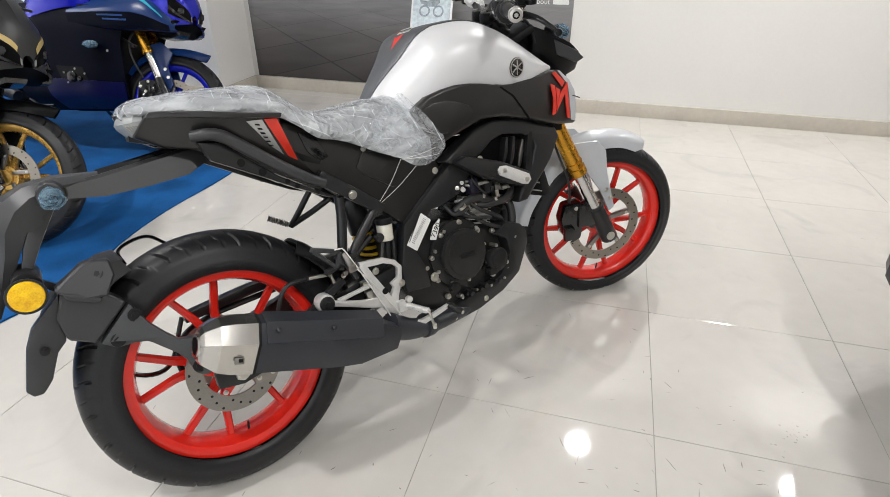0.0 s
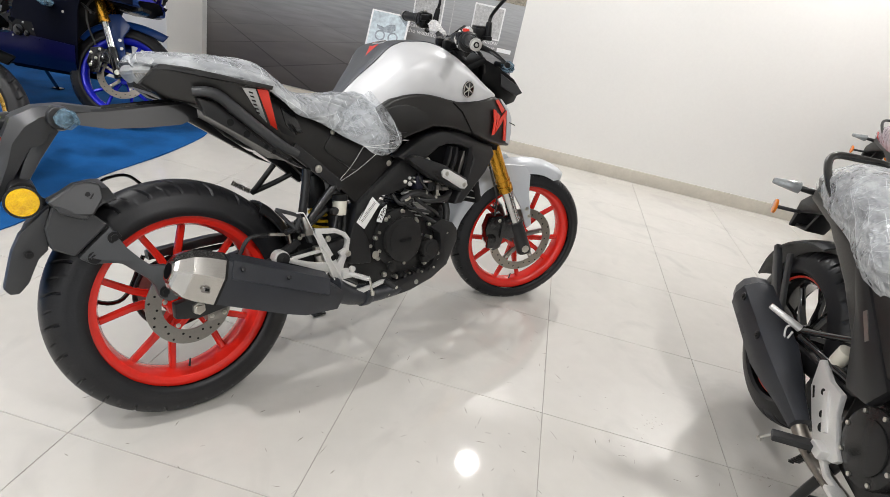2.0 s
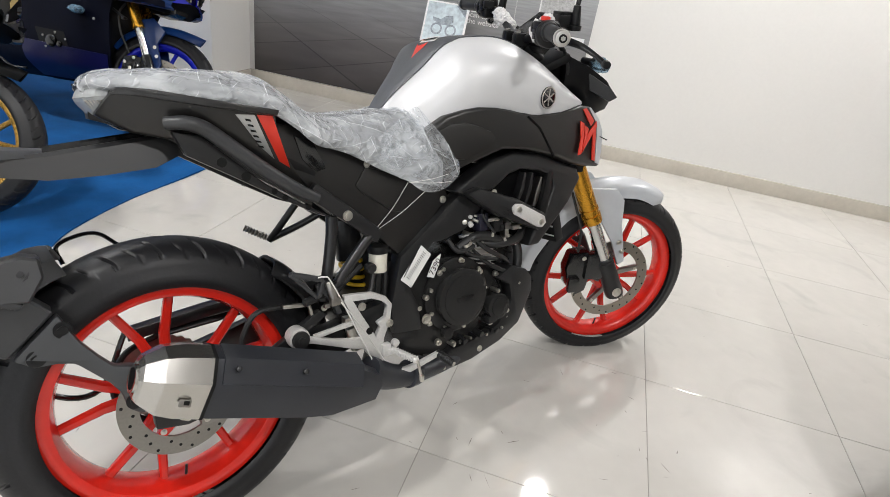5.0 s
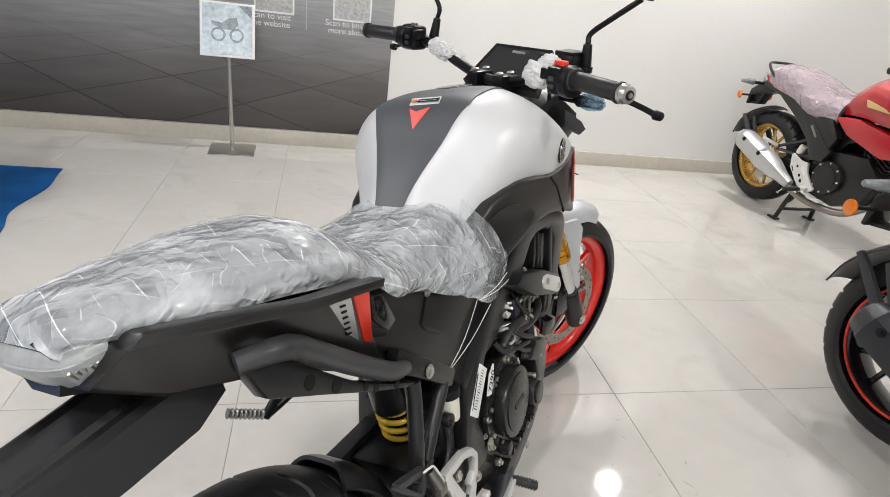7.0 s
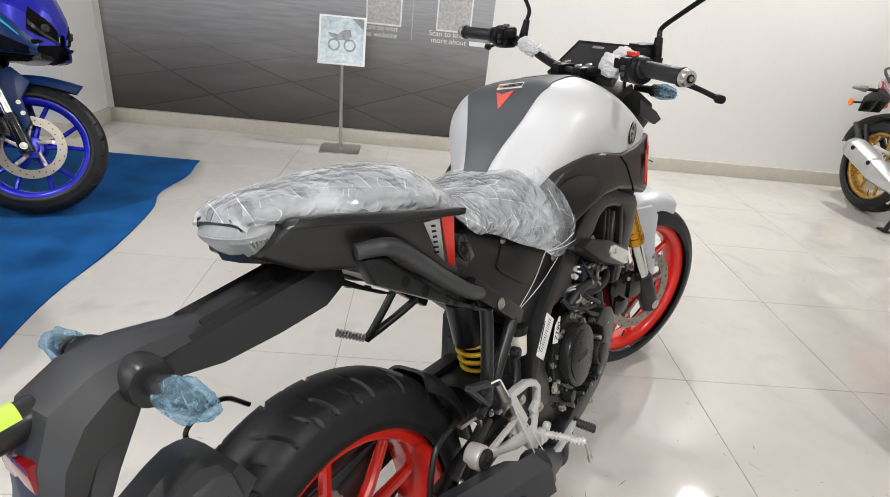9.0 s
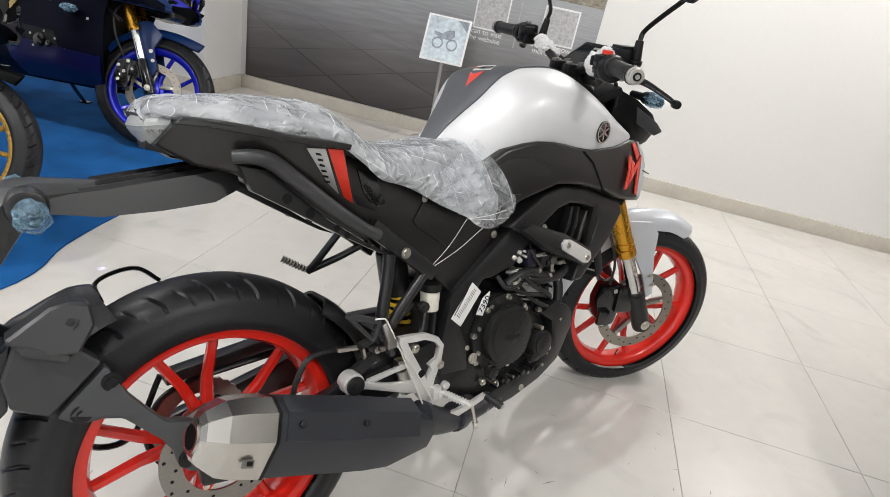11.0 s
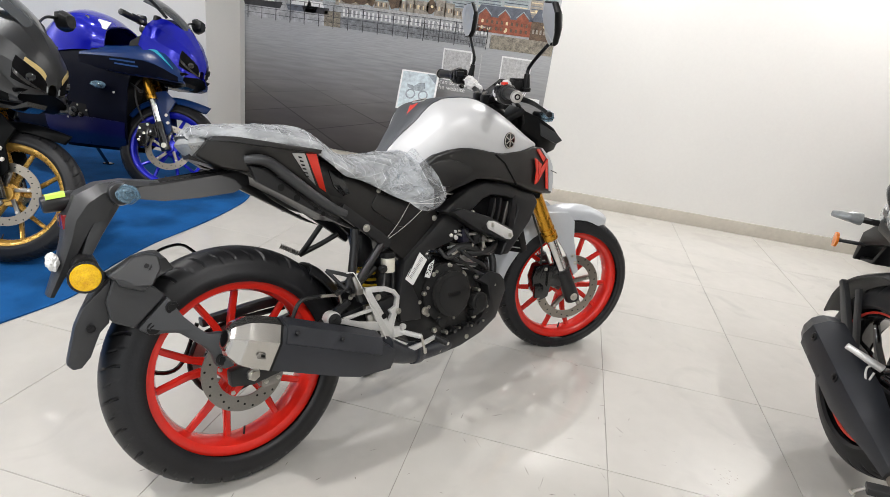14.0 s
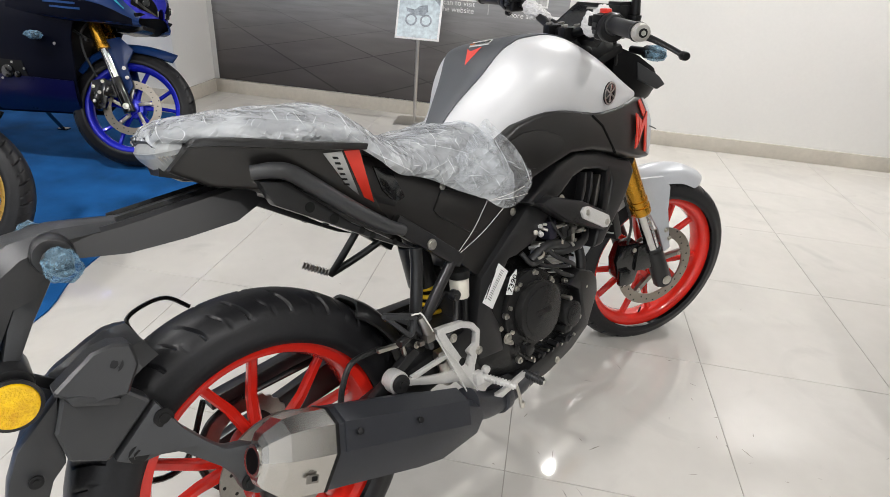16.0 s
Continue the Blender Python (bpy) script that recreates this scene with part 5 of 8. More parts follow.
# side panels
SIDEP = [(0.205, 0.850), (0.285, 0.822), (0.362, 0.778), (0.43, 0.745), (0.54, 0.70), (0.628, 0.668), (0.640, 0.640), (0.612, 0.622), (0.545, 0.560), (0.499, 0.520), (0.43, 0.585), (0.36, 0.655), (0.285, 0.705), (0.235, 0.77)]
for s in (-1, 1):
    b = slab(SIDEP, -0.100, -0.07, 0.006, 2, (0.01, 0.02))
    p = part("side_panel", b if s < 0 else flip(b), M_BROWN, bike, "matt black side panel")
    c = slab([(0.415, 0.738), (0.388, 0.70), (0.40, 0.685), (0.478, 0.632), (0.50, 0.628), (0.60, 0.660), (0.54, 0.70)], -0.1045, -0.09, 0.004, 2, (0.01, 0.02))
    part("panel_pad", c if s < 0 else flip(c), M_BROWN, p)
    d = slab([(0.262, 0.812), (0.30, 0.80), (0.325, 0.742), (0.30, 0.735), (0.275, 0.765)], -0.1035, -0.09, 0.003)
    part("panel_recess", d if s < 0 else flip(d), M_GLOSSBLK, p)
    part("panel_bolt", bolt(0.617, s * 0.102, 0.642, 0.0075, s), M_BOLT, p)
    part("panel_bolt", bolt(0.418, s * 0.102, 0.742, 0.006, s), M_BOLT, p)

# perimeter frame: spar, upright and engine hanger
for s in (-1, 1):
    b = joined(slab([(0.484, 0.528), (0.531, 0.562), (0.651, 0.648), (0.70, 0.682), (0.76, 0.64), (0.672, 0.562), (0.60, 0.545), (0.575, 0.545), (0.54, 0.505), (0.505, 0.455), (0.530, 0.40), (0.535, 0.336), (0.456, 0.345), (0.452, 0.41)], -0.119, -0.075, 0.008))
    fr = part("main_frame", b if s < 0 else flip(b), M_BLACK, bike, "satin black perimeter frame")
    c = slab([(0.625, 0.664), (0.678, 0.694), (0.737, 0.726), (0.806, 0.744), (0.905, 0.732), (0.981, 0.702), (1.045, 0.684), (1.062, 0.652), (1.017, 0.589), (0.955, 0.535), (0.905, 0.490), (0.867, 0.490), (0.898, 0.549), (0.938, 0.598), (0.960, 0.642), (0.948, 0.668), (0.903, 0.687), (0.839, 0.697), (0.795, 0.688), (0.75, 0.660), (0.691, 0.634)], -0.142, -0.090, 0.009, 3)
    part("radiator_shroud", c if s < 0 else flip(c), M_BLACK, bike, "satin black radiator shroud")
    c = slab([(0.69, 0.62), (0.75, 0.66), (0.81, 0.695), (0.90, 0.688), (0.955, 0.66), (0.935, 0.60), (0.87, 0.50), (0.82, 0.54)], -0.108, -0.098, 0.003)
    duct = part("inner_duct", c if s < 0 else flip(c), M_VOID, bike)
    for pts, w, mt in (([(0.862, 0.685), (0.853, 0.645), (0.838, 0.615)], [0.008, 0.014, 0.010], M_BLACK), ([(0.888, 0.682), (0.880, 0.64), (0.864, 0.605)], [0.008, 0.014, 0.010], M_BLACK), ([(0.922, 0.668), (0.912, 0.635), (0.896, 0.592)], [0.007, 0.017, 0.014], M_DISC)):
        c = strip(pts, w, -0.130, -0.106, 0.003)
        part("louvre", c if s < 0 else flip(c), mt, duct)
    e = slab([(0.643, 0.660), (0.683, 0.668), (0.80, 0.630), (0.905, 0.578), (0.905, 0.548), (0.880, 0.536), (0.746, 0.592)], -0.166, -0.12, 0.008, 2)
    slider = part("frame_slider", e if s < 0 else flip(e), M_BLACK, bike)
    g = slab([(0.780, 0.609), (0.790, 0.618), (0.812, 0.615), (0.893, 0.574), (0.899, 0.556), (0.886, 0.545), (0.868, 0.548), (0.786, 0.592)], -0.1715, -0.164, 0.002)
    part("slider_plate", g if s < 0 else flip(g), M_SILVER, slider, "cast aluminium slider plate")
    for x, z in ((0.801, 0.603), (0.880, 0.560)):
        part("slider_bolt", knob(x, s * 0.1715, z, 0.0075, s * 0.175, 12, 0.001), M_BOLT, slider)
    part("frame_bolt", bolt(0.744, s * 0.141, 0.647, 0.008, s), M_BOLT, fr)
    part("engine_bolt", bolt(0.548, s * 0.119, 0.361, 0.011, s), M_BOLT, fr)
    part("engine_bolt", bolt(0.53, s * 0.119, 0.392, 0.005, s), M_BOLT, fr)
part("barcode_label", slab([(0.540, 0.546), (0.566, 0.520), (0.507, 0.450), (0.480, 0.474)], -0.1215, -0.118, 0.0004), M_LABEL, bike, "white barcode label with dark print")
for k in range(15):
    x, z = 0.496 + 0.0034 * k, 0.478 + 0.0037 * k
    part("label_print", strip([(x - 0.001, z + 0.0015), (x + 0.0065, z - 0.006)], 0.0011 if k % 3 else 0.0018, -0.1222, -0.121, 0), M_INKHOLE, bike)
part("label_print", strip([(0.526, 0.533), (0.488, 0.480)], 0.002, -0.1222, -0.121, 0), M_INKHOLE, bike)

# tank
TANK = [(0.500, [(0, 0.850), (0.032, 0.848), (0.055, 0.836), (0.075, 0.818), (0.080, 0.80)]),
        (0.54, [(0, 0.895), (0.040, 0.892), (0.066, 0.868), (0.088, 0.838), (0.100, 0.80)]),
        (0.59, [(0, 0.945), (0.060, 0.940), (0.096, 0.907), (0.120, 0.865), (0.124, 0.808)]),
        (0.65, [(0, 1.001), (0.092, 0.996), (0.142, 0.955), (0.162, 0.905), (0.148, 0.826)]),
        (0.72, [(0, 1.014), (0.102, 1.008), (0.174, 0.966), (0.190, 0.912), (0.168, 0.842)]),
        (0.80, [(0, 1.015), (0.104, 1.006), (0.186, 0.955), (0.200, 0.896), (0.180, 0.836)]),
        (0.88, [(0, 0.997), (0.100, 0.982), (0.189, 0.919), (0.197, 0.868), (0.180, 0.822)]),
        (0.945, [(0, 0.965), (0.098, 0.948), (0.183, 0.888), (0.191, 0.857), (0.181, 0.828)]),
        (0.995, [(0, 0.927), (0.097, 0.910), (0.172, 0.870), (0.181, 0.856), (0.176, 0.840)]),
        (1.024, [(0, 0.885), (0.092, 0.878), (0.156, 0.862), (0.167, 0.854), (0.164, 0.847)])]
tank_f = surface(half_rows(TANK))
tank = part("fuel_tank", sheet(tank_f, 48, 48, 0.01), M_WHITE, bike, "pearl grey-white fuel tank")


def at_tank(x, y):
    """u and v on the tank's sheet for a point over x and y of its upper side."""
    best = None
    for i in range(81):
        for j in range(81):
            p = tank_f(i / 80, j / 80)
            d = (p.x - x) ** 2 + (p.y - y) ** 2
            if best is None or d < best[0]:
                best = (d, i / 80, j / 80)
    return best[1], best[2]


def stripe_f(u, v):
    """The pad is narrow at the seat and takes in the whole flat top from the tank's knee on."""
    tu = u * 0.66
    k = min(1.0, u / 0.52)
    w, side = (0.028 + 0.070 * k ** 1.5) * abs(v * 2 - 1), 1 if v > 0.5 else -1
    a, b = 0.0, 0.3
    for _ in range(14):
        m = (a + b) / 2
        if abs(tank_f(tu, 0.5 + side * m).y) < w:
            a = m
        else:
            b = m
    return tank_f(tu, 0.5 + side * a)


part("tank_pad", sheet(stripe_f, 44, 20, 0.004, lift=0.0025), M_STRIPE, tank, "dark grey centre panel on the tank")
part("filler_cap", rod((0.80, 0, 1.006), (0.80, 0, 1.0205), 0.042, 0.039, 32, 0.003), M_GLOSSBLK, tank)
def tank_decal(pts, mat, name, label="", lift=0.0045):
    """A thin decal cut to an outline given in x and y, laid on the tank's top."""
    bm = bmesh.new()
    vs = []
    for x, y in pts:
        u, v = at_tank(x, y)
        p = tank_f(u, v)
        vs.append(bm.verts.new((x, y, p.z + lift)))
    bm.faces.new(vs)
    ret = bmesh.ops.extrude_face_region(bm, geom=bm.faces[:])
    for g in ret["geom"]:
        if isinstance(g, bmesh.types.BMVert):
            g.co.z += 0.001
    return part(name, bm, mat, tank, label)


tank_decal([(0.606, -0.004), (0.638, 0.015), (0.628, -0.003), (0.637, -0.029), (0.620, -0.014)], M_DECALRED, "red_arrow", "small red arrow decal", 0.0055)
tank_decal([(0.648, 0.020), (0.648, -0.041), (0.665, -0.039), (0.665, 0.022)], M_LABEL, "warning_label", "white and black warning label")
tank_decal([(0.6495, 0.006), (0.6495, -0.0395), (0.6635, -0.0375), (0.6635, 0.006)], M_INKHOLE, "label_print", "", 0.0056)
tank_decal([(0.650, 0.018), (0.650, 0.009), (0.663, 0.009), (0.663, 0.019)], M_ORANGE, "label_print", "", 0.0056)
for k in range(3):
    tank_decal([(0.6525 + 0.004 * k, 0.002), (0.6525 + 0.004 * k, -0.034), (0.6535 + 0.004 * k, -0.034), (0.6535 + 0.004 * k, 0.002)], M_LABEL, "label_print", "", 0.0067)
# round badge: three crossed bars in a ring
for s in (-1, 1):
    m = Matrix.Translation((0.866, s * 0.1955, 0.870)) @ pose(0, 0, 0, -8 * s, 0, 0) @ pose(0, 0, 0, 0, 0, 4)
    bd = part("badge", moved(rod((0, 0, 0), (0, s * 0.004, 0), 0.026, None, 36, 0.001), m), M_GLOSSBLK, tank, "round black emblem with silver spokes")
    ring = [lathe([(0.0255, s * 0.003), (0.0255, s * 0.0048), (0.0225, s * 0.0048), (0.0225, s * 0.003)], 40)]
    ring += [moved(block(0, s * 0.0042, 0.0, 0.0036, 0.0016, 0.04, 0), pose(0, 0, 0, 0, 60 * k, 0)) for k in range(3)]
    part("emblem", moved(joined(*ring), m), M_BRUSHED, bd)

# intake scoops beside the tank
SCOOP = [(0.555, 0.805), (0.598, 0.836), (0.640, 0.848), (0.676, 0.853), (0.715, 0.851), (0.755, 0.845), (0.811, 0.833), (0.851, 0.830), (0.927, 0.835), (0.996, 0.849), (1.051, 0.844), (1.110, 0.811), (1.140, 0.775), (1.146, 0.721), (1.138, 0.676), (1.060, 0.686), (0.997, 0.699), (0.920, 0.726), (0.816, 0.750), (0.738, 0.756), (0.675, 0.735), (0.622, 0.712), (0.585, 0.750)]
SC_X, SC_Z = sum(p[0] for p in SCOOP) / len(SCOOP), sum(p[1] for p in SCOOP) / len(SCOOP)


def scoop_skin(x, z):
    """How far out the right scoop lies over x and z: it draws in at both ends."""
    return -0.186 - 0.02 * (x - SC_X) - 0.06 * (z - SC_Z) + max(0, x - 0.98) * 0.28 + max(0, 0.72 - x) * 0.28


def on_scoop(pts, lift, thick=0.003, r=0.0):
    bm = slab(pts, 0, thick, r)
    for v in bm.verts:
        v.co.y += scoop_skin(v.co.x, v.co.z) - lift
    return bm


for s in (-1, 1):
    b = slab(SCOOP, -0.186, -0.12, 0.010, 3, (-0.02, -0.06))
    for v in b.verts:
        if v.co.x > 0.98:
            v.co.y += (v.co.x - 0.98) * 0.28
        if v.co.x < 0.72:
            v.co.y += (0.72 - v.co.x) * 0.28
    p = part("intake_scoop", b if s < 0 else flip(b), M_BROWN, bike, "matt dark brown-black intake scoop")
    c = on_scoop([(0.578, 0.806), (0.606, 0.818), (0.640, 0.820), (0.672, 0.811), (0.702, 0.797), (0.716, 0.780), (0.690, 0.756), (0.640, 0.738), (0.612, 0.740), (0.592, 0.766)], 0.005, 0.02, 0.004)
    part("scoop_pad", c if s < 0 else flip(c), M_BROWN, p)
    c = on_scoop([(0.811, 0.829), (0.853, 0.800), (0.880, 0.765), (0.908, 0.728), (0.903, 0.726), (0.876, 0.762), (0.849, 0.797), (0.807, 0.826)], 0.0012)
    part("panel_seam", c if s < 0 else flip(c), M_VOID, p)
    if s < 0:
        for nm, pts, mat, lift, lb in (
                ("red_emblem", [(1.000, 0.809), (1.022, 0.802), (1.026, 0.780), (1.020, 0.723), (1.003, 0.721), (1.012, 0.768)], M_DECALRED, 0.0016, "red angular emblem decal"),
                ("red_emblem", [(1.026, 0.797), (1.052, 0.786), (1.042, 0.766), (1.026, 0.736), (1.022, 0.732), (1.031, 0.767)], M_DECALRED, 0.0018, ""),
                ("red_emblem", [(1.046, 0.773), (1.094, 0.804), (1.097, 0.788), (1.056, 0.754), (1.024, 0.727), (1.033, 0.746)], M_DECALRED, 0.0024, ""),
                ("red_emblem", [(1.078, 0.776), (1.095, 0.783), (1.104, 0.696), (1.086, 0.700)], M_DECALRED, 0.0020, ""),
                ("red_stripe", [(1.010, 0.838), (1.028, 0.840), (1.080, 0.806), (1.064, 0.793)], M_DECALRED, 0.0014, "red slanted edge stripe"),
                ("silver_edge", [(1.040, 0.842), (1.052, 0.841), (1.108, 0.808), (1.137, 0.774), (1.142, 0.722), (1.134, 0.684), (1.110, 0.690), (1.104, 0.770), (1.098, 0.797)], M_GUARD, 0.0012, "pale silver edge panel")):
            part(nm, on_scoop(pts, lift), mat, p, lb)

# engine
part("crankcase", rounded(joined(slab([(0.46, 0.44), (0.56, 0.50), (0.70, 0.50), (0.80, 0.43), (0.82, 0.33), (0.76, 0.27), (0.60, 0.25), (0.49, 0.27), (0.45, 0.35)], -0.106, 0.106, 0.012)), 0), M_ENGINE, bike, "black engine crankcase")
cover = part("clutch_cover", joined(knob(0.642, -0.105, 0.402, 0.096, -0.120, 48, 0.004), knob(0.645, -0.120, 0.400, 0.074, -0.146, 48, 0.007), knob(0.645, -0.146, 0.400, 0.060, -0.1485, 40, 0.0015)), M_ENGINE, bike, "round black clutch cover")
part("lettering_bar", strip([(0.622, 0.400), (0.672, 0.398)], 0.011, -0.1495, -0.148, 0), M_BLKBOLT, cover)
part("number_sticker", slab([(0.552, 0.468), (0.570, 0.503), (0.592, 0.516), (0.586, 0.492), (0.570, 0.462)], -0.1245, -0.121, 0.0003), M_LABEL, bike, "white sticker with a handwritten number")
writing("handwriting", "7390", 0.021, Matrix.Translation((0.5735, -0.125, 0.489)) @ pose(0, 0, 0, 90, 0, 0) @ pose(0, 0, 0, 0, 0, 54), M_INKHOLE, bike, 0.0003)
for a in range(0, 360, 40):
    x, z = 0.642 + 0.087 * math.cos(radians(a)), 0.402 + 0.087 * math.sin(radians(a))
    part("cover_bolt", knob(x, -0.122, z, 0.0055, -0.128, 6, 0.0008), M_BOLT, bike)
part("pump_cover", joined(knob(0.757, -0.118, 0.35, 0.036, -0.150, 28, 0.006), knob(0.757, -0.150, 0.35, 0.026, -0.154, 24, 0.001), block(0.735, -0.135, 0.32, 0.03, 0.03, 0.02, 0.004)), M_ENGINE, bike)
for x, z in ((0.757, 0.392), (0.79, 0.33), (0.745, 0.315)):
    part("cover_bolt", knob(x, -0.118, z, 0.006, -0.146, 10, 0.001), M_BOLT, bike)
part("oil_cap", knob(0.60, -0.12, 0.315, 0.015, -0.14, 12, 0.002), M_ENGINE, bike)
# cylinder with fins and its head
cyl_m = Matrix.Translation((0.80, 0, 0.50)) @ pose(0, 0, 0, 0, 32, 0)
cyl = part("cylinder", moved(block(0, 0, 0, 0.13, 0.15, 0.16, 0.01), cyl_m), M_ENGINE, bike)
for k in range(7):
    part("cooling_fin", moved(block(0, 0, -0.06 + 0.02 * k, 0.145, 0.165, 0.006, 0.001), cyl_m), M_ENGINE, cyl)
part("cylinder_head", moved(joined(block(0, 0, 0.12, 0.13, 0.16, 0.09, 0.014), block(0, -0.085, 0.12, 0.07, 0.02, 0.06, 0.006)), cyl_m), M_SILVER, bike, "cast aluminium cylinder head")
part("throttle_body", joined(block(0.70, -0.04, 0.575, 0.07, 0.09, 0.07, 0.012), block(0.735, -0.10, 0.560, 0.04, 0.04, 0.05, 0.006)), M_ENGINE, bike)
part("injector", joined(block(0.722, -0.115, 0.575, 0.028, 0.03, 0.045, 0.004)), material("dark_violet_plug", (0.012, 0.011, 0.022), 0.4), bike)
rngb = random.Random(9)
for k in range(30):
    x, z = rngb.uniform(0.66, 0.85), rngb.uniform(0.49, 0.60)
    part("fitting", joined(rod((x, -0.095, z), (x + rngb.uniform(-0.015, 0.015), -0.125, z + rngb.uniform(-0.012, 0.012)), rngb.uniform(0.003, 0.007), None, 10, 0.001)), rngb.choice((M_BOLT, M_SILVER, M_BLKBOLT, M_BOLT)), bike)
for pts, r in (([(0.715, -0.11, 0.520), (0.77, -0.130, 0.512), (0.835, -0.132, 0.520), (0.870, -0.11, 0.545), (0.865, -0.08, 0.60)], 0.0105), ([(0.70, -0.12, 0.535), (0.73, -0.132, 0.505), (0.79, -0.13, 0.47), (0.83, -0.10, 0.44)], 0.006),
               ([(0.655, -0.12, 0.52), (0.69, -0.13, 0.495), (0.76, -0.135, 0.475)], 0.005), ([(0.86, -0.06, 0.55), (0.875, -0.09, 0.47), (0.86, -0.10, 0.40)], 0.013), ([(0.62, -0.115, 0.545), (0.64, -0.13, 0.515), (0.69, -0.128, 0.52)], 0.006),
               ([(0.74, -0.1, 0.62), (0.72, -0.13, 0.59), (0.75, -0.138, 0.545)], 0.004)):
    part("hose", tube(pts, r, 10, 6), M_CABLE, bike)
# finned head, sensor plugs and clips in the gap over the clutch cover
head_m = Matrix.Translation((0.735, -0.098, 0.490)) @ pose(0, 0, 0, 0, 14, 0)
fins = part("finned_head", moved(block(0, 0.010, 0, 0.085, 0.03, 0.062, 0.006), head_m), M_SILVER, bike, "cast aluminium finned head")
for k in range(6):
    part("head_fin", moved(block(0, -0.006, -0.027 + 0.011 * k, 0.090, 0.018, 0.004, 0.001), head_m), M_SILVER, fins)
for x, z, r in ((0.590, 0.469, 0.0065), (0.550, 0.415, 0.006), (0.557, 0.347, 0.0055), (0.582, 0.290, 0.007), (0.627, 0.275, 0.006), (0.716, 0.447, 0.007), (0.719, 0.523, 0.006), (0.777, 0.357, 0.0065), (0.804, 0.306, 0.007), (0.750, 0.299, 0.006), (0.655, 0.489, 0.006), (0.770, 0.430, 0.006)):
    part("case_bolt", joined(knob(x, -0.112, z, r * 1.2, -0.122, 16, 0.001), knob(x, -0.122, z, r * 0.75, -0.127, 6, 0.0008)), M_BOLT, bike)
for pts, r in (([(0.648, -0.118, 0.518), (0.69, -0.126, 0.540), (0.731, -0.128, 0.539), (0.777, -0.124, 0.519), (0.83, -0.118, 0.508), (0.873, -0.100, 0.510)], 0.0125), ([(0.70, -0.12, 0.50), (0.742, -0.126, 0.462), (0.79, -0.124, 0.436), (0.82, -0.12, 0.428)], 0.0055), ([(0.69, -0.124, 0.51), (0.72, -0.13, 0.476), (0.775, -0.128, 0.446)], 0.004)):
    part("hose", tube(pts, r, 12, 6), M_CABLE, bike)
for x, z, a in ((0.742, 0.541, 20), (0.786, 0.517, -15), (0.668, 0.530, 60)):
    part("hose_clip", moved(lathe([(0.0145, -0.004), (0.0145, 0.004), (0.0128, 0.004), (0.0128, -0.004)], 24), Matrix.Translation((x, -0.126, z)) @ pose(0, 0, 0, 0, a, 0) @ pose(0, 0, 0, 0, 0, 90)), M_BOLT, bike)
for x, z, w, h, mt in ((0.772, 0.560, 0.030, 0.034, M_BLACK), (0.805, 0.553, 0.022, 0.020, M_DISC), (0.835, 0.545, 0.026, 0.012, M_BOLT), (0.80, 0.532, 0.014, 0.030, M_BOLT), (0.752, 0.577, 0.040, 0.010, M_BOLT)):
    part("sensor", joined(block(x, -0.118, z, w, 0.022, h, 0.003), block(x + w * 0.3, -0.130, z - h * 0.2, w * 0.4, 0.006, h * 0.4, 0.001)), mt, bike)
# radiator behind the shroud
rad = part("radiator", moved(block(0, 0, 0, 0.03, 0.27, 0.24, 0.004), Matrix.Translation((0.965, 0, 0.60)) @ pose(0, 0, 0, 0, -14, 0)), M_BLKBOLT, bike)
for k in range(8):
    part("radiator_fin", moved(block(0, 0, -0.10 + 0.028 * k, 0.034, 0.262, 0.004, 0), Matrix.Translation((0.965, 0, 0.60)) @ pose(0, 0, 0, 0, -14, 0)), M_SILVER, rad)
part("radiator_tank", slab([(0.905, 0.575), (0.935, 0.69), (0.955, 0.69), (0.932, 0.565)], -0.142, -0.118, 0.004), M_BLKBOLT, bike, "black radiator end tank")
# belly pan
for s in (-1, 1):
    b = slab([(0.767, 0.421), (0.815, 0.446), (0.87, 0.425), (0.892, 0.40), (0.895, 0.36), (0.85, 0.275), (0.78, 0.238), (0.685, 0.214), (0.60, 0.208), (0.57, 0.218), (0.575, 0.245), (0.62, 0.262), (0.70, 0.27), (0.775, 0.29), (0.82, 0.345), (0.81, 0.395)], -0.128, -0.06, 0.007, 2, (0.01, -0.05))
    bp = part("belly_pan", b if s < 0 else flip(b), M_BLACK, bike, "satin black belly pan")
    for x, z in ((0.845, 0.392), (0.70, 0.245), (0.582, 0.228)):
        part("pan_bolt", bolt(x, s * (0.130 + (0.006 if z < 0.3 else -0.004)), z, 0.007, s), M_BOLT, bp)
part("belly_floor", slab([(0.57, 0.218), (0.70, 0.215), (0.85, 0.27), (0.89, 0.36), (0.86, 0.36), (0.82, 0.29), (0.70, 0.235), (0.57, 0.235)], -0.07, 0.07, 0.004), M_BLACK, bike)
for k in range(10):
    x = 0.62 + 0.018 * k
    part("fitting", rod((x, -0.10, 0.275 + 0.004 * (k % 3)), (x + 0.004, -0.13, 0.272 + 0.006 * (k % 2)), 0.004 + 0.002 * (k % 3), None, 8), (M_BOLT, M_BLKBOLT, M_CABLE)[k % 3], bike)

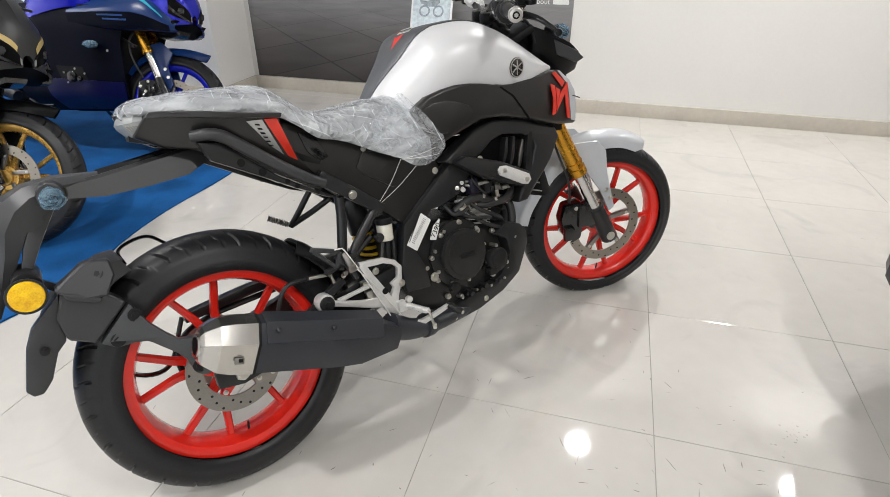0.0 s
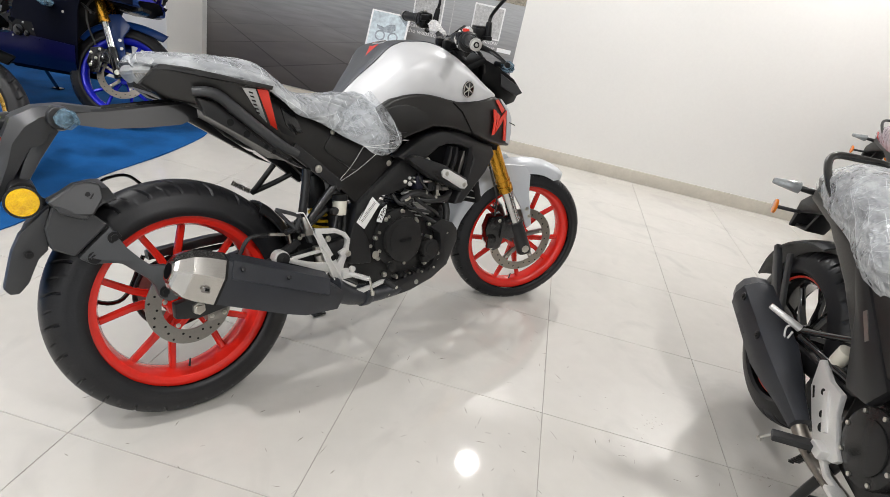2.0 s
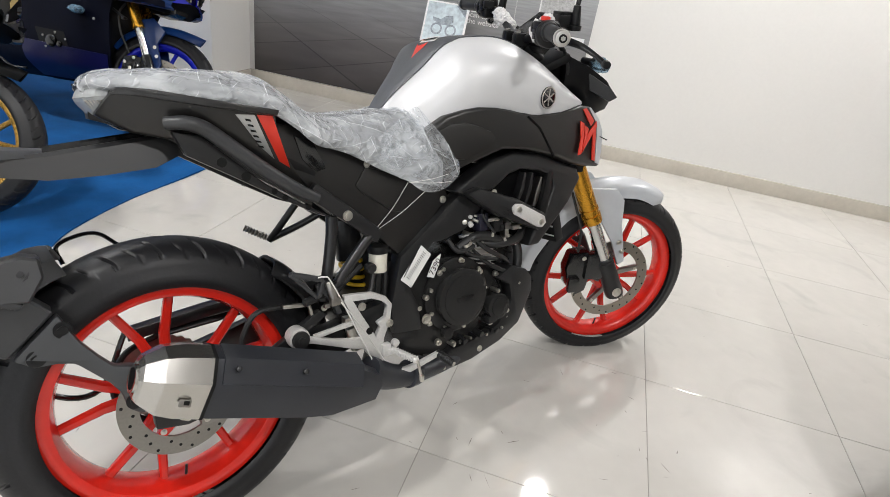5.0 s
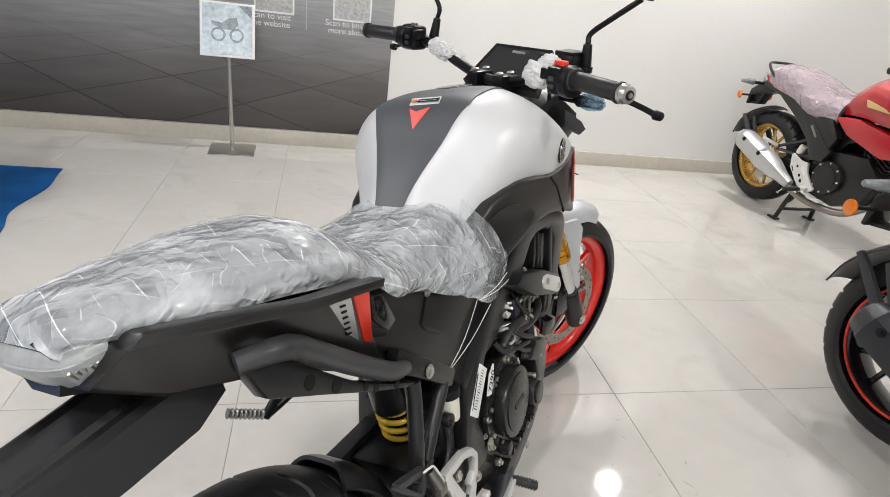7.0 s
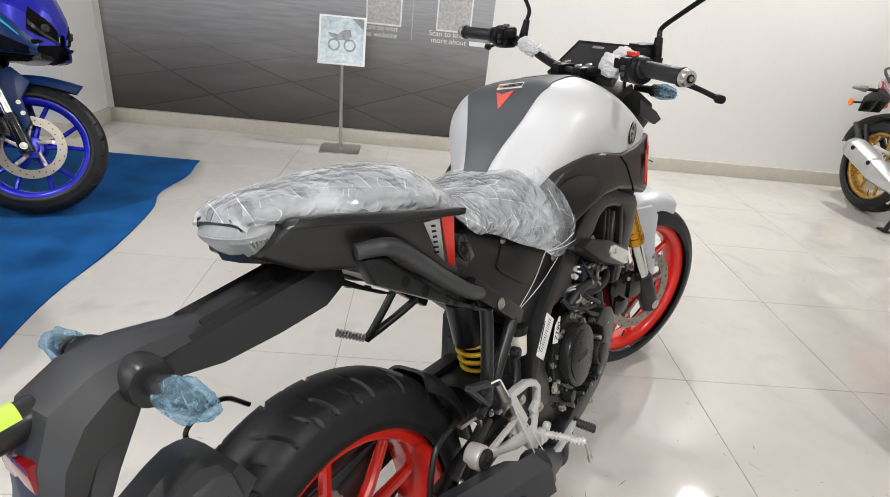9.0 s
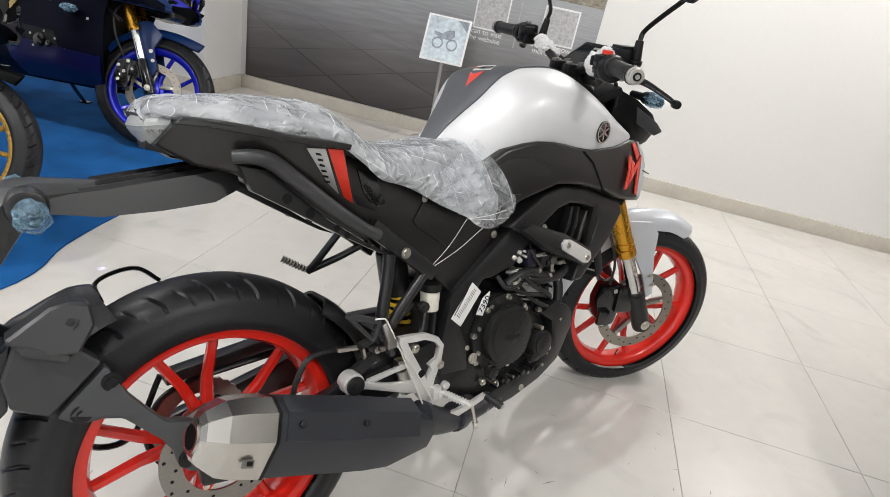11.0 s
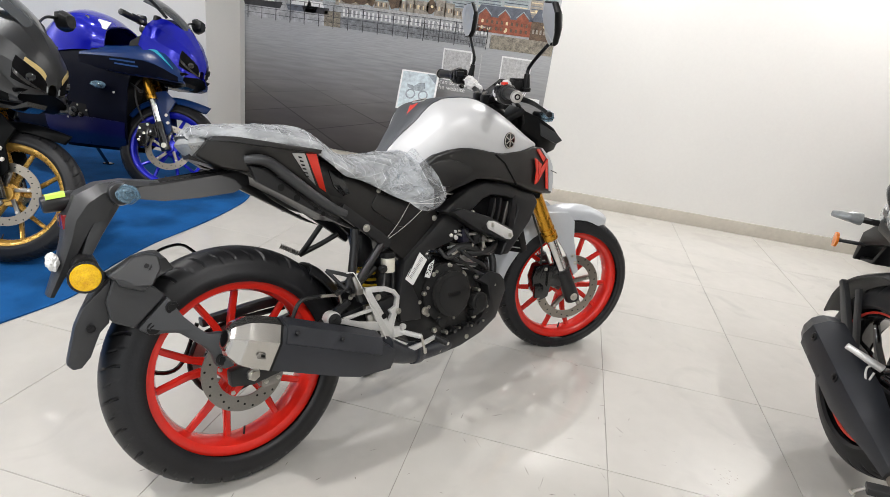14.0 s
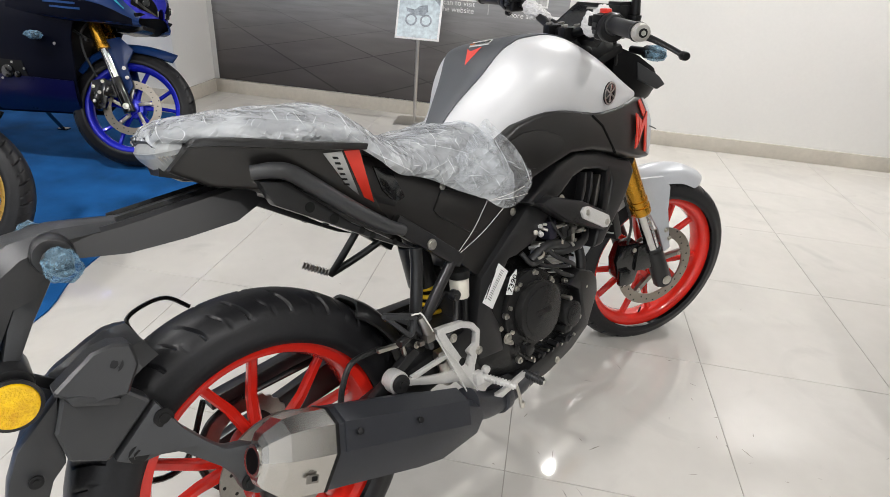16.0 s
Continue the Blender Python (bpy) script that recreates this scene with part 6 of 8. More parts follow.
# right footrest hanger: cast triangle, arm to the muffler, pedal
hang = part("footrest_hanger", joined(strip([(0.322, 0.474), (0.355, 0.470), (0.389, 0.466), (0.418, 0.452), (0.431, 0.435), (0.425, 0.405), (0.402, 0.392)], [0.014, 0.016, 0.014, 0.013, 0.013, 0.014, 0.018], -0.150, -0.136, 0.003),
    strip([(0.328, 0.474), (0.345, 0.437), (0.358, 0.406), (0.373, 0.372), (0.384, 0.343), (0.402, 0.318)], [0.018, 0.020, 0.026, 0.032, 0.034, 0.028], -0.151, -0.137, 0.003),
    strip([(0.425, 0.405), (0.404, 0.366), (0.392, 0.335)], [0.016, 0.022, 0.030], -0.149, -0.136, 0.003),
    strip([(0.352, 0.416), (0.30, 0.411), (0.250, 0.406)], [0.012, 0.009, 0.011], -0.148, -0.139, 0.002),
    strip([(0.372, 0.360), (0.33, 0.370), (0.293, 0.383), (0.250, 0.400), (0.217, 0.412)], [0.030, 0.022, 0.016, 0.014, 0.018], -0.150, -0.138, 0.003)), M_SILVER, bike, "cast aluminium footrest hanger")
part("hanger_boss", knob(0.219, -0.120, 0.412, 0.0225, -0.150, 28, 0.004), M_SILVER, hang)
part("hanger_rubber", joined(knob(0.219, -0.150, 0.412, 0.0185, -0.158, 24, 0.003), knob(0.219, -0.158, 0.412, 0.008, -0.162, 6)), M_CABLE, hang)
part("hanger_hole", knob(0.376, -0.150, 0.388, 0.0085, -0.1515, 20), M_INKHOLE, hang)
for x, z in ((0.428, 0.392), (0.362, 0.447)):
    part("hanger_bolt", bolt(x, -0.149, z, 0.008), M_BOLT, hang)
pedal = part("brake_pedal", joined(strip([(0.386, 0.318), (0.389, 0.302), (0.397, 0.288), (0.421, 0.275), (0.455, 0.273), (0.49, 0.277), (0.549, 0.288)], [0.020, 0.022, 0.024, 0.023, 0.017, 0.013, 0.011], -0.170, -0.158, 0.003)), M_SILVER, bike, "aluminium brake pedal")
part("pedal_pad", joined(rod((0.548, -0.160, 0.288), (0.562, -0.206, 0.272), 0.0085, None, 14, 0.002), *[rod(Vector((0.550, -0.167, 0.2855)).lerp(Vector((0.562, -0.206, 0.272)), k / 7), Vector((0.550, -0.167, 0.2855)).lerp(Vector((0.562, -0.206, 0.272)), k / 7 + 0.06), 0.0105, None, 14) for k in range(7)]), M_CABLE, pedal, "ribbed rubber pedal tip")
part("pad_end", rod((0.562, -0.206, 0.272), (0.5625, -0.208, 0.2715), 0.0055, None, 14), M_BOLT, pedal)
peg_a, peg_b = Vector((0.425, -0.150, 0.332)), Vector((0.441, -0.238, 0.331))
peg = part("footrest", joined(rod(peg_a, peg_b, 0.0075, 0.006, 14, 0.002), *[moved(block(0, 0, 0, 0.016, 0.0032, 0.011, 0.001), Matrix.Translation(peg_a.lerp(peg_b, 0.25 + 0.085 * k)) @ pose(0, 0, 0, 0, 0, 17)) for k in range(9)]), M_SILVER, bike, "ribbed aluminium footrest")
part("feeler", joined(rod(peg_b, peg_b + Vector((0.006, -0.004, -0.042)), 0.0035, None, 10), rod(peg_b + Vector((0.006, -0.004, -0.036)), peg_b + Vector((0.007, -0.004, -0.05)), 0.006, 0.005, 12, 0.001)), M_BOLT, peg)
part("peg_bracket", joined(block(0.412, -0.154, 0.335, 0.022, 0.016, 0.030, 0.004), block(0.424, -0.158, 0.329, 0.024, 0.012, 0.016, 0.003), knob(0.436, -0.150, 0.345, 0.009, -0.162, 16, 0.002)), M_SILVER, hang)
part("master_cylinder", joined(rod((0.34, -0.13, 0.40), (0.352, -0.13, 0.345), 0.012, None, 14, 0.002), block(0.338, -0.135, 0.418, 0.03, 0.02, 0.02, 0.003)), M_BOLT, bike)
# shock, reservoir, hose
part("shock_body", rod((0.40, 0.0, 0.63), (0.44, 0.0, 0.40), 0.020, None, 16), M_BLKBOLT, bike)
coil = [(0.412 + 0.02 * t + 0.025 * math.cos(t * 2 * math.pi * 5), 0.0 + 0.028 * math.sin(t * 2 * math.pi * 5), 0.525 - 0.10 * t) for t in np.linspace(0, 1, 90)]
part("shock_sleeve", rod((0.402, 0.0, 0.615), (0.418, 0.0, 0.515), 0.033, 0.034, 24, 0.004), M_BLACK, bike)
part("shock_spring", tube(coil, 0.005, 8, 1), M_YELLOW, bike, "yellow coil spring")
res = part("brake_reservoir", joined(rod((0.430, -0.105, 0.502), (0.433, -0.105, 0.545), 0.020, 0.021, 24, 0.003)), M_RESERVOIR, bike, "milky brake fluid reservoir")
part("reservoir_cap", rod((0.433, -0.105, 0.545), (0.434, -0.105, 0.562), 0.0235, None, 20, 0.003), M_INKHOLE, res)
part("reservoir_rubber", joined(knob(0.405, -0.11, 0.518, 0.012, -0.125, 16, 0.002), knob(0.40, -0.125, 0.518, 0.006, -0.13, 10)), M_CABLE, res)
for pts, r in (([(0.418, -0.105, 0.50), (0.40, -0.115, 0.46), (0.36, -0.12, 0.43)], 0.006), ([(0.395, -0.09, 0.52), (0.34, -0.10, 0.49), (0.30, -0.11, 0.46)], 0.009), ([(0.22, -0.10, 0.47), (0.15, -0.112, 0.475), (0.12, -0.115, 0.44), (0.105, -0.115, 0.40), (0.07, -0.108, 0.36), (0.05, -0.1, 0.30)], 0.0055), ([(0.44, -0.08, 0.56), (0.46, -0.085, 0.50), (0.45, -0.09, 0.42)], 0.007)):
    part("brake_hose", tube(pts, r, 8, 6), M_CABLE, bike)
part("hose_guide", strip([(0.20, 0.478), (0.255, 0.47), (0.26, 0.44)], 0.008, -0.125, -0.115, 0.001), M_BOLT, bike)
part("hose_clip", strip([(0.115, 0.40), (0.10, 0.375)], 0.011, -0.12, -0.111, 0.001), M_BOLT, bike)
part("arm_slider_block", slab([(0.165, 0.395), (0.275, 0.455), (0.29, 0.44), (0.18, 0.378)], -0.130, -0.112, 0.004), M_BLACK, bike)
part("frame_bolt", bolt(0.285, -0.128, 0.458, 0.006), M_BOLT, bike)
part("frame_bolt", bolt(0.172, -0.130, 0.388, 0.007), M_BOLT, bike)
# side stand on the far side
part("side_stand", joined(tube([(0.52, 0.10, 0.27), (0.53, 0.17, 0.15), (0.535, 0.235, 0.065)], 0.011, 10, 4), block(0.535, 0.24, 0.066, 0.05, 0.045, 0.008, 0.002)), M_BLACK, bike)

# front end, turned with the steering
def fork_at(s, t):
    """A point t metres up the fork leg from the axle."""
    return Vector((1.371 - 0.0, s * 0.098, 0.283)) + RAKE * t + Vector((-0.012, 0, -0.006))


for s in (-1, 1):
    leg = part("fork_leg", low(joined(rod(fork_at(s, -0.03), fork_at(s, 0.11), 0.030, 0.028, 20, 0.005), rod(fork_at(s, 0.10), fork_at(s, 0.12), 0.024, None, 20))), M_BLACK, bike, "black fork bottom")
    part("fork_stanchion", low(rod(fork_at(s, 0.11), fork_at(s, 0.30), 0.0205, None, 24)), M_CHROME, leg, "chromed stanchion")
    part("fork_tube", low(joined(rod(fork_at(s, 0.265), fork_at(s, 0.62), 0.0265, 0.026, 28), rod(fork_at(s, 0.262), fork_at(s, 0.29), 0.0295, None, 28, 0.002), rod(fork_at(s, 0.305), fork_at(s, 0.312), 0.0285, None, 28))), M_GOLDFORK, leg, "gold anodised fork tube")
    part("axle_clamp", low(joined(bolt(fork_at(s, 0).x, s * 0.128, fork_at(s, 0).z - 0.004, 0.013, s))), M_BOLT, leg)
part("caliper", low(joined(slab([(1.20, 0.40), (1.255, 0.41), (1.275, 0.36), (1.26, 0.27), (1.225, 0.255), (1.195, 0.29), (1.185, 0.35)], -0.10, -0.045, 0.008), block(1.28, -0.095, 0.36, 0.07, 0.03, 0.09, 0.008), block(1.21, -0.105, 0.30, 0.035, 0.02, 0.05, 0.004))), M_GLOSSBLK, bike, "black front brake caliper")
for x, z in ((1.205, 0.315), (1.215, 0.275), (1.235, 0.39)):
    part("caliper_bolt", low(bolt(x, -0.105, z, 0.006)), M_BOLT, bike)
part("front_brake_hose", low(tube([(1.215, -0.095, 0.41), (1.20, -0.11, 0.50), (1.165, -0.075, 0.62), (1.10, -0.04, 0.85)], 0.004, 8, 6)), M_CABLE, bike)
# mudguard
def guard_rows():
    rows = []
    for a, r, w in ((170, 0.350, 0.066), (160, 0.350, 0.072), (146, 0.344, 0.072), (138, 0.338, 0.068), (128, 0.335, 0.062), (104, 0.338, 0.060), (82, 0.333, 0.056), (66, 0.326, 0.046), (58, 0.320, 0.022)):
        c, s_ = math.cos(radians(a)), math.sin(radians(a))
        row = []
        for q in (-1, -0.8, -0.4, 0, 0.4, 0.8, 1):
            rr = r - (0.05 if abs(q) == 1 else 0.018 if abs(q) == 0.8 else 0.003 if q else -0.004)
            row.append((1.371 + rr * c, w * (0.95 if abs(q) == 1 else 1.0) * (q if abs(q) < 1 else math.copysign(1.0, q)), 0.283 + rr * s_))
        rows.append(row)
    return rows


guard = part("mudguard", low(sheet(surface(guard_rows()), 40, 24, 0.004)), M_GUARD, bike, "pale grey front mudguard")
for s in (-1, 1):
    b = slab([(1.225, 0.615), (1.312, 0.612), (1.345, 0.575), (1.350, 0.540), (1.355, 0.50), (1.395, 0.36), (1.375, 0.345), (1.335, 0.43), (1.285, 0.50)], -0.086, -0.074, 0.003, 2, (-0.02, -0.06))
    part("guard_stay", low(b if s < 0 else flip(b)), M_GUARD, guard)
    for x, z in ((1.350, 0.436), (1.366, 0.405)):
        part("guard_bolt", low(bolt(x, s * 0.098, z, 0.007, s)), M_BOLT, guard)
# clamps, bars, controls
part("lower_clamp", front(block(1.105, 0, 0.70, 0.09, 0.25, 0.035, 0.01)), M_BLACKDIM, bike)
part("upper_clamp", front(moved(block(0, 0, 0, 0.10, 0.25, 0.022, 0.008), Matrix.Translation((1.0, -0.03, 0.975)) @ pose(0, 0, 0, 0, -26, 0))), M_BLACKDIM, bike)
for y in (-0.088, -0.014):
    part("bar_clamp", front(joined(rod((0.985, y, 0.975), (0.945, y, 1.015), 0.02, 0.018, 16, 0.003), block(0.938, y, 1.026, 0.056, 0.032, 0.034, 0.008))), M_BLACKDIM, bike)
    for dx in (-0.017, 0.017):
        part("clamp_bolt", front(joined(rod((0.937 + dx, y, 1.042), (0.936 + dx, y, 1.047), 0.0085, None, 14, 0.001), rod((0.936 + dx, y, 1.0465), (0.936 + dx, y, 1.0478), 0.004, None, 6))), M_DISC, bike)
part("handlebar", front(tube([(0.892, -0.405, 1.060), (0.925, -0.25, 1.062), (0.943, -0.178, 1.052), (0.940, -0.09, 1.027), (0.940, -0.014, 1.028), (0.955, 0.085, 1.046), (0.956, 0.162, 1.073), (0.938, 0.26, 1.087), (0.910, 0.40, 1.088)], 0.0112, 14, 6)), M_BLACKDIM, bike, "black wide handlebar")
foam = material("white_foam_wrap", (0.72, 0.71, 0.70), 0.6, var=0.15, scale=20, fine=120, bump=0.8)
for s, ga, gb, box, ball in ((-1, (0.922, -0.275, 1.062), (0.895, -0.398, 1.060), (0.930, -0.246, 1.056), (0.995, -0.417, 1.013)), (1, (0.932, 0.270, 1.087), (0.912, 0.388, 1.088), (0.942, 0.226, 1.085), (1.010, 0.405, 1.040))):
    ga, gb, box, ball = Vector(ga), Vector(gb), Vector(box), Vector(ball)
    d = (gb - ga).normalized()
    gr = part("grip", front(joined(rod(ga, gb, 0.0165, 0.0165, 20, 0.003), rod(ga - d * 0.004, ga + d * 0.010, 0.0225, 0.021, 20, 0.003), rod(gb - d * 0.008, gb, 0.0190, None, 20, 0.002))), M_CABLE, bike, "black rubber grip")
    part("bar_end", front(joined(rod(gb, gb + d * 0.018, 0.0172, 0.0155, 24, 0.002), rod(gb + d * 0.004, gb + d * 0.007, 0.0178, None, 24))), M_BRUSHED, gr, "steel bar end weight")
    part("bar_end_socket", front(rod(gb + d * 0.0165, gb + d * 0.0195, 0.0085, None, 20)), M_INKHOLE, gr)
    part("bar_end_screw", front(rod(gb + d * 0.017, gb + d * 0.0215, 0.005, None, 6)), M_BRUSHED, gr)
    sw = part("switchgear", front(joined(moved(block(0, 0, 0, 0.046, 0.044, 0.056, 0.012, 3), Matrix.Translation(box)), rod(box + d * 0.014, box + d * 0.034, 0.031, 0.029, 28, 0.004), moved(block(-0.022, -s * 0.004, 0.008, 0.014, 0.030, 0.034, 0.004), Matrix.Translation(box)), moved(block(-0.012, -s * 0.028, 0.010, 0.030, 0.018, 0.022, 0.004), Matrix.Translation(box)))), M_BLACKDIM, bike)
    part("switch_button", front(moved(joined(block(0, 0, 0, 0.014, 0.026, 0.012, 0.003), block(-0.006, s * 0.008, -0.006, 0.010, 0.010, 0.010, 0.002)) if s < 0 else block(0, 0, 0, 0.012, 0.016, 0.010, 0.003), Matrix.Translation(box + Vector((-0.006, -s * 0.004, 0.030))))), M_DECALRED if s < 0 else M_DISC, sw, "red kill switch" if s < 0 else "")
    part("switch_button", front(moved(joined(block(-0.029, -s * 0.006, 0.004, 0.006, 0.014, 0.009, 0.002), block(-0.029, -s * 0.004, -0.010, 0.006, 0.012, 0.008, 0.002)), Matrix.Translation(box))), M_GREYBLK, sw)
    root = box + Vector((0.030, s * 0.004, -0.010))
    part("lever", front(tube([tuple(root), tuple(root.lerp(ball, 0.35) + Vector((0.012, 0, 0.004))), tuple(root.lerp(ball, 0.7) + Vector((0.008, 0, 0.003))), tuple(ball)], [0.011, 0.008, 0.006, 0.006], 10, 6, 0.7)), M_BLACKDIM, bike, "black control lever")
    part("lever_ball", front(rod(ball - d * 0.007, ball + d * 0.010, 0.0095, 0.0085, 12, 0.003)), M_BLACKDIM, bike)
    part("lever_pivot", front(joined(block(root.x + 0.004, root.y, root.z, 0.034, 0.034, 0.018, 0.004), rod((root.x + 0.006, root.y, root.z - 0.016), (root.x + 0.006, root.y, root.z + 0.014), 0.007, None, 10))), M_DISC, bike, "cast lever pivot with bolt")
    # mirror on its stalk
    if s < 0:
        base, boot, way = (0.997, -0.244, 1.076), (0.997, -0.244, 1.118), [(1.002, -0.244, 1.137), (1.004, -0.285, 1.167), (1.012, -0.335, 1.203)]
    else:
        base, boot, way = (0.967, 0.186, 1.083), (0.973, 0.180, 1.132), [(0.976, 0.177, 1.157), (0.978, 0.212, 1.196), (0.980, 0.249, 1.234)]
    mr = part("mirror_stalk", front(joined(rod(base, boot, 0.0125, 0.0085, 14, 0.002), rod(base, tuple(Vector(base) - Vector((0, 0, 0.012))), 0.016, 0.015, 14, 0.002), tube([boot] + way, 0.0055, 10, 5))), M_BLACKDIM, bike, "black mirror stalk")
    face = Matrix.Translation(Vector(way[-1]) + Vector((-0.008, s * 0.010, 0.056))) @ pose(0, 0, 0, 0, -15 if s < 0 else 6, -3 if s < 0 else 12)
    outline = [(-0.036, -0.040), (-0.022, -0.060), (0.004, -0.062), (0.034, -0.025), (0.054, 0.030), (0.044, 0.058), (-0.01, 0.064), (-0.038, 0.030)]
    rings = []
    for e, k in ((0.0, 0.97), (0.006, 1.0), (0.018, 0.94), (0.030, 0.6)):
        rings.append([(e, y * k * s, z * k) for y, z in outline])
    shell = part("mirror_shell", front(moved(rounded(hull(rings), 0.002), face)), M_BLACKDIM, mr)
    part("mirror_glass", front(moved(hull([[(-0.0012, y * 0.93 * s, z * 0.93) for y, z in outline], [(0.0005, y * 0.93 * s, z * 0.93) for y, z in outline]]), face)), M_MIRROR, mr, "mirror glass")
for c, r, seed in (((0.955, 0.122, 1.062), (0.019, 0.030, 0.018), 9), ((0.952, 0.150, 1.072), (0.018, 0.026, 0.018), 4), ((0.966, 0.092, 1.051), (0.014, 0.020, 0.013), 6), ((0.942, -0.172, 1.054), (0.020, 0.032, 0.026), 7), ((0.952, -0.192, 1.074), (0.016, 0.026, 0.020), 3)):
    part("film_wrap", front(film_blob(c, r, seed)), foam, bike, "white crumpled wrap on the handlebar", 12)
part("brake_master", front(joined(block(0.985, -0.216, 1.080, 0.050, 0.050, 0.034, 0.006), block(0.985, -0.216, 1.099, 0.046, 0.046, 0.008, 0.002))), M_BLACKDIM, bike)
# display
dash_m = Matrix.Translation((0.990, -0.058, 1.048)) @ pose(0, 0, 0, 0, -40, 8) @ Matrix.Scale(1.15, 4)
dash = part("instrument_display", front(moved(rounded(hull([[(x, y, z) for x, y in ((-0.05, -0.085), (0.05, -0.065), (0.05, 0.065), (-0.05, 0.085))] for z in (-0.012, 0.006)]), 0.008), dash_m)), M_BLACKDIM, bike, "black instrument display")
part("display_glass", front(moved(rounded(hull([[(x, y, z) for x, y in ((-0.041, -0.074), (0.041, -0.056), (0.041, 0.056), (-0.041, 0.074))] for z in (0.005, 0.008)]), 0.001), dash_m)), M_SCREEN, dash)
part("display_mark", front(moved(block(0.032, 0, 0.0086, 0.006, 0.03, 0.001, 0), dash_m)), M_BRUSHED, dash)
# headlamp nacelle
def nacelle(bm):
    """Headlamp and front indicators sit a little to the right of the fork's middle."""
    return front(moved(bm, Matrix.Translation((0.0, -0.024, 0.0))))


head = part("headlamp", nacelle(rounded(hull([[(x, y, z) for y, z in ((-w, zt), (w, zt), (w * 1.0, zm), (w * 0.6, zb), (-w * 0.6, zb), (-w, zm))] for x, w, zt, zm, zb in ((1.06, 0.080, 0.995, 0.93, 0.865), (1.12, 0.092, 0.970, 0.92, 0.845), (1.18, 0.085, 0.935, 0.90, 0.840), (1.218, 0.058, 0.905, 0.885, 0.85))]), 0.008, 2)), M_BLACKDIM, bike, "black headlamp unit")
for s in (-1, 1):
    part("lamp_eyelid", nacelle(slab([(1.12, 0.955), (1.195, 0.915), (1.218, 0.892), (1.195, 0.88), (1.13, 0.91)], s * 0.080, s * 0.094, 0.004)), M_GREYBLK, head)
part("projector_lens", nacelle(rod((1.20, 0, 0.872), (1.226, 0, 0.870), 0.026, 0.022, 24, 0.004)), M_LENS, head)
for s in (-1, 1):
    ind = part("front_indicator", nacelle(joined(rod((1.10, s * 0.09, 0.985), (1.105, s * 0.145, 0.985), 0.009, 0.010, 12), rod((1.105, s * 0.14, 0.985), (1.107, s * 0.20, 0.984), 0.016, 0.010, 14, 0.003))), M_BLACKDIM, bike)
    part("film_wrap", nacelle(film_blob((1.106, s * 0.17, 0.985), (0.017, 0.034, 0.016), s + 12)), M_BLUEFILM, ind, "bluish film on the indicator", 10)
part("steering_stem", front(rod((1.11, 0, 0.69), (1.0, 0, 0.99), 0.03, None, 16)), M_BLACKDIM, bike)
part("head_pipe_cover", slab([(0.93, 0.95), (1.02, 0.98), (1.10, 0.90), (1.12, 0.72), (1.02, 0.68), (0.96, 0.80)], -0.085, 0.085, 0.015), M_INKHOLE, bike)
for pts in ([(0.95, -0.17, 1.06), (1.04, -0.13, 1.0), (1.07, -0.08, 0.90), (1.0, -0.06, 0.80)], [(0.95, 0.17, 1.06), (1.04, 0.12, 1.02), (1.07, 0.07, 0.92), (1.0, 0.05, 0.82)], [(0.97, -0.12, 1.05), (1.06, -0.06, 1.0), (1.08, 0.0, 0.9)]):
    part("control_cable", front(tube(pts, 0.0045, 8, 6)), M_CABLE, bike)
part("plate_wire", tube([(1.06, -0.145, 0.775), (1.12, -0.15, 0.762), (1.15, -0.155, 0.75)], 0.0015, 6, 4), M_CABLE, bike)

# ---------------------------------------------------------------- the two faired sports machines on the carpet


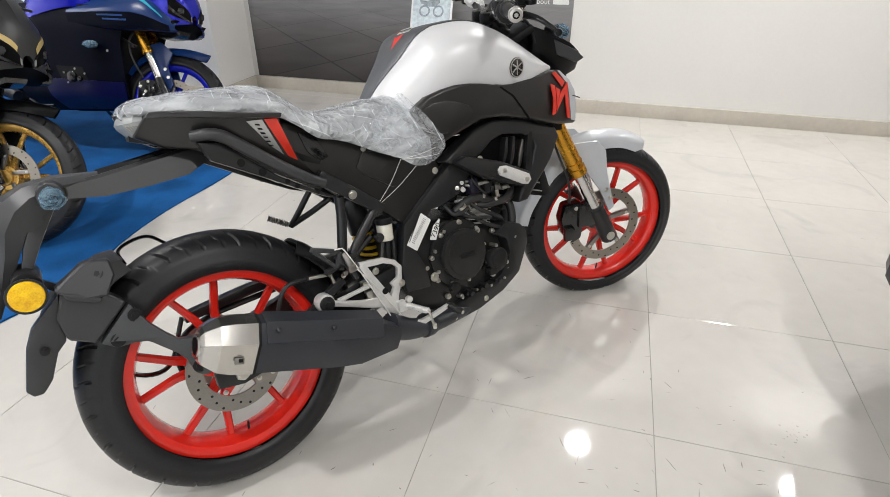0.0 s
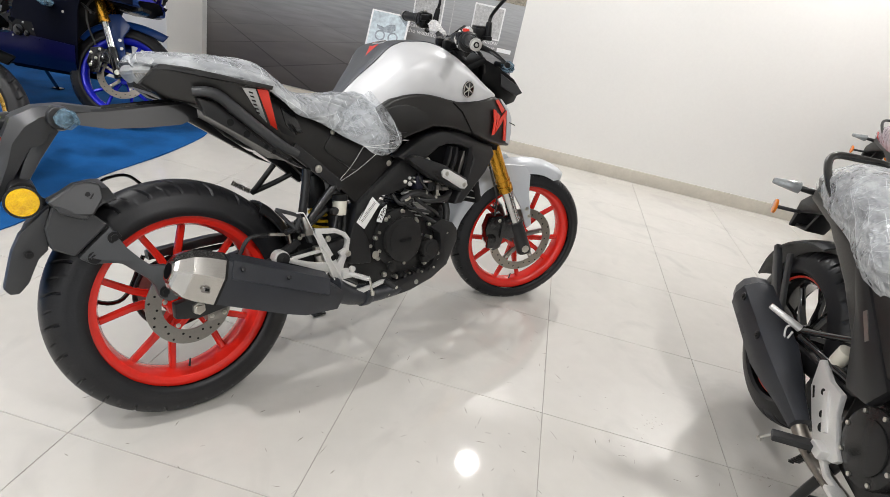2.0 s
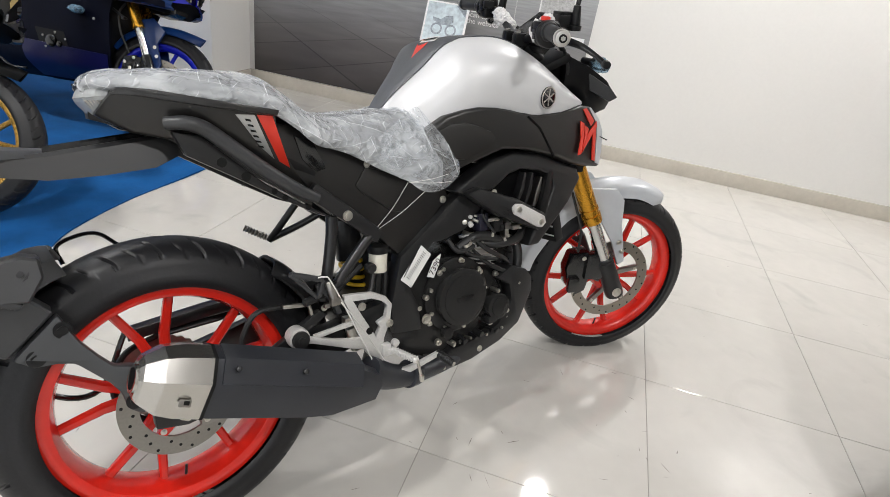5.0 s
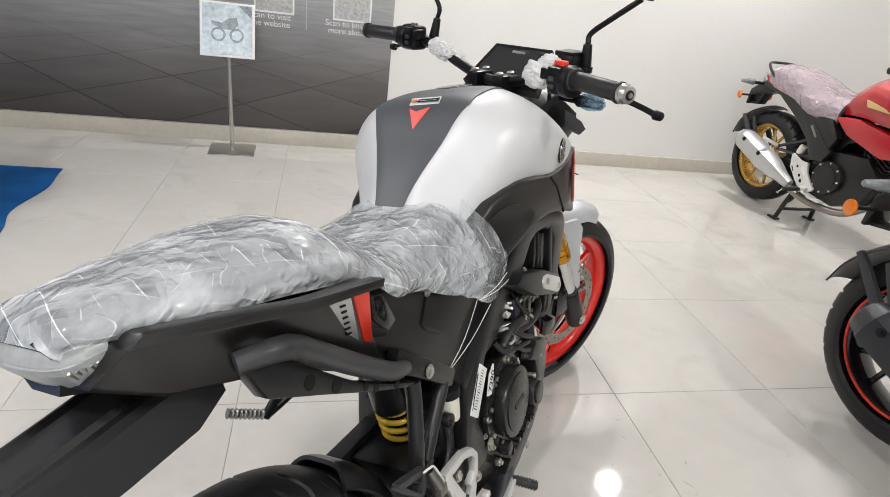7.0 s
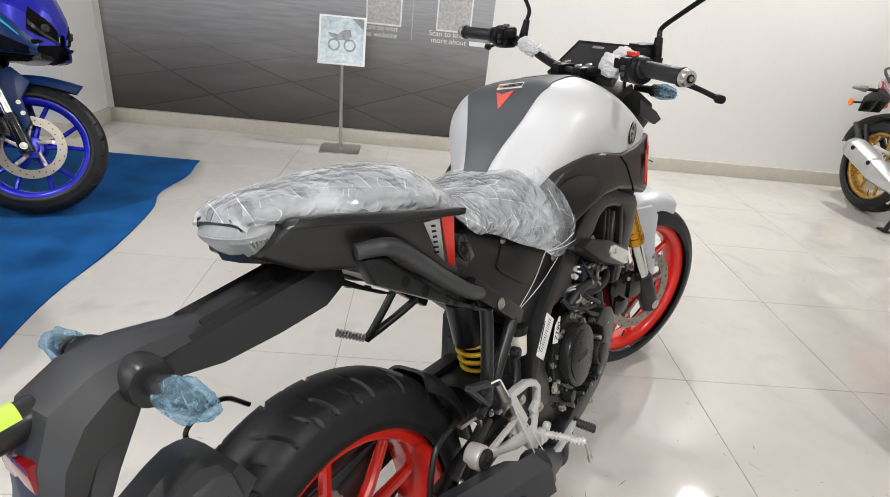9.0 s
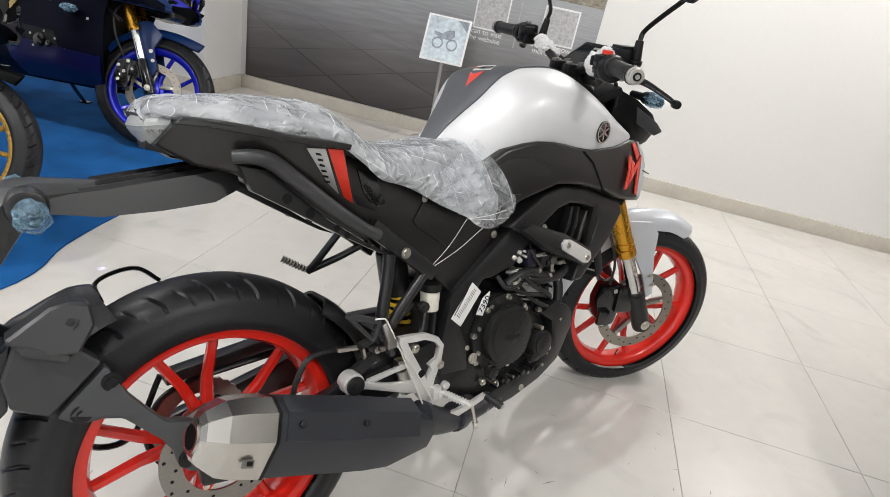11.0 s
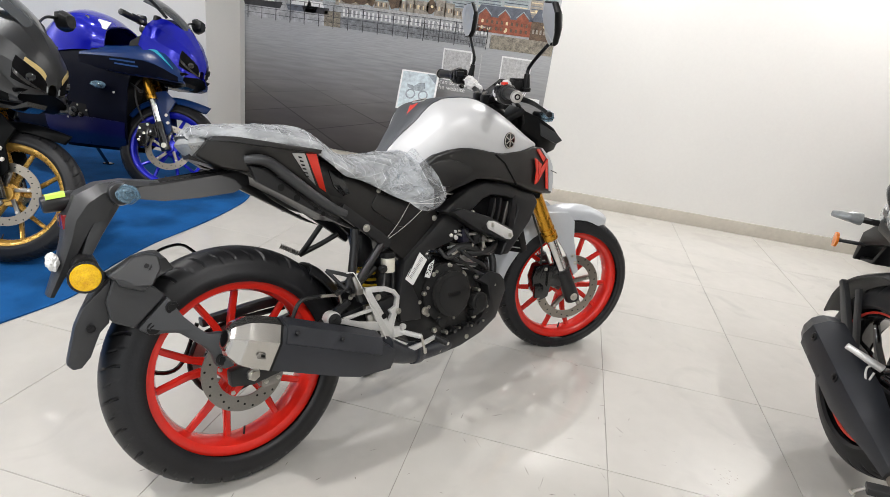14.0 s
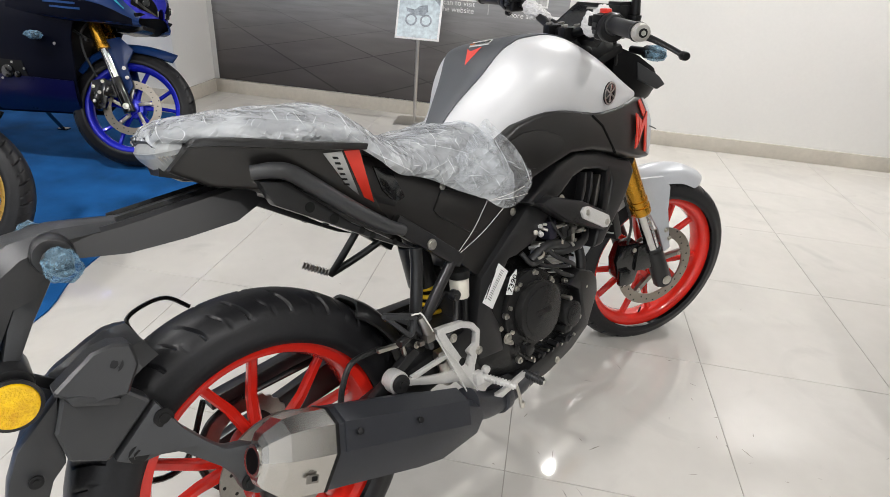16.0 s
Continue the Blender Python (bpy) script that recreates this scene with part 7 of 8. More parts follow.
def sport_bike(m, label, paint, wing, lower, rim_mat, guard_mat, accent, steer, nose_decal, belly):
    b = thing("sport_motorcycle", m, label, "motorcycle", "faired sports machines on the carpet")
    rake = Vector((-0.42, 0, 0.907)).normalized()
    hd = Vector((1.30, 0, 0.28))
    st = Matrix.Translation(hd) @ Matrix.Rotation(radians(steer), 4, rake) @ Matrix.Translation(-hd)

    def fr(bm):
        return moved(bm, st)

    wheel(b, "front_wheel", st @ Matrix.Translation((1.33, 0, 0.293)), 0.293, 0.100, 0.228, 0.036, rim_mat, 20, (0.138, 0.100, -0.052), 24, 600, "cast front wheel")
    wheel(b, "rear_wheel", Matrix.Translation((0, 0, 0.31)), 0.31, 0.14, 0.228, 0.05, rim_mat, 20, (0.108, 0.07, -0.07), 26, 240, "cast rear wheel")

    def leg_at(s, t):
        return Vector((1.322, s * 0.10, 0.29)) + rake * t

    for s in (-1, 1):
        leg = part("fork_leg", fr(rod(leg_at(s, -0.03), leg_at(s, 0.15), 0.028, 0.025, 18, 0.004)), M_GLOSSBLK, b, "black fork bottom")
        part("fork_stanchion", fr(rod(leg_at(s, 0.14), leg_at(s, 0.31), 0.0205, None, 20)), M_CHROME, leg, "chromed stanchion")
        part("fork_tube", fr(joined(rod(leg_at(s, 0.30), leg_at(s, 0.62), 0.0275, None, 24), rod(leg_at(s, 0.295), leg_at(s, 0.32), 0.030, None, 24, 0.002))), M_GOLDFORK, leg, "gold anodised fork tube")
        part("axle_nut", fr(bolt(1.322, s * 0.128, 0.29, 0.013, s)), M_BOLT, leg)
        g = slab([(1.18, 0.60), (1.26, 0.63), (1.33, 0.575), (1.30, 0.50), (1.335, 0.40), (1.315, 0.36), (1.27, 0.43), (1.22, 0.52)], -0.088, -0.072, 0.003, 2, (-0.02, -0.05))
        part("guard_stay", fr(g if s < 0 else flip(g)), guard_mat, b)
        for x, z in ((1.292, 0.48), (1.31, 0.435)):
            part("guard_bolt", fr(bolt(x, s * 0.097, z, 0.008, s)), M_BOLT, b)
    rows = []
    for a, r, w in ((150, 0.318, 0.072), (130, 0.325, 0.070), (105, 0.328, 0.064), (86, 0.330, 0.054), (71, 0.340, 0.038), (59, 0.358, 0.010)):
        c, s_ = math.cos(radians(a)), math.sin(radians(a))
        rows.append([(1.33 + (r - (0.05 if abs(q) == 1 else 0.015 if abs(q) == 0.75 else 0)) * c, w * q, 0.293 + (r - (0.05 if abs(q) == 1 else 0.015 if abs(q) == 0.75 else 0)) * s_) for q in (-1, -0.75, 0, 0.75, 1)])
    part("mudguard", fr(sheet(surface(rows), 24, 16, 0.004)), guard_mat, b, "swept front mudguard")
    part("caliper", fr(joined(slab([(1.15, 0.40), (1.21, 0.42), (1.235, 0.37), (1.22, 0.27), (1.18, 0.255), (1.145, 0.31)], -0.10, -0.045, 0.008), block(1.24, -0.09, 0.37, 0.06, 0.03, 0.08, 0.008))), M_GLOSSBLK, b)
    for x, z in ((1.16, 0.37), (1.17, 0.30), (1.20, 0.40), (1.19, 0.345)):
        part("caliper_bolt", fr(bolt(x, -0.102, z, 0.007)), M_BOLT, b)
    part("brake_hose", fr(tube([(1.17, -0.09, 0.42), (1.12, -0.12, 0.52), (1.10, -0.12, 0.62), (1.14, -0.10, 0.70)], 0.006, 8)), M_CABLE, b)
    # upper fairing: a blunt pointed nose with a lamp recess laid on black at each cheek
    NOSE = [(1.25, [(0, 1.075), (0.08, 1.06), (0.15, 1.0), (0.188, 0.93), (0.203, 0.86)]),
            (1.32, [(0, 1.078), (0.085, 1.055), (0.155, 0.985), (0.188, 0.91), (0.198, 0.81)]),
            (1.40, [(0, 1.055), (0.08, 1.025), (0.145, 0.955), (0.172, 0.88), (0.176, 0.75)]),
            (1.46, [(0, 1.008), (0.07, 0.985), (0.125, 0.925), (0.148, 0.86), (0.152, 0.728)]),
            (1.51, [(0, 0.940), (0.055, 0.925), (0.10, 0.885), (0.118, 0.83), (0.118, 0.728)]),
            (1.54, [(0, 0.870), (0.03, 0.865), (0.055, 0.845), (0.065, 0.80), (0.062, 0.740)]),
            (1.548, [(0, 0.795), (0.01, 0.794), (0.02, 0.785), (0.025, 0.770), (0.022, 0.748)])]
    nose_rows = [[Vector(p) for p in row] for row in half_rows([(x - 0.076, prof) for x, prof in NOSE])]

    def nose_f(u, v):
        """Smooth from screen to tip, with straight planes and creases across."""
        q = min(v * 8, 7.9999)
        k = int(q)
        return spline([row[k] for row in nose_rows], u).lerp(spline([row[k + 1] for row in nose_rows], u), q - k)

    nose = part("upper_fairing", sheet(nose_f, 28, 16, 0.006), paint, b, "sharp-nosed upper fairing", 13)

    def patch(u0, u1, va, vb, wa, wb, lift, thick=0.004):
        """A piece of the right cheek: from va..vb at the rear to wa..wb at the front."""
        return sheet(lambda u, v: nose_f(u0 + (u1 - u0) * u, (va + (wa - va) * u) * (1 - v) + (vb + (wb - vb) * u) * v), 10, 6, thick, lift=lift)

    for s in (-1, 1):
        # The recess isn't cut in: a raised black patch gives its shade.
        for nm, bm, mt, lb in (("lamp_recess", patch(0.56, 0.95, 0.060, 0.185, 0.03, 0.180, 0.003), M_VOID, ""), ("lamp_rim", patch(0.57, 0.95, 0.085, 0.105, 0.015, 0.035, 0.006), M_GLOSSBLK, ""), ("running_light", patch(0.955, 0.985, 0.045, 0.150, 0.045, 0.150, 0.004), M_LENS, "clear running light"), ("nose_decal", patch(0.64, 0.90, 0.190, 0.225, 0.186, 0.255, 0.0035, 0.002), nose_decal, "pale gold brow decal")):
            if mt:
                part(nm, bm if s < 0 else flip(bm), mt, nose, lb)
        c = nose_f(0.74, 0.105)
        part("projector_lens", rod((c.x - 0.02, s * (abs(c.y) - 0.02), c.z), (c.x + 0.008, s * (abs(c.y) + 0.007), c.z), 0.021, 0.018, 20, 0.003), M_SCREEN, nose, "round headlamp lens")
    part("nose_underside", slab([(1.14, 0.80), (1.25, 0.78), (1.38, 0.745), (1.450, 0.752), (1.42, 0.715), (1.36, 0.676), (1.28, 0.680), (1.16, 0.70)], -0.145, 0.145, 0.01), M_VOID, b)
    part("cockpit_lining", sheet(surface(half_rows([(1.10, [(0, 0.90), (0.08, 0.90), (0.15, 0.895), (0.175, 0.88), (0.18, 0.85)]), (1.19, [(0, 0.94), (0.08, 0.95), (0.14, 0.945), (0.172, 0.93), (0.18, 0.86)]), (1.27, [(0, 0.985), (0.06, 0.975), (0.11, 0.945), (0.14, 0.90), (0.15, 0.84)])])), 8, 12, 0.006), M_INKHOLE, b)
    part("ram_duct", hull([[(x, y, z) for y, z in ((-w, zt), (w, zt), (w * 0.8, zb), (-w * 0.8, zb))] for x, w, zt, zb in ((1.28, 0.09, 0.72, 0.66), (1.36, 0.075, 0.72, 0.665), (1.405, 0.055, 0.715, 0.685))]), M_GLOSSBLK, b)
    SCREEN = [[(1.455, y * 0.055, 1.008 - 0.012 * y * y) for y in (-1, -0.5, 0, 0.5, 1)], [(1.38, y * 0.10, 1.085 - 0.03 * y * y) for y in (-1, -0.5, 0, 0.5, 1)], [(1.29, y * 0.125, 1.145 - 0.05 * y * y) for y in (-1, -0.5, 0, 0.5, 1)], [(1.20, y * 0.125, 1.185 - 0.06 * y * y) for y in (-1, -0.5, 0, 0.5, 1)]]
    part("windscreen", moved(sheet(surface(SCREEN[::-1]), 16, 14, 0.003), Matrix.Translation((-0.090, 0, 0.010))), M_SMOKE, b, "smoked windscreen")
    # side fairings: the lower shell and the wing that sweeps over it to the nose
    LOW = [(0.805, 0.46, 1.190, 0.198), (0.70, 0.42, 1.145, 0.205), (0.61, 0.40, 1.122, 0.200), (0.52, 0.38, 1.125, 0.192), (0.42, 0.38, 1.132, 0.186), (0.32, 0.40, 1.140, 0.172), (0.26, 0.46, 1.135, 0.152), (0.212, 0.55, 1.112, 0.115)]
    low_f = surface([[(xa + (xb - xa) * q, -(y - (0.022 if q in (0, 1) else 0.0)), z + (0.03 * q if z < 0.3 else 0.0)) for q in (0, 0.25, 0.5, 0.75, 1)] for z, xa, xb, y in LOW])
    WING = [(0.80, 0.820, 0.760, 0.700, 0.168, 0.204, 0.200), (1.04, 0.845, 0.770, 0.690, 0.174, 0.224, 0.212), (1.158, 0.866, 0.772, 0.684, 0.170, 0.232, 0.216), (1.265, 0.872, 0.770, 0.686, 0.166, 0.228, 0.212), (1.35, 0.822, 0.748, 0.688, 0.172, 0.208, 0.196), (1.395, 0.780, 0.728, 0.690, 0.154, 0.178, 0.168), (1.44, 0.738, 0.712, 0.694, 0.118, 0.134, 0.128)]
    wing_f = surface([[(x, -y0, z0), (x, -(y0 * 0.35 + y1 * 0.65) - 0.002, (z0 + z1) / 2), (x, -y1, z1), (x, -(y1 + y2) / 2, (z1 + z2) / 2), (x, -y2, z2), (x - 0.01, -y2 + 0.03, z2 - 0.004)] for x, z0, z1, z2, y0, y1, y2 in WING])
    for s in (-1, 1):
        def put(nm, bm, mt, par, lb="", sharp=38):
            return part(nm, bm if s < 0 else flip(bm), mt, par, lb, sharp)

        sf = put("side_fairing", sheet(low_f, 30, 24, 0.010), lower, b, "large dark side fairing")
        put("belly_panel", sheet(low_f, 12, 20, 0.004, 0.60, 0.97, 0.30, 0.985, 0.004), belly, sf, "lower belly panel")
        wg = put("fairing_wing", sheet(lambda u, v: wing_f(u, 1 - v), 18, 10, 0.010), wing, b, "swept upper side panel", 13)

        def on_wing(u0, u1, va, vb, slant=0.0, lift=0.002):
            """A flat piece on the wing between two of its lines."""
            return sheet(lambda u, v: wing_f(u0 + (u1 - u0) * u + slant * (1 - v), vb + (va - vb) * v), 8, 4, 0.002, lift=lift)

        put("accent_line", sheet(lambda u, v: wing_f(0.40 + 0.42 * u, 0.03 + 0.15 * u + (0.08 - 0.05 * u) * (1 - v)), 12, 3, 0.002, lift=0.002), accent if not nose_decal else M_GLOSSBLK, wg)
        put("lower_panel", on_wing(0.0, 0.92, 0.415, 0.815, 0.0, 0.0015), lower, wg, "dark lower edge of the side panel")
        if nose_decal:
            put("side_decal", on_wing(0.41, 0.56, 0.52, 0.72, -0.08, 0.0045), accent, wg, "gold slanted decal")
            put("decal_field", on_wing(0.11, 0.40, 0.44, 0.77, -0.06, 0.0045), M_VOID, wg)
            for u0, u1, sl in ((0.14, 0.20, 0.0), (0.22, 0.236, -0.02), (0.26, 0.33, 0.0)):
                put("lettering_bar", on_wing(u0, u1, 0.52, 0.555, sl, 0.007), accent, wg)
                put("lettering_bar", on_wing(u0, u1, 0.64, 0.675, sl, 0.007), accent, wg)
                put("lettering_bar", on_wing(u0, u0 + 0.014, 0.52, 0.675, sl, 0.0072), accent, wg)
            put("lettering_bar", on_wing(0.01, 0.10, 0.84, 0.86), M_GREYDECAL, wg)
        else:
            for k in range(2):
                put("lettering_bar", on_wing(0.15 + 0.03 * k, 0.38 + 0.03 * k, 0.47 + 0.10 * k, 0.51 + 0.10 * k, 0.0, 0.0045), M_TEAL2, wg)
        for k in range(6):
            put("lettering_bar", sheet(lambda u, v: low_f(0.66 + 0.065 * v, 0.54 + 0.045 * k + 0.032 * u), 2, 2, 0.002, lift=0.0095), M_TEAL2 if not nose_decal else M_GOLDDIM, sf)
        vent = put("vent_opening", sheet(lambda u, v: low_f(0.50 + 0.15 * v, 0.42 + 0.24 * u + 0.05 * v), 6, 6, 0.004, lift=0.002), M_INKHOLE, sf)
        vc = low_f(0.58, 0.56)
        put("cover_boss", joined(rod((vc.x, -0.165, vc.z), (vc.x, -0.200, vc.z), 0.032, None, 24, 0.006), rod((vc.x + 0.05, -0.165, vc.z - 0.01), (vc.x + 0.05, -0.196, vc.z - 0.01), 0.016, None, 16, 0.003)), M_GLOSSBLK, vent)
        for dx, dz in ((-0.055, 0.02), (0.02, 0.045), (0.085, 0.02), (-0.03, -0.035)):
            put("cover_bolt", bolt(vc.x + dx, -0.193, vc.z + dz, 0.005), M_BOLT, vent)
        put("panel_bolt", bolt(1.06, -0.206, 0.565, 0.006), M_BOLT, sf)
        put("duct_bracket", joined(strip([(1.11, 0.64), (1.16, 0.615), (1.20, 0.60)], 0.012, -0.15, -0.14, 0.002), rod((1.19, -0.15, 0.60), (1.19, -0.165, 0.60), 0.008, None, 10)), M_BLKBOLT, b)
        ind = put("indicator", rod((0.975, -0.195, 0.594), (0.975, -0.226, 0.594), 0.016, 0.02, 14, 0.003), M_BLACK, b)
        put("film_wrap", film_blob((0.975, -0.233, 0.594), (0.043, 0.017, 0.018), s + 20), M_BLUEFILM, ind, "bluish packing film", 10)
        # mirrors, bars
        mr = put("mirror", joined(tube([(1.26, -0.10, 1.06), (1.22, -0.18, 1.115), (1.20, -0.26, 1.138)], 0.009, 8, 4, 0.6), rounded(hull([[(1.20 + d, -0.31 + y * k, 1.143 + z * k) for y, z in ((-0.055, -0.035), (-0.02, -0.052), (0.02, -0.045), (0.045, -0.015), (0.045, 0.025), (0.015, 0.042), (-0.03, 0.042), (-0.055, 0.01))] for d, k in ((-0.02, 0.95), (0.0, 1.0), (0.035, 0.6))]), 0.004)), M_BLACK, b, "black fairing mirror")
        put("mirror_glass", hull([[(1.1785 + d, -0.31 + y * 0.85, 1.143 + z * 0.85) for y, z in ((-0.055, -0.035), (-0.02, -0.052), (0.02, -0.045), (0.045, -0.015), (0.045, 0.025), (0.015, 0.042), (-0.03, 0.042), (-0.055, 0.01))] for d in (0.0, 0.002)]), M_MIRROR, mr)
        put("clip_on", fr(joined(rod((1.12, -0.12, 0.985), (1.02, -0.33, 0.965), 0.012, None, 12), rod((1.07, -0.225, 0.977), (1.02, -0.335, 0.965), 0.018, None, 14, 0.003), block(1.085, -0.20, 0.99, 0.05, 0.04, 0.05, 0.008))), M_BLACK, b)
        put("lever", fr(tube([(1.11, -0.19, 0.985), (1.12, -0.26, 0.975), (1.09, -0.35, 0.96)], 0.006, 8)), M_BLACK, b)
    part("fork_crown", fr(block(1.10, 0, 0.97, 0.10, 0.25, 0.04, 0.01)), M_BLACK, b)
    part("reservoir", fr(rod((1.15, -0.15, 1.0), (1.15, -0.15, 1.05), 0.022, None, 16, 0.003)), M_INKHOLE, b)
    # tank, seat, tail
    T = [(0.50, [(0, 0.82), (0.05, 0.815), (0.09, 0.79), (0.10, 0.76), (0.09, 0.73)]), (0.58, [(0, 0.93), (0.07, 0.92), (0.13, 0.87), (0.165, 0.80), (0.185, 0.71)]), (0.70, [(0, 1.03), (0.09, 1.015), (0.18, 0.95), (0.200, 0.85), (0.207, 0.74)]),
         (0.82, [(0, 1.06), (0.10, 1.045), (0.20, 0.98), (0.213, 0.87), (0.212, 0.77)]), (0.94, [(0, 1.04), (0.10, 1.02), (0.20, 0.96), (0.213, 0.88), (0.205, 0.79)]), (1.04, [(0, 0.99), (0.09, 0.97), (0.17, 0.93), (0.185, 0.86), (0.175, 0.79)])]
    tk = part("fuel_tank", sheet(surface(half_rows([(x - 0.10, prof) for x, prof in T])), 28, 28, 0.008), paint, b, "sculpted fuel tank")
    part("badge", moved(rod((0, 0, 0), (0, -0.004, 0), 0.026, None, 28, 0.001), Matrix.Translation((0.80, -0.188, 0.970)) @ pose(0, 0, 0, -25, 0, 0)), M_CHROME, tk)
    part("paper_tag", moved(block(0, 0, 0, 0.085, 0.003, 0.055, 0), Matrix.Translation((0.905, -0.172, 0.955)) @ pose(0, 0, 0, -25, 8, 0)), M_LABEL, tk, "white paper tag")
    S = [(-0.22, [(0, 1.02), (0.03, 1.015), (0.05, 1.0), (0.05, 0.985), (0.04, 0.97)]), (-0.05, [(0, 1.0), (0.07, 0.985), (0.12, 0.95), (0.12, 0.91), (0.10, 0.87)]), (0.15, [(0, 0.93), (0.09, 0.92), (0.14, 0.88), (0.15, 0.84), (0.12, 0.79)]), (0.35, [(0, 0.83), (0.10, 0.825), (0.15, 0.79), (0.15, 0.76), (0.13, 0.72)]), (0.52, [(0, 0.83), (0.08, 0.82), (0.12, 0.79), (0.12, 0.76), (0.10, 0.72)])]
    part("seat_and_tail", moved(sheet(surface(half_rows(S)), 24, 20, 0.01), Matrix.Translation((-0.08, 0, 0))), M_SEAT, b, "raised split seat")
    part("tail_light", block(-0.235, 0, 0.985, 0.03, 0.09, 0.02, 0.006), M_REDLENS, b)
    part("engine", slab([(0.50, 0.55), (0.65, 0.80), (1.10, 0.78), (1.10, 0.45), (1.0, 0.28), (0.5, 0.28)], -0.14, 0.14, 0.02), M_ENGINE, b)
    part("swingarm", slab([(-0.05, 0.33), (0.45, 0.42), (0.47, 0.36), (0.0, 0.27), (-0.05, 0.28)], -0.11, 0.11, 0.006), M_BLACK, b)
    part("subframe", slab([(-0.15, 0.93), (0.45, 0.74), (0.55, 0.60), (0.45, 0.45), (0.40, 0.62), (0.0, 0.82)], -0.09, 0.09, 0.01), M_BLACK, b)
    part("muffler", rod((-0.10, -0.17, 0.46), (0.35, -0.14, 0.28), 0.05, 0.035, 20, 0.006), M_MUFFLER, b)
    part("side_stand", joined(tube([(0.73, 0.10, 0.25), (0.68, 0.22, 0.195), (0.61, 0.385, 0.128)], 0.011, 10, 4), moved(block(0, 0, 0, 0.060, 0.04, 0.008, 0.002), Matrix.Translation((0.605, 0.400, 0.126)) @ pose(0, 0, 0, 17, 0, 0))), M_GLOSSBLK, b)
    part("brake_pedal", tube([(0.46, -0.16, 0.27), (0.56, -0.185, 0.24), (0.66, -0.19, 0.245)], 0.007, 8), M_BLKBOLT, b)
    part("radiator", block(1.03, 0, 0.60, 0.03, 0.30, 0.26, 0.005), M_INKHOLE, b)
    return b


def placed(front_xy, az, lean):
    """The pose of a machine whose front wheel's middle is over that point."""
    turn = pose(0, 0, 0, 0, 0, az) @ pose(0, 0, 0, lean, 0, 0)
    c = turn @ Vector((1.33, 0, 0.293))
    return pose(front_xy[0] - c.x, front_xy[1] - c.y, 0.008) @ turn


sport_bike(placed((-2.045, 2.37), 3, -17), "charcoal faired sports motorcycle with gold wheels on a carpet", M_DARKMETAL, M_DARKMETAL, M_SOOT, M_GOLDRIM, M_SOOT, M_GOLDDECAL, 19, M_GOLDDECAL, M_SOOT)
sport_bike(placed((-2.13, 3.523), 3, -17), "racing blue faired sports motorcycle with blue wheels on a carpet", M_BLUE, M_NAVY, M_MIDNIGHT, M_BLUERIM, M_NAVY, M_TEAL, 19, None, M_BLUEDEEP)


# ---------------------------------------------------------------- the two commuter machines parked along the other side


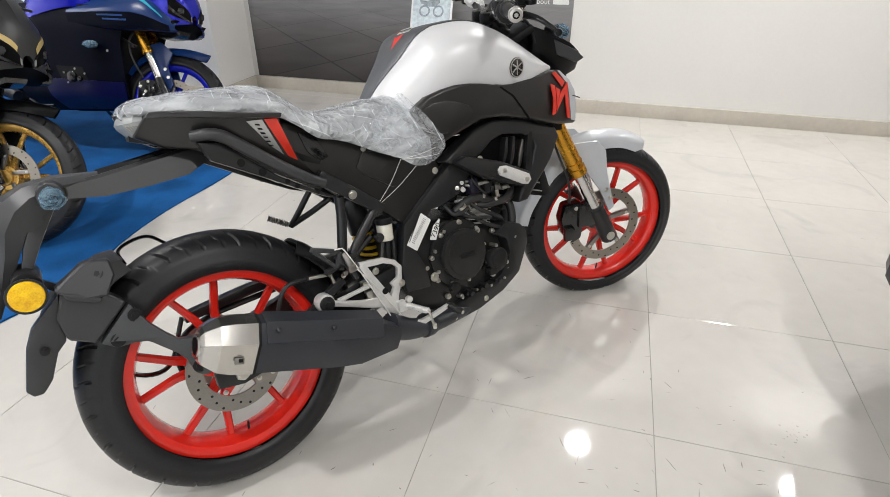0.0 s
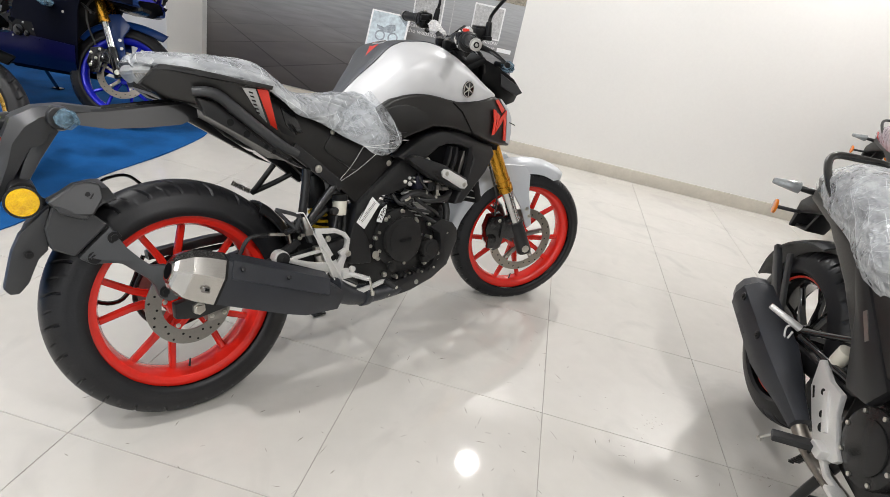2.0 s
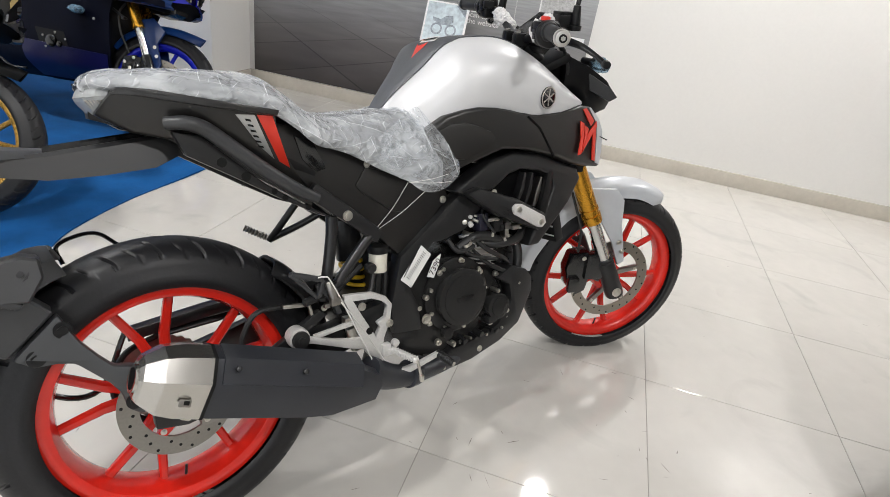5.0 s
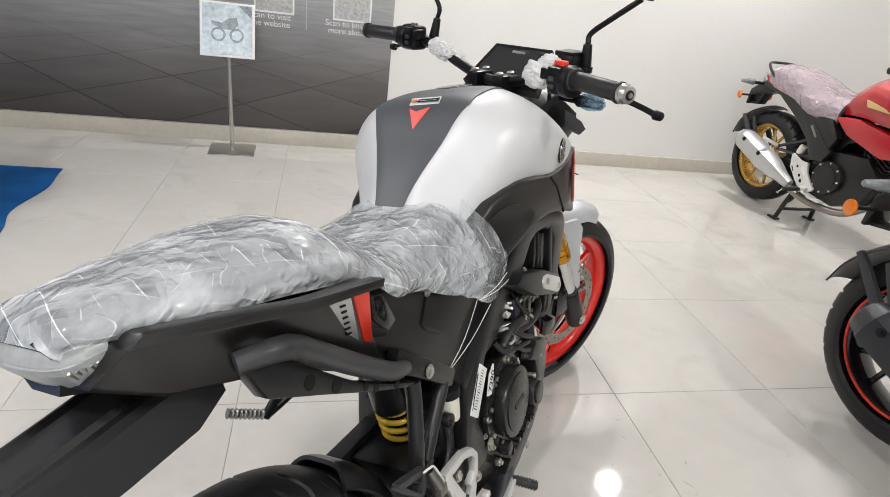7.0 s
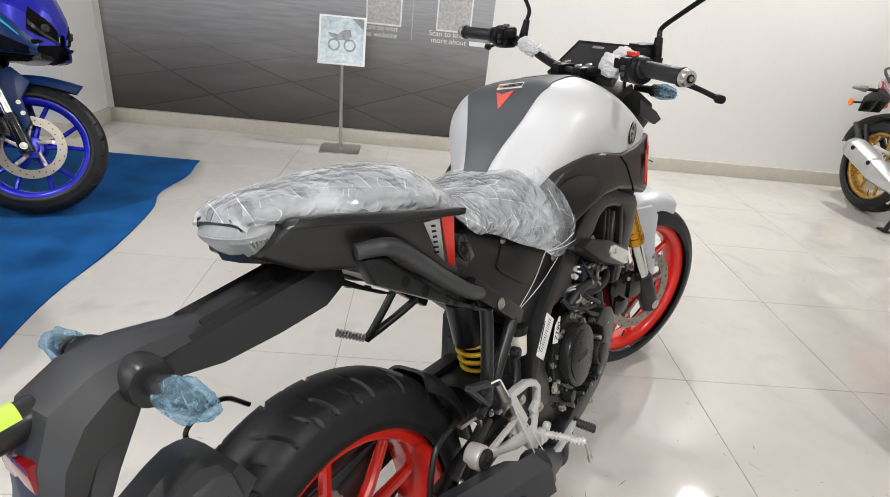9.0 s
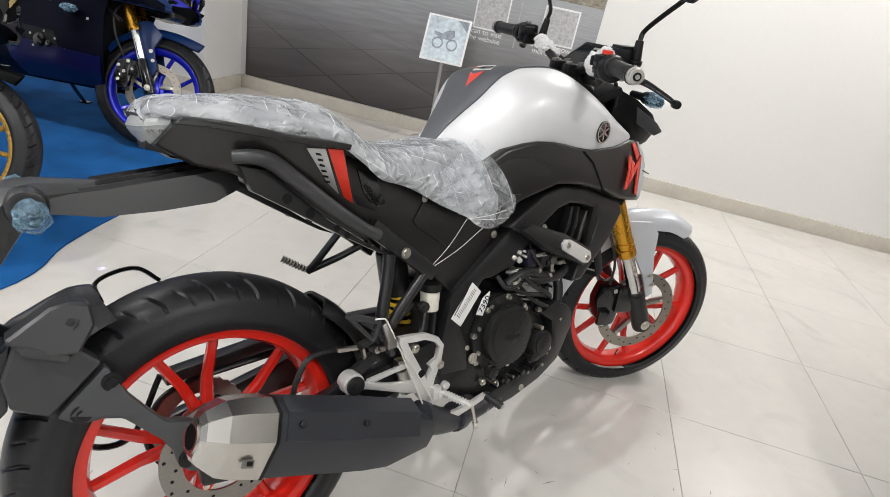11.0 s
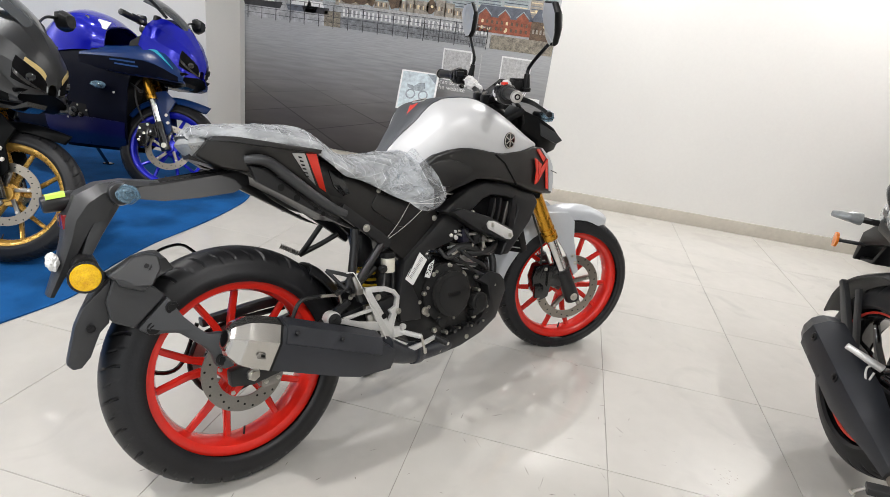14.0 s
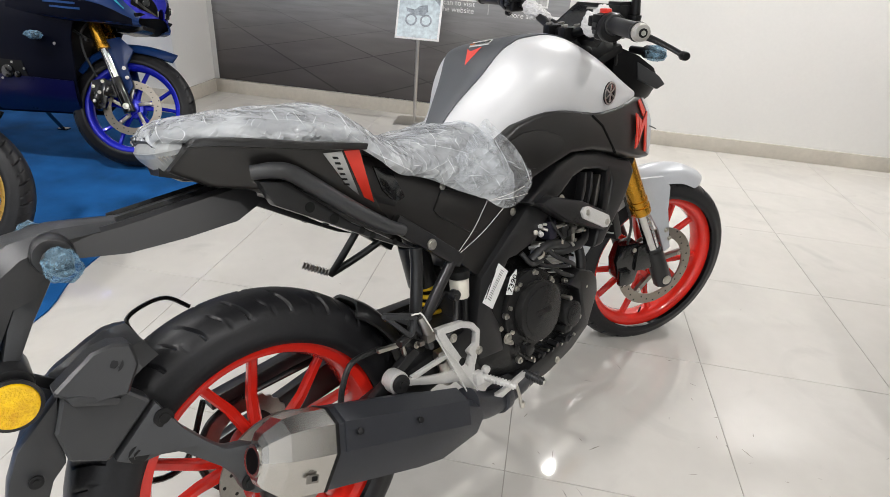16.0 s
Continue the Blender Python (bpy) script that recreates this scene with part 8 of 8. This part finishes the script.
def street_bike(m, label, paint, rim_mat, stripe, muffler_mat, film, rail, lift, ahead):
    b = thing("street_motorcycle", m, label, "motorcycle", "machines parked on centre stands")
    wheel(b, "rear_wheel", Matrix.Translation((0, 0, 0.31)), 0.305, 0.14, 0.222, 0.05, rim_mat, 10, None, 26, 380, "cast rear wheel", stripe)
    wheel(b, "front_wheel", Matrix.Translation((1.33, 0, 0.30 - lift)), 0.295, 0.10, 0.222, 0.036, rim_mat, 10, (0.135, 0.10, -0.05), 26, 240, "cast front wheel", stripe)
    # hugger over the rear wheel and its stay
    rows = []
    for a, r, w in ((98, 0.335, 0.06), (110, 0.345, 0.082), (130, 0.352, 0.088), (150, 0.358, 0.082), (168, 0.368, 0.065)):
        c, s_ = math.cos(radians(a)), math.sin(radians(a))
        rows.append([((r - 0.02 * abs(q) ** 2) * c, -w * q, 0.31 + (r - 0.02 * abs(q) ** 2) * s_) for q in (-1, -0.6, 0, 0.6, 1)])
    hg = part("tyre_hugger", sheet(surface(rows), 20, 14, 0.006), M_GREYBLK, b, "grained black tyre hugger")
    for s in (-1, 1):
        part("hugger_stay", strip([(-0.02, 0.31), (-0.14, 0.41), (-0.225, 0.50), (-0.262, 0.535)], [0.05, 0.036, 0.03, 0.02], s * 0.095, s * 0.075, 0.005), M_GREYBLK, hg)
        part("stay_bar", strip([(-0.05, 0.36), (-0.11, 0.45), (-0.165, 0.545)], 0.024, s * 0.090, s * 0.076, 0.005), M_GREYBLK, hg)
        part("stay_bolt", bolt(-0.05, s * 0.097, 0.335, 0.008, s), M_BOLT, hg)
        part("swingarm", slab([(-0.05, 0.33), (0.45, 0.40), (0.45, 0.35), (0.0, 0.285), (-0.05, 0.29)], s * 0.09, s * 0.115, 0.006), M_BLACK, b)
    # fat muffler
    A_, B_ = (-0.085, -0.205, 0.425), (0.42, -0.165, 0.245)
    ring = ((0.066, 0.0), (0.056, 0.044), (0.02, 0.068), (-0.03, 0.066), (-0.058, 0.03), (-0.058, -0.03), (-0.03, -0.066), (0.02, -0.068), (0.056, -0.044))
    mf = part("muffler", rounded(hull([[along(A_, B_, s, w * k, h * k) for w, h in ring] for s, k in ((0.0, 0.62), (0.012, 0.80), (0.045, 0.93), (0.05, 1.0), (0.30, 1.06), (0.38, 0.86), (0.45, 0.6), (0.53, 0.42))]), 0.006, 2, 25), muffler_mat, b, "fat stubby muffler")
    for s in (0.09, 0.25):
        p = along(A_, B_, s, 0.060, 0.03)
        part("muffler_bolt", joined(rod(p, p + Vector((0, -0.005, 0.0)), 0.014, None, 18, 0.001), rod(p + Vector((0, -0.004, 0)), p + Vector((0, -0.009, 0)), 0.007, None, 6)), M_BLKBOLT, mf)
    part("muffler_emboss", rounded(hull([[along(A_, B_, s, 0.0645, h) for h in (-0.03, -0.012, 0.012)] + [along(A_, B_, s, 0.05, h) for h in (0.012, -0.03)] for s in (0.12, 0.20)]), 0.003), muffler_mat, mf)
    part("exhaust_pipe", tube([(0.36, -0.17, 0.26), (0.5, -0.14, 0.20), (0.75, -0.08, 0.20), (0.92, 0.0, 0.35)], 0.022, 12), M_COPPER, b)
    # footrest hanger, pegs
    part("footrest_hanger", joined(slab([(0.338, 0.425), (0.352, 0.437), (0.375, 0.425), (0.415, 0.41), (0.475, 0.412), (0.495, 0.36), (0.555, 0.30), (0.585, 0.285), (0.57, 0.262), (0.515, 0.235), (0.49, 0.24), (0.43, 0.285), (0.36, 0.35)], -0.160, -0.142, 0.005), strip([(0.43, 0.385), (0.50, 0.30)], 0.02, -0.168, -0.15, 0.004), block(0.525, -0.17, 0.262, 0.05, 0.03, 0.03, 0.006)), M_SILVER, b, "cast aluminium footrest hanger")
    for x, z, r in ((0.415, 0.372, 0.009), (0.452, 0.325, 0.010), (0.475, 0.298, 0.0125)):
        part("hanger_hole", knob(x, -0.159, z, r, -0.1605, 16), M_INKHOLE, b)
    part("hanger_slot", strip([(0.372, 0.36), (0.395, 0.335)], 0.008, -0.1605, -0.155, 0), M_INKHOLE, b)
    peg_ = part("footrest", joined(moved(block(0, 0, 0, 0.034, 0.10, 0.02, 0.005), Matrix.Translation((0.492, -0.222, 0.248)) @ pose(0, 0, 0, 10, 0, -18)), rod((0.515, -0.165, 0.255), (0.505, -0.19, 0.252), 0.012, None, 12)), M_CABLE, b, "rubber-topped footrest")
    part("feeler", joined(rod((0.475, -0.268, 0.238), (0.468, -0.285, 0.215), 0.004, None, 8), rod((0.468, -0.285, 0.215), (0.467, -0.287, 0.208), 0.008, None, 10, 0.001)), M_BOLT, peg_)
    part("pillion_peg", joined(rod((0.20, -0.16, 0.44), (0.16, -0.25, 0.475), 0.012, 0.009, 12, 0.002)), M_SILVER, b, "folded cast pillion footrest")
    part("tie_string", tube([(0.20, -0.165, 0.45), (0.185, -0.19, 0.43), (0.20, -0.185, 0.39), (0.19, -0.17, 0.42)], 0.003, 6), M_STRING, b)
    for pts in ([(0.21, -0.155, 0.44), (0.33, -0.14, 0.50), (0.44, -0.13, 0.56)], [(0.21, -0.155, 0.42), (0.35, -0.14, 0.43), (0.46, -0.13, 0.44)]):
        part("peg_stay", tube(pts, 0.010, 10, 4), M_GLOSSBLK, b)
    part("reservoir", rod((0.36, -0.13, 0.44), (0.375, -0.13, 0.49), 0.021, 0.022, 18, 0.003), M_RESERVOIR, b)
    part("brake_pedal", joined(strip([(0.52, 0.25), (0.58, 0.225), (0.64, 0.23)], 0.016, -0.165, -0.15, 0.003), block(0.655, -0.175, 0.236, 0.05, 0.045, 0.012, 0.003)), M_SILVER, b)
    part("brake_spring", tube([(0.49 - 0.0008 * t + 0.002 * math.cos(t), -0.15 + 0.014 * math.sin(t), 0.225 - 0.0015 * t) for t in np.linspace(0, 2 * math.pi * 9, 90)], 0.0035, 6, 1), M_CABLE, b)
    # centre stand
    part("centre_stand", joined(tube([(0.42 + ahead, -0.10, 0.25), (0.40 + ahead, -0.125, 0.12), (0.385 + ahead, -0.14, 0.012 - lift)], 0.014, 10, 4), tube([(0.42 + ahead, 0.10, 0.25), (0.40 + ahead, 0.125, 0.12), (0.385 + ahead, 0.14, 0.012 - lift)], 0.014, 10, 4), rod((0.392 + ahead, -0.13, 0.075), (0.392 + ahead, 0.13, 0.075), 0.011, None, 10), block(0.375 + ahead, -0.142, 0.007 - lift, 0.07, 0.04, 0.012, 0.003), block(0.375 + ahead, 0.142, 0.007 - lift, 0.07, 0.04, 0.012, 0.003)), M_BLACK, b, "black centre stand")
    # tail: carrier, indicators, reflectors
    part("plate_carrier", joined(slab([(-0.20, 0.80), (-0.05, 0.80), (-0.05, 0.74), (-0.18, 0.70), (-0.30, 0.66), (-0.315, 0.60), (-0.33, 0.60), (-0.325, 0.70), (-0.25, 0.76)], -0.05, 0.05, 0.006), strip([(-0.19, 0.72), (-0.24, 0.62), (-0.31, 0.61)], 0.014, -0.035, 0.035, 0.004)), M_BLACK, b)
    for s in (-1, 1):
        ind = part("rear_indicator", rod((-0.235, s * 0.04, 0.755), (-0.255, s * 0.12, 0.757), 0.012, 0.010, 12), M_BLACK, b)
        part("lens", rod((-0.252, s * 0.11, 0.757), (-0.268, s * 0.20, 0.760), 0.022, 0.010, 16, 0.006), M_LENS, ind, "clear pointed indicator lens")
        part("side_reflector", joined(rod((-0.30, s * 0.04, 0.662), (-0.327, s * 0.12, 0.657), 0.007, None, 10)), M_BLACK, b)
        part("reflector_disc", rod((-0.327, s * 0.12, 0.657), (-0.329, s * 0.129, 0.657), 0.027, None, 24, 0.003), M_ORANGE, b, "round orange reflector")
    # grab rail loop
    part("grab_rail", tube([(0.14, -0.135, 0.78), (0.02, -0.14, 0.80), (-0.10, -0.135, 0.86), (-0.17, -0.10, 0.90), (-0.19, 0.0, 0.905), (-0.17, 0.10, 0.90), (-0.10, 0.135, 0.86), (0.02, 0.14, 0.80), (0.14, 0.135, 0.78)], rail, 12, 6), M_GLOSSBLK, b, "looped black grab rail")
    S = [(-0.17, [(0, 0.86), (0.05, 0.855), (0.085, 0.83), (0.09, 0.81), (0.085, 0.79)]), (0.0, [(0, 0.90), (0.08, 0.89), (0.125, 0.85), (0.13, 0.81), (0.12, 0.77)]), (0.18, [(0, 0.885), (0.09, 0.87), (0.14, 0.83), (0.15, 0.78), (0.14, 0.74)]), (0.34, [(0, 0.815), (0.09, 0.81), (0.15, 0.77), (0.155, 0.73), (0.14, 0.69)]), (0.54, [(0, 0.80), (0.08, 0.795), (0.13, 0.75), (0.14, 0.71), (0.12, 0.68)])]
    sfun = surface(half_rows(S))
    st_ = part("seat", sheet(sfun, 24, 22, 0.015), M_SEAT, b, "black one-piece seat")
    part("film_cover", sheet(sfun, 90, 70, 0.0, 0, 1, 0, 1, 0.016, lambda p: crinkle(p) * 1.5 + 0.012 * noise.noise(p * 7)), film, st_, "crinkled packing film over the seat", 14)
    for s in (-1, 1):
        f = slab([(-0.12, 0.80), (0.10, 0.765), (0.34, 0.70), (0.52, 0.69), (0.60, 0.60), (0.56, 0.50), (0.475, 0.43), (0.39, 0.535), (0.25, 0.63), (0.05, 0.73), (-0.12, 0.76)], -0.150, -0.10, 0.010, 2, (-0.04, 0))
        sc = part("side_cover", f if s < 0 else flip(f), M_BROWN, b, "black side cover")
        g = slab([(0.26, 0.70), (0.34, 0.69), (0.60, 0.52), (0.565, 0.45), (0.475, 0.435), (0.36, 0.60)], -0.164, -0.13, 0.010, 2, (-0.03, 0))
        part("cover_blade", g if s < 0 else flip(g), M_BLACK, sc)
        h = strip([(0.40, 0.625), (0.46, 0.57)], 0.014, -0.1665, -0.15, 0)
        part("lettering_bar", h if s < 0 else flip(h), M_DISC, sc)
        p = slab([(-0.14, 0.83), (0.02, 0.80), (0.14, 0.765), (0.10, 0.745), (-0.10, 0.785)], -0.142, -0.11, 0.006, 2, (-0.08, 0))
        part("tail_panel", p if s < 0 else flip(p), paint, b)
        q = slab([(0.56, 0.72), (0.70, 0.74), (0.98, 0.70), (1.02, 0.60), (0.92, 0.58), (0.68, 0.64)], -0.20, -0.12, 0.012)
        part("tank_shroud", q if s < 0 else flip(q), paint, b)
        part("fork_leg", joined(rod((1.325, s * 0.09, 0.27), (1.26, s * 0.09, 0.42), 0.028, None, 14), rod((1.26, s * 0.09, 0.42), (1.05, s * 0.09, 0.90), 0.020, None, 14)), M_BLACK, b)
        part("grip", rod((0.92, s * 0.25, 1.03), (0.90, s * 0.37, 1.02), 0.017, None, 14, 0.003), M_CABLE, b)
    T = [(0.50, [(0, 0.80), (0.05, 0.795), (0.09, 0.77), (0.10, 0.74), (0.09, 0.72)]), (0.60, [(0, 0.92), (0.08, 0.91), (0.15, 0.86), (0.16, 0.80), (0.14, 0.74)]), (0.72, [(0, 0.99), (0.10, 0.975), (0.19, 0.91), (0.20, 0.84), (0.17, 0.75)]), (0.86, [(0, 1.0), (0.11, 0.98), (0.20, 0.90), (0.21, 0.82), (0.18, 0.74)]), (1.0, [(0, 0.94), (0.09, 0.92), (0.16, 0.87), (0.17, 0.80), (0.15, 0.74)])]
    tk = part("fuel_tank", sheet(surface(half_rows(T)), 24, 26, 0.008), paint, b, "muscular fuel tank")
    part("tank_decal", slab([(0.72, 0.85), (0.84, 0.83), (0.88, 0.81), (0.74, 0.815)], -0.215, -0.203, 0.001), M_GOLDDECAL, tk)
    part("crankcase", slab([(0.46, 0.42), (0.56, 0.52), (0.80, 0.55), (0.92, 0.45), (0.86, 0.30), (0.70, 0.22), (0.48, 0.24)], -0.12, 0.12, 0.015), M_ENGINE, b)
    part("clutch_cover", joined(knob(0.62, -0.12, 0.37, 0.10, -0.15, 40, 0.012), knob(0.62, -0.15, 0.37, 0.07, -0.156, 32, 0.002)), M_ENGINE, b)
    for a in range(0, 360, 45):
        part("cover_bolt", knob(0.62 + 0.088 * math.cos(radians(a)), -0.145, 0.37 + 0.088 * math.sin(radians(a)), 0.006, -0.154, 8), M_BOLT, b)
    part("cylinder", moved(joined(*[block(0, 0, -0.08 + 0.022 * k, 0.15, 0.18, 0.008, 0.001) for k in range(9)], block(0, 0, 0, 0.12, 0.14, 0.19, 0.005)), Matrix.Translation((0.84, 0, 0.56)) @ pose(0, 0, 0, 0, 28, 0)), M_ENGINE, b)
    part("main_frame", slab([(0.45, 0.70), (0.60, 0.66), (1.02, 0.86), (1.04, 0.78), (0.62, 0.58), (0.48, 0.38), (0.43, 0.42)], -0.09, 0.09, 0.008), M_BLACK, b)
    part("subframe", slab([(-0.15, 0.80), (0.50, 0.70), (0.50, 0.60), (0.42, 0.45), (0.38, 0.60), (0.0, 0.72)], -0.085, 0.085, 0.008), M_BLACK, b)
    part("shock_body", rod((0.36, 0, 0.62), (0.40, 0, 0.38), 0.03, None, 14), M_BLKBOLT, b)
    part("handlebar", tube([(0.90, -0.37, 1.02), (0.95, -0.15, 1.03), (0.99, 0, 1.0), (0.95, 0.15, 1.03), (0.90, 0.37, 1.02)], 0.011, 10), M_BLACK, b)
    part("headlamp", rounded(hull([[(x, y, z) for y, z in ((-w, zt), (w, zt), (w * 0.7, zb), (-w * 0.7, zb))] for x, w, zt, zb in ((1.08, 0.08, 0.98, 0.82), (1.18, 0.09, 0.95, 0.80), (1.25, 0.05, 0.90, 0.83))]), 0.01), M_BLACK, b)
    rows = []
    for a, r, w in ((150, 0.318, 0.065), (110, 0.325, 0.06), (70, 0.325, 0.055), (45, 0.325, 0.03)):
        c, s_ = math.cos(radians(a)), math.sin(radians(a))
        rows.append([(1.33 + (r - (0.03 if abs(q) == 1 else 0)) * c, w * q, 0.30 + (r - (0.03 if abs(q) == 1 else 0)) * s_) for q in (-1, -0.7, 0, 0.7, 1)])
    part("mudguard", sheet(surface(rows), 18, 12, 0.004), M_BLACK, b)
    return b


M_SILVERMUF = material("silver_muffler_cover", (0.55, 0.55, 0.55), 0.35, metal=0.6, var=0.08)
street_bike(pose(1.395, 2.291, 0.026, 0, 0, -86), "black street motorcycle on its centre stand, seat in clear film", M_GLOSSBLK, M_GLOSSBLK, M_DECALRED, M_MUFFLER, M_FILM, 0.0125, 0.026, 0.11)
street_bike(pose(2.65, 4.56, 0.0, 0, 0, -88), "crimson street motorcycle with gold wheels on its centre stand", M_CRIMSON, M_GOLDRIM, None, M_SILVERMUF, M_PINKFILM, 0.009, 0.0, 0.0)

# ---------------------------------------------------------------- floor tiles, last
TX, TY, TP = -0.615, 1.345, 0.6
floor = tagged(link("floor", block((X0 + X1) / 2, (Y0 + Y1) / 2, -0.052, X1 - X0 + 2 * WT, Y1 - Y0 + 2 * WT, 0.1, 0), M_JOINT), "polished cream vitrified tile floor with thin joints", "floor", kind="structure")
tile_bm = block(0, 0, -0.005, TP - 0.0017, TP - 0.0017, 0.01, 0.0008, 1)
tile_me = bpy.data.meshes.new("floor_tile")
tile_bm.to_mesh(tile_me)
tile_bm.free()
tile_me.materials.append(M_TILE)
rest = []
for i in range(-10, 9):
    for j in range(-9, 8):
        cx, cy = TX + (i + 0.5) * TP, TY + (j + 0.5) * TP
        if not (X0 - 0.1 < cx < X1 + 0.2 and Y0 - 0.1 < cy < Y1 + 0.2):
            continue
        if -3.2 < cx < 3.6 and 0.2 < cy:
            o = new("floor_tile", tile_me)
            o.parent = floor
            o.matrix_basis = pose(cx, cy, 0)
        else:
            rest.append((cx, cy))
far = bmesh.new()
for cx, cy in rest:
    q = TP / 2 - 0.0011
    far.faces.new([far.verts.new((cx + a * q, cy + b * q, 0)) for a, b in ((-1, -1), (1, -1), (1, 1), (-1, 1))])
ob = part("far_floor_tiles", far, M_TILE, floor)
ob["kind"] = "stuff"

# short dark scuffs and a few pale scratches on the polish
M_SCUFF = material("rubber_scuff", (0.20, 0.18, 0.155), 0.35, var=0.3, scale=40)
rs = random.Random(21)
scuff = bmesh.new()
for k in range(230):
    cx, cy = rs.uniform(-1.2, 2.8), rs.uniform(0.9, 4.6)
    if k > 110:
        cx, cy = rs.gauss(0.35, 0.45), rs.gauss(1.75, 0.35)
    ang, ln, wd = rs.uniform(0, math.pi), rs.uniform(0.003, 0.010) * (2.2 if rs.random() < 0.25 else 1.0), rs.uniform(0.0005, 0.0016)
    c, s_ = math.cos(ang), math.sin(ang)
    scuff.faces.new([scuff.verts.new((cx + c * a * ln - s_ * b * wd, cy + s_ * a * ln + c * b * wd, 0.0004)) for a, b in ((-1, -0.3), (0, -1), (1, -0.3), (1, 0.3), (0, 1), (-1, 0.3))])
ob = part("scuff_marks", scuff, M_SCUFF, floor)
ob["kind"] = "stuff"

# faint dried shoe smudges, each a scatter of small irregular flecks
M_SMUDGE = material("dried_smudge", (0.40, 0.375, 0.335), 0.3, var=0.35, scale=60)
smudge = bmesh.new()
for sx, sy, ang, size in ((1.55, 2.55, 0.4, 0.05), (1.75, 2.72, 0.7, 0.035), (1.62, 2.15, 1.2, 0.03), (1.30, 1.95, 0.2, 0.04), (0.95, 2.05, 1.0, 0.035), (1.18, 1.70, 0.6, 0.03), (2.05, 2.60, 0.3, 0.03), (0.70, 1.55, 0.9, 0.03)):
    c, s_ = math.cos(ang), math.sin(ang)
    for k in range(26):
        a, b_ = rs.gauss(0, size), rs.gauss(0, size * 0.42)
        cx, cy, r = sx + c * a - s_ * b_, sy + s_ * a + c * b_, rs.uniform(0.0015, 0.006)
        smudge.faces.new([smudge.verts.new((cx + r * rs.uniform(0.4, 1.2) * math.cos(q * 1.047 + ang), cy + r * rs.uniform(0.3, 0.9) * math.sin(q * 1.047 + ang), 0.0003 + 0.00001 * (k % 7))) for q in range(6)])
ob = part("shoe_smudges", smudge, M_SMUDGE, floor)
ob["kind"] = "stuff"
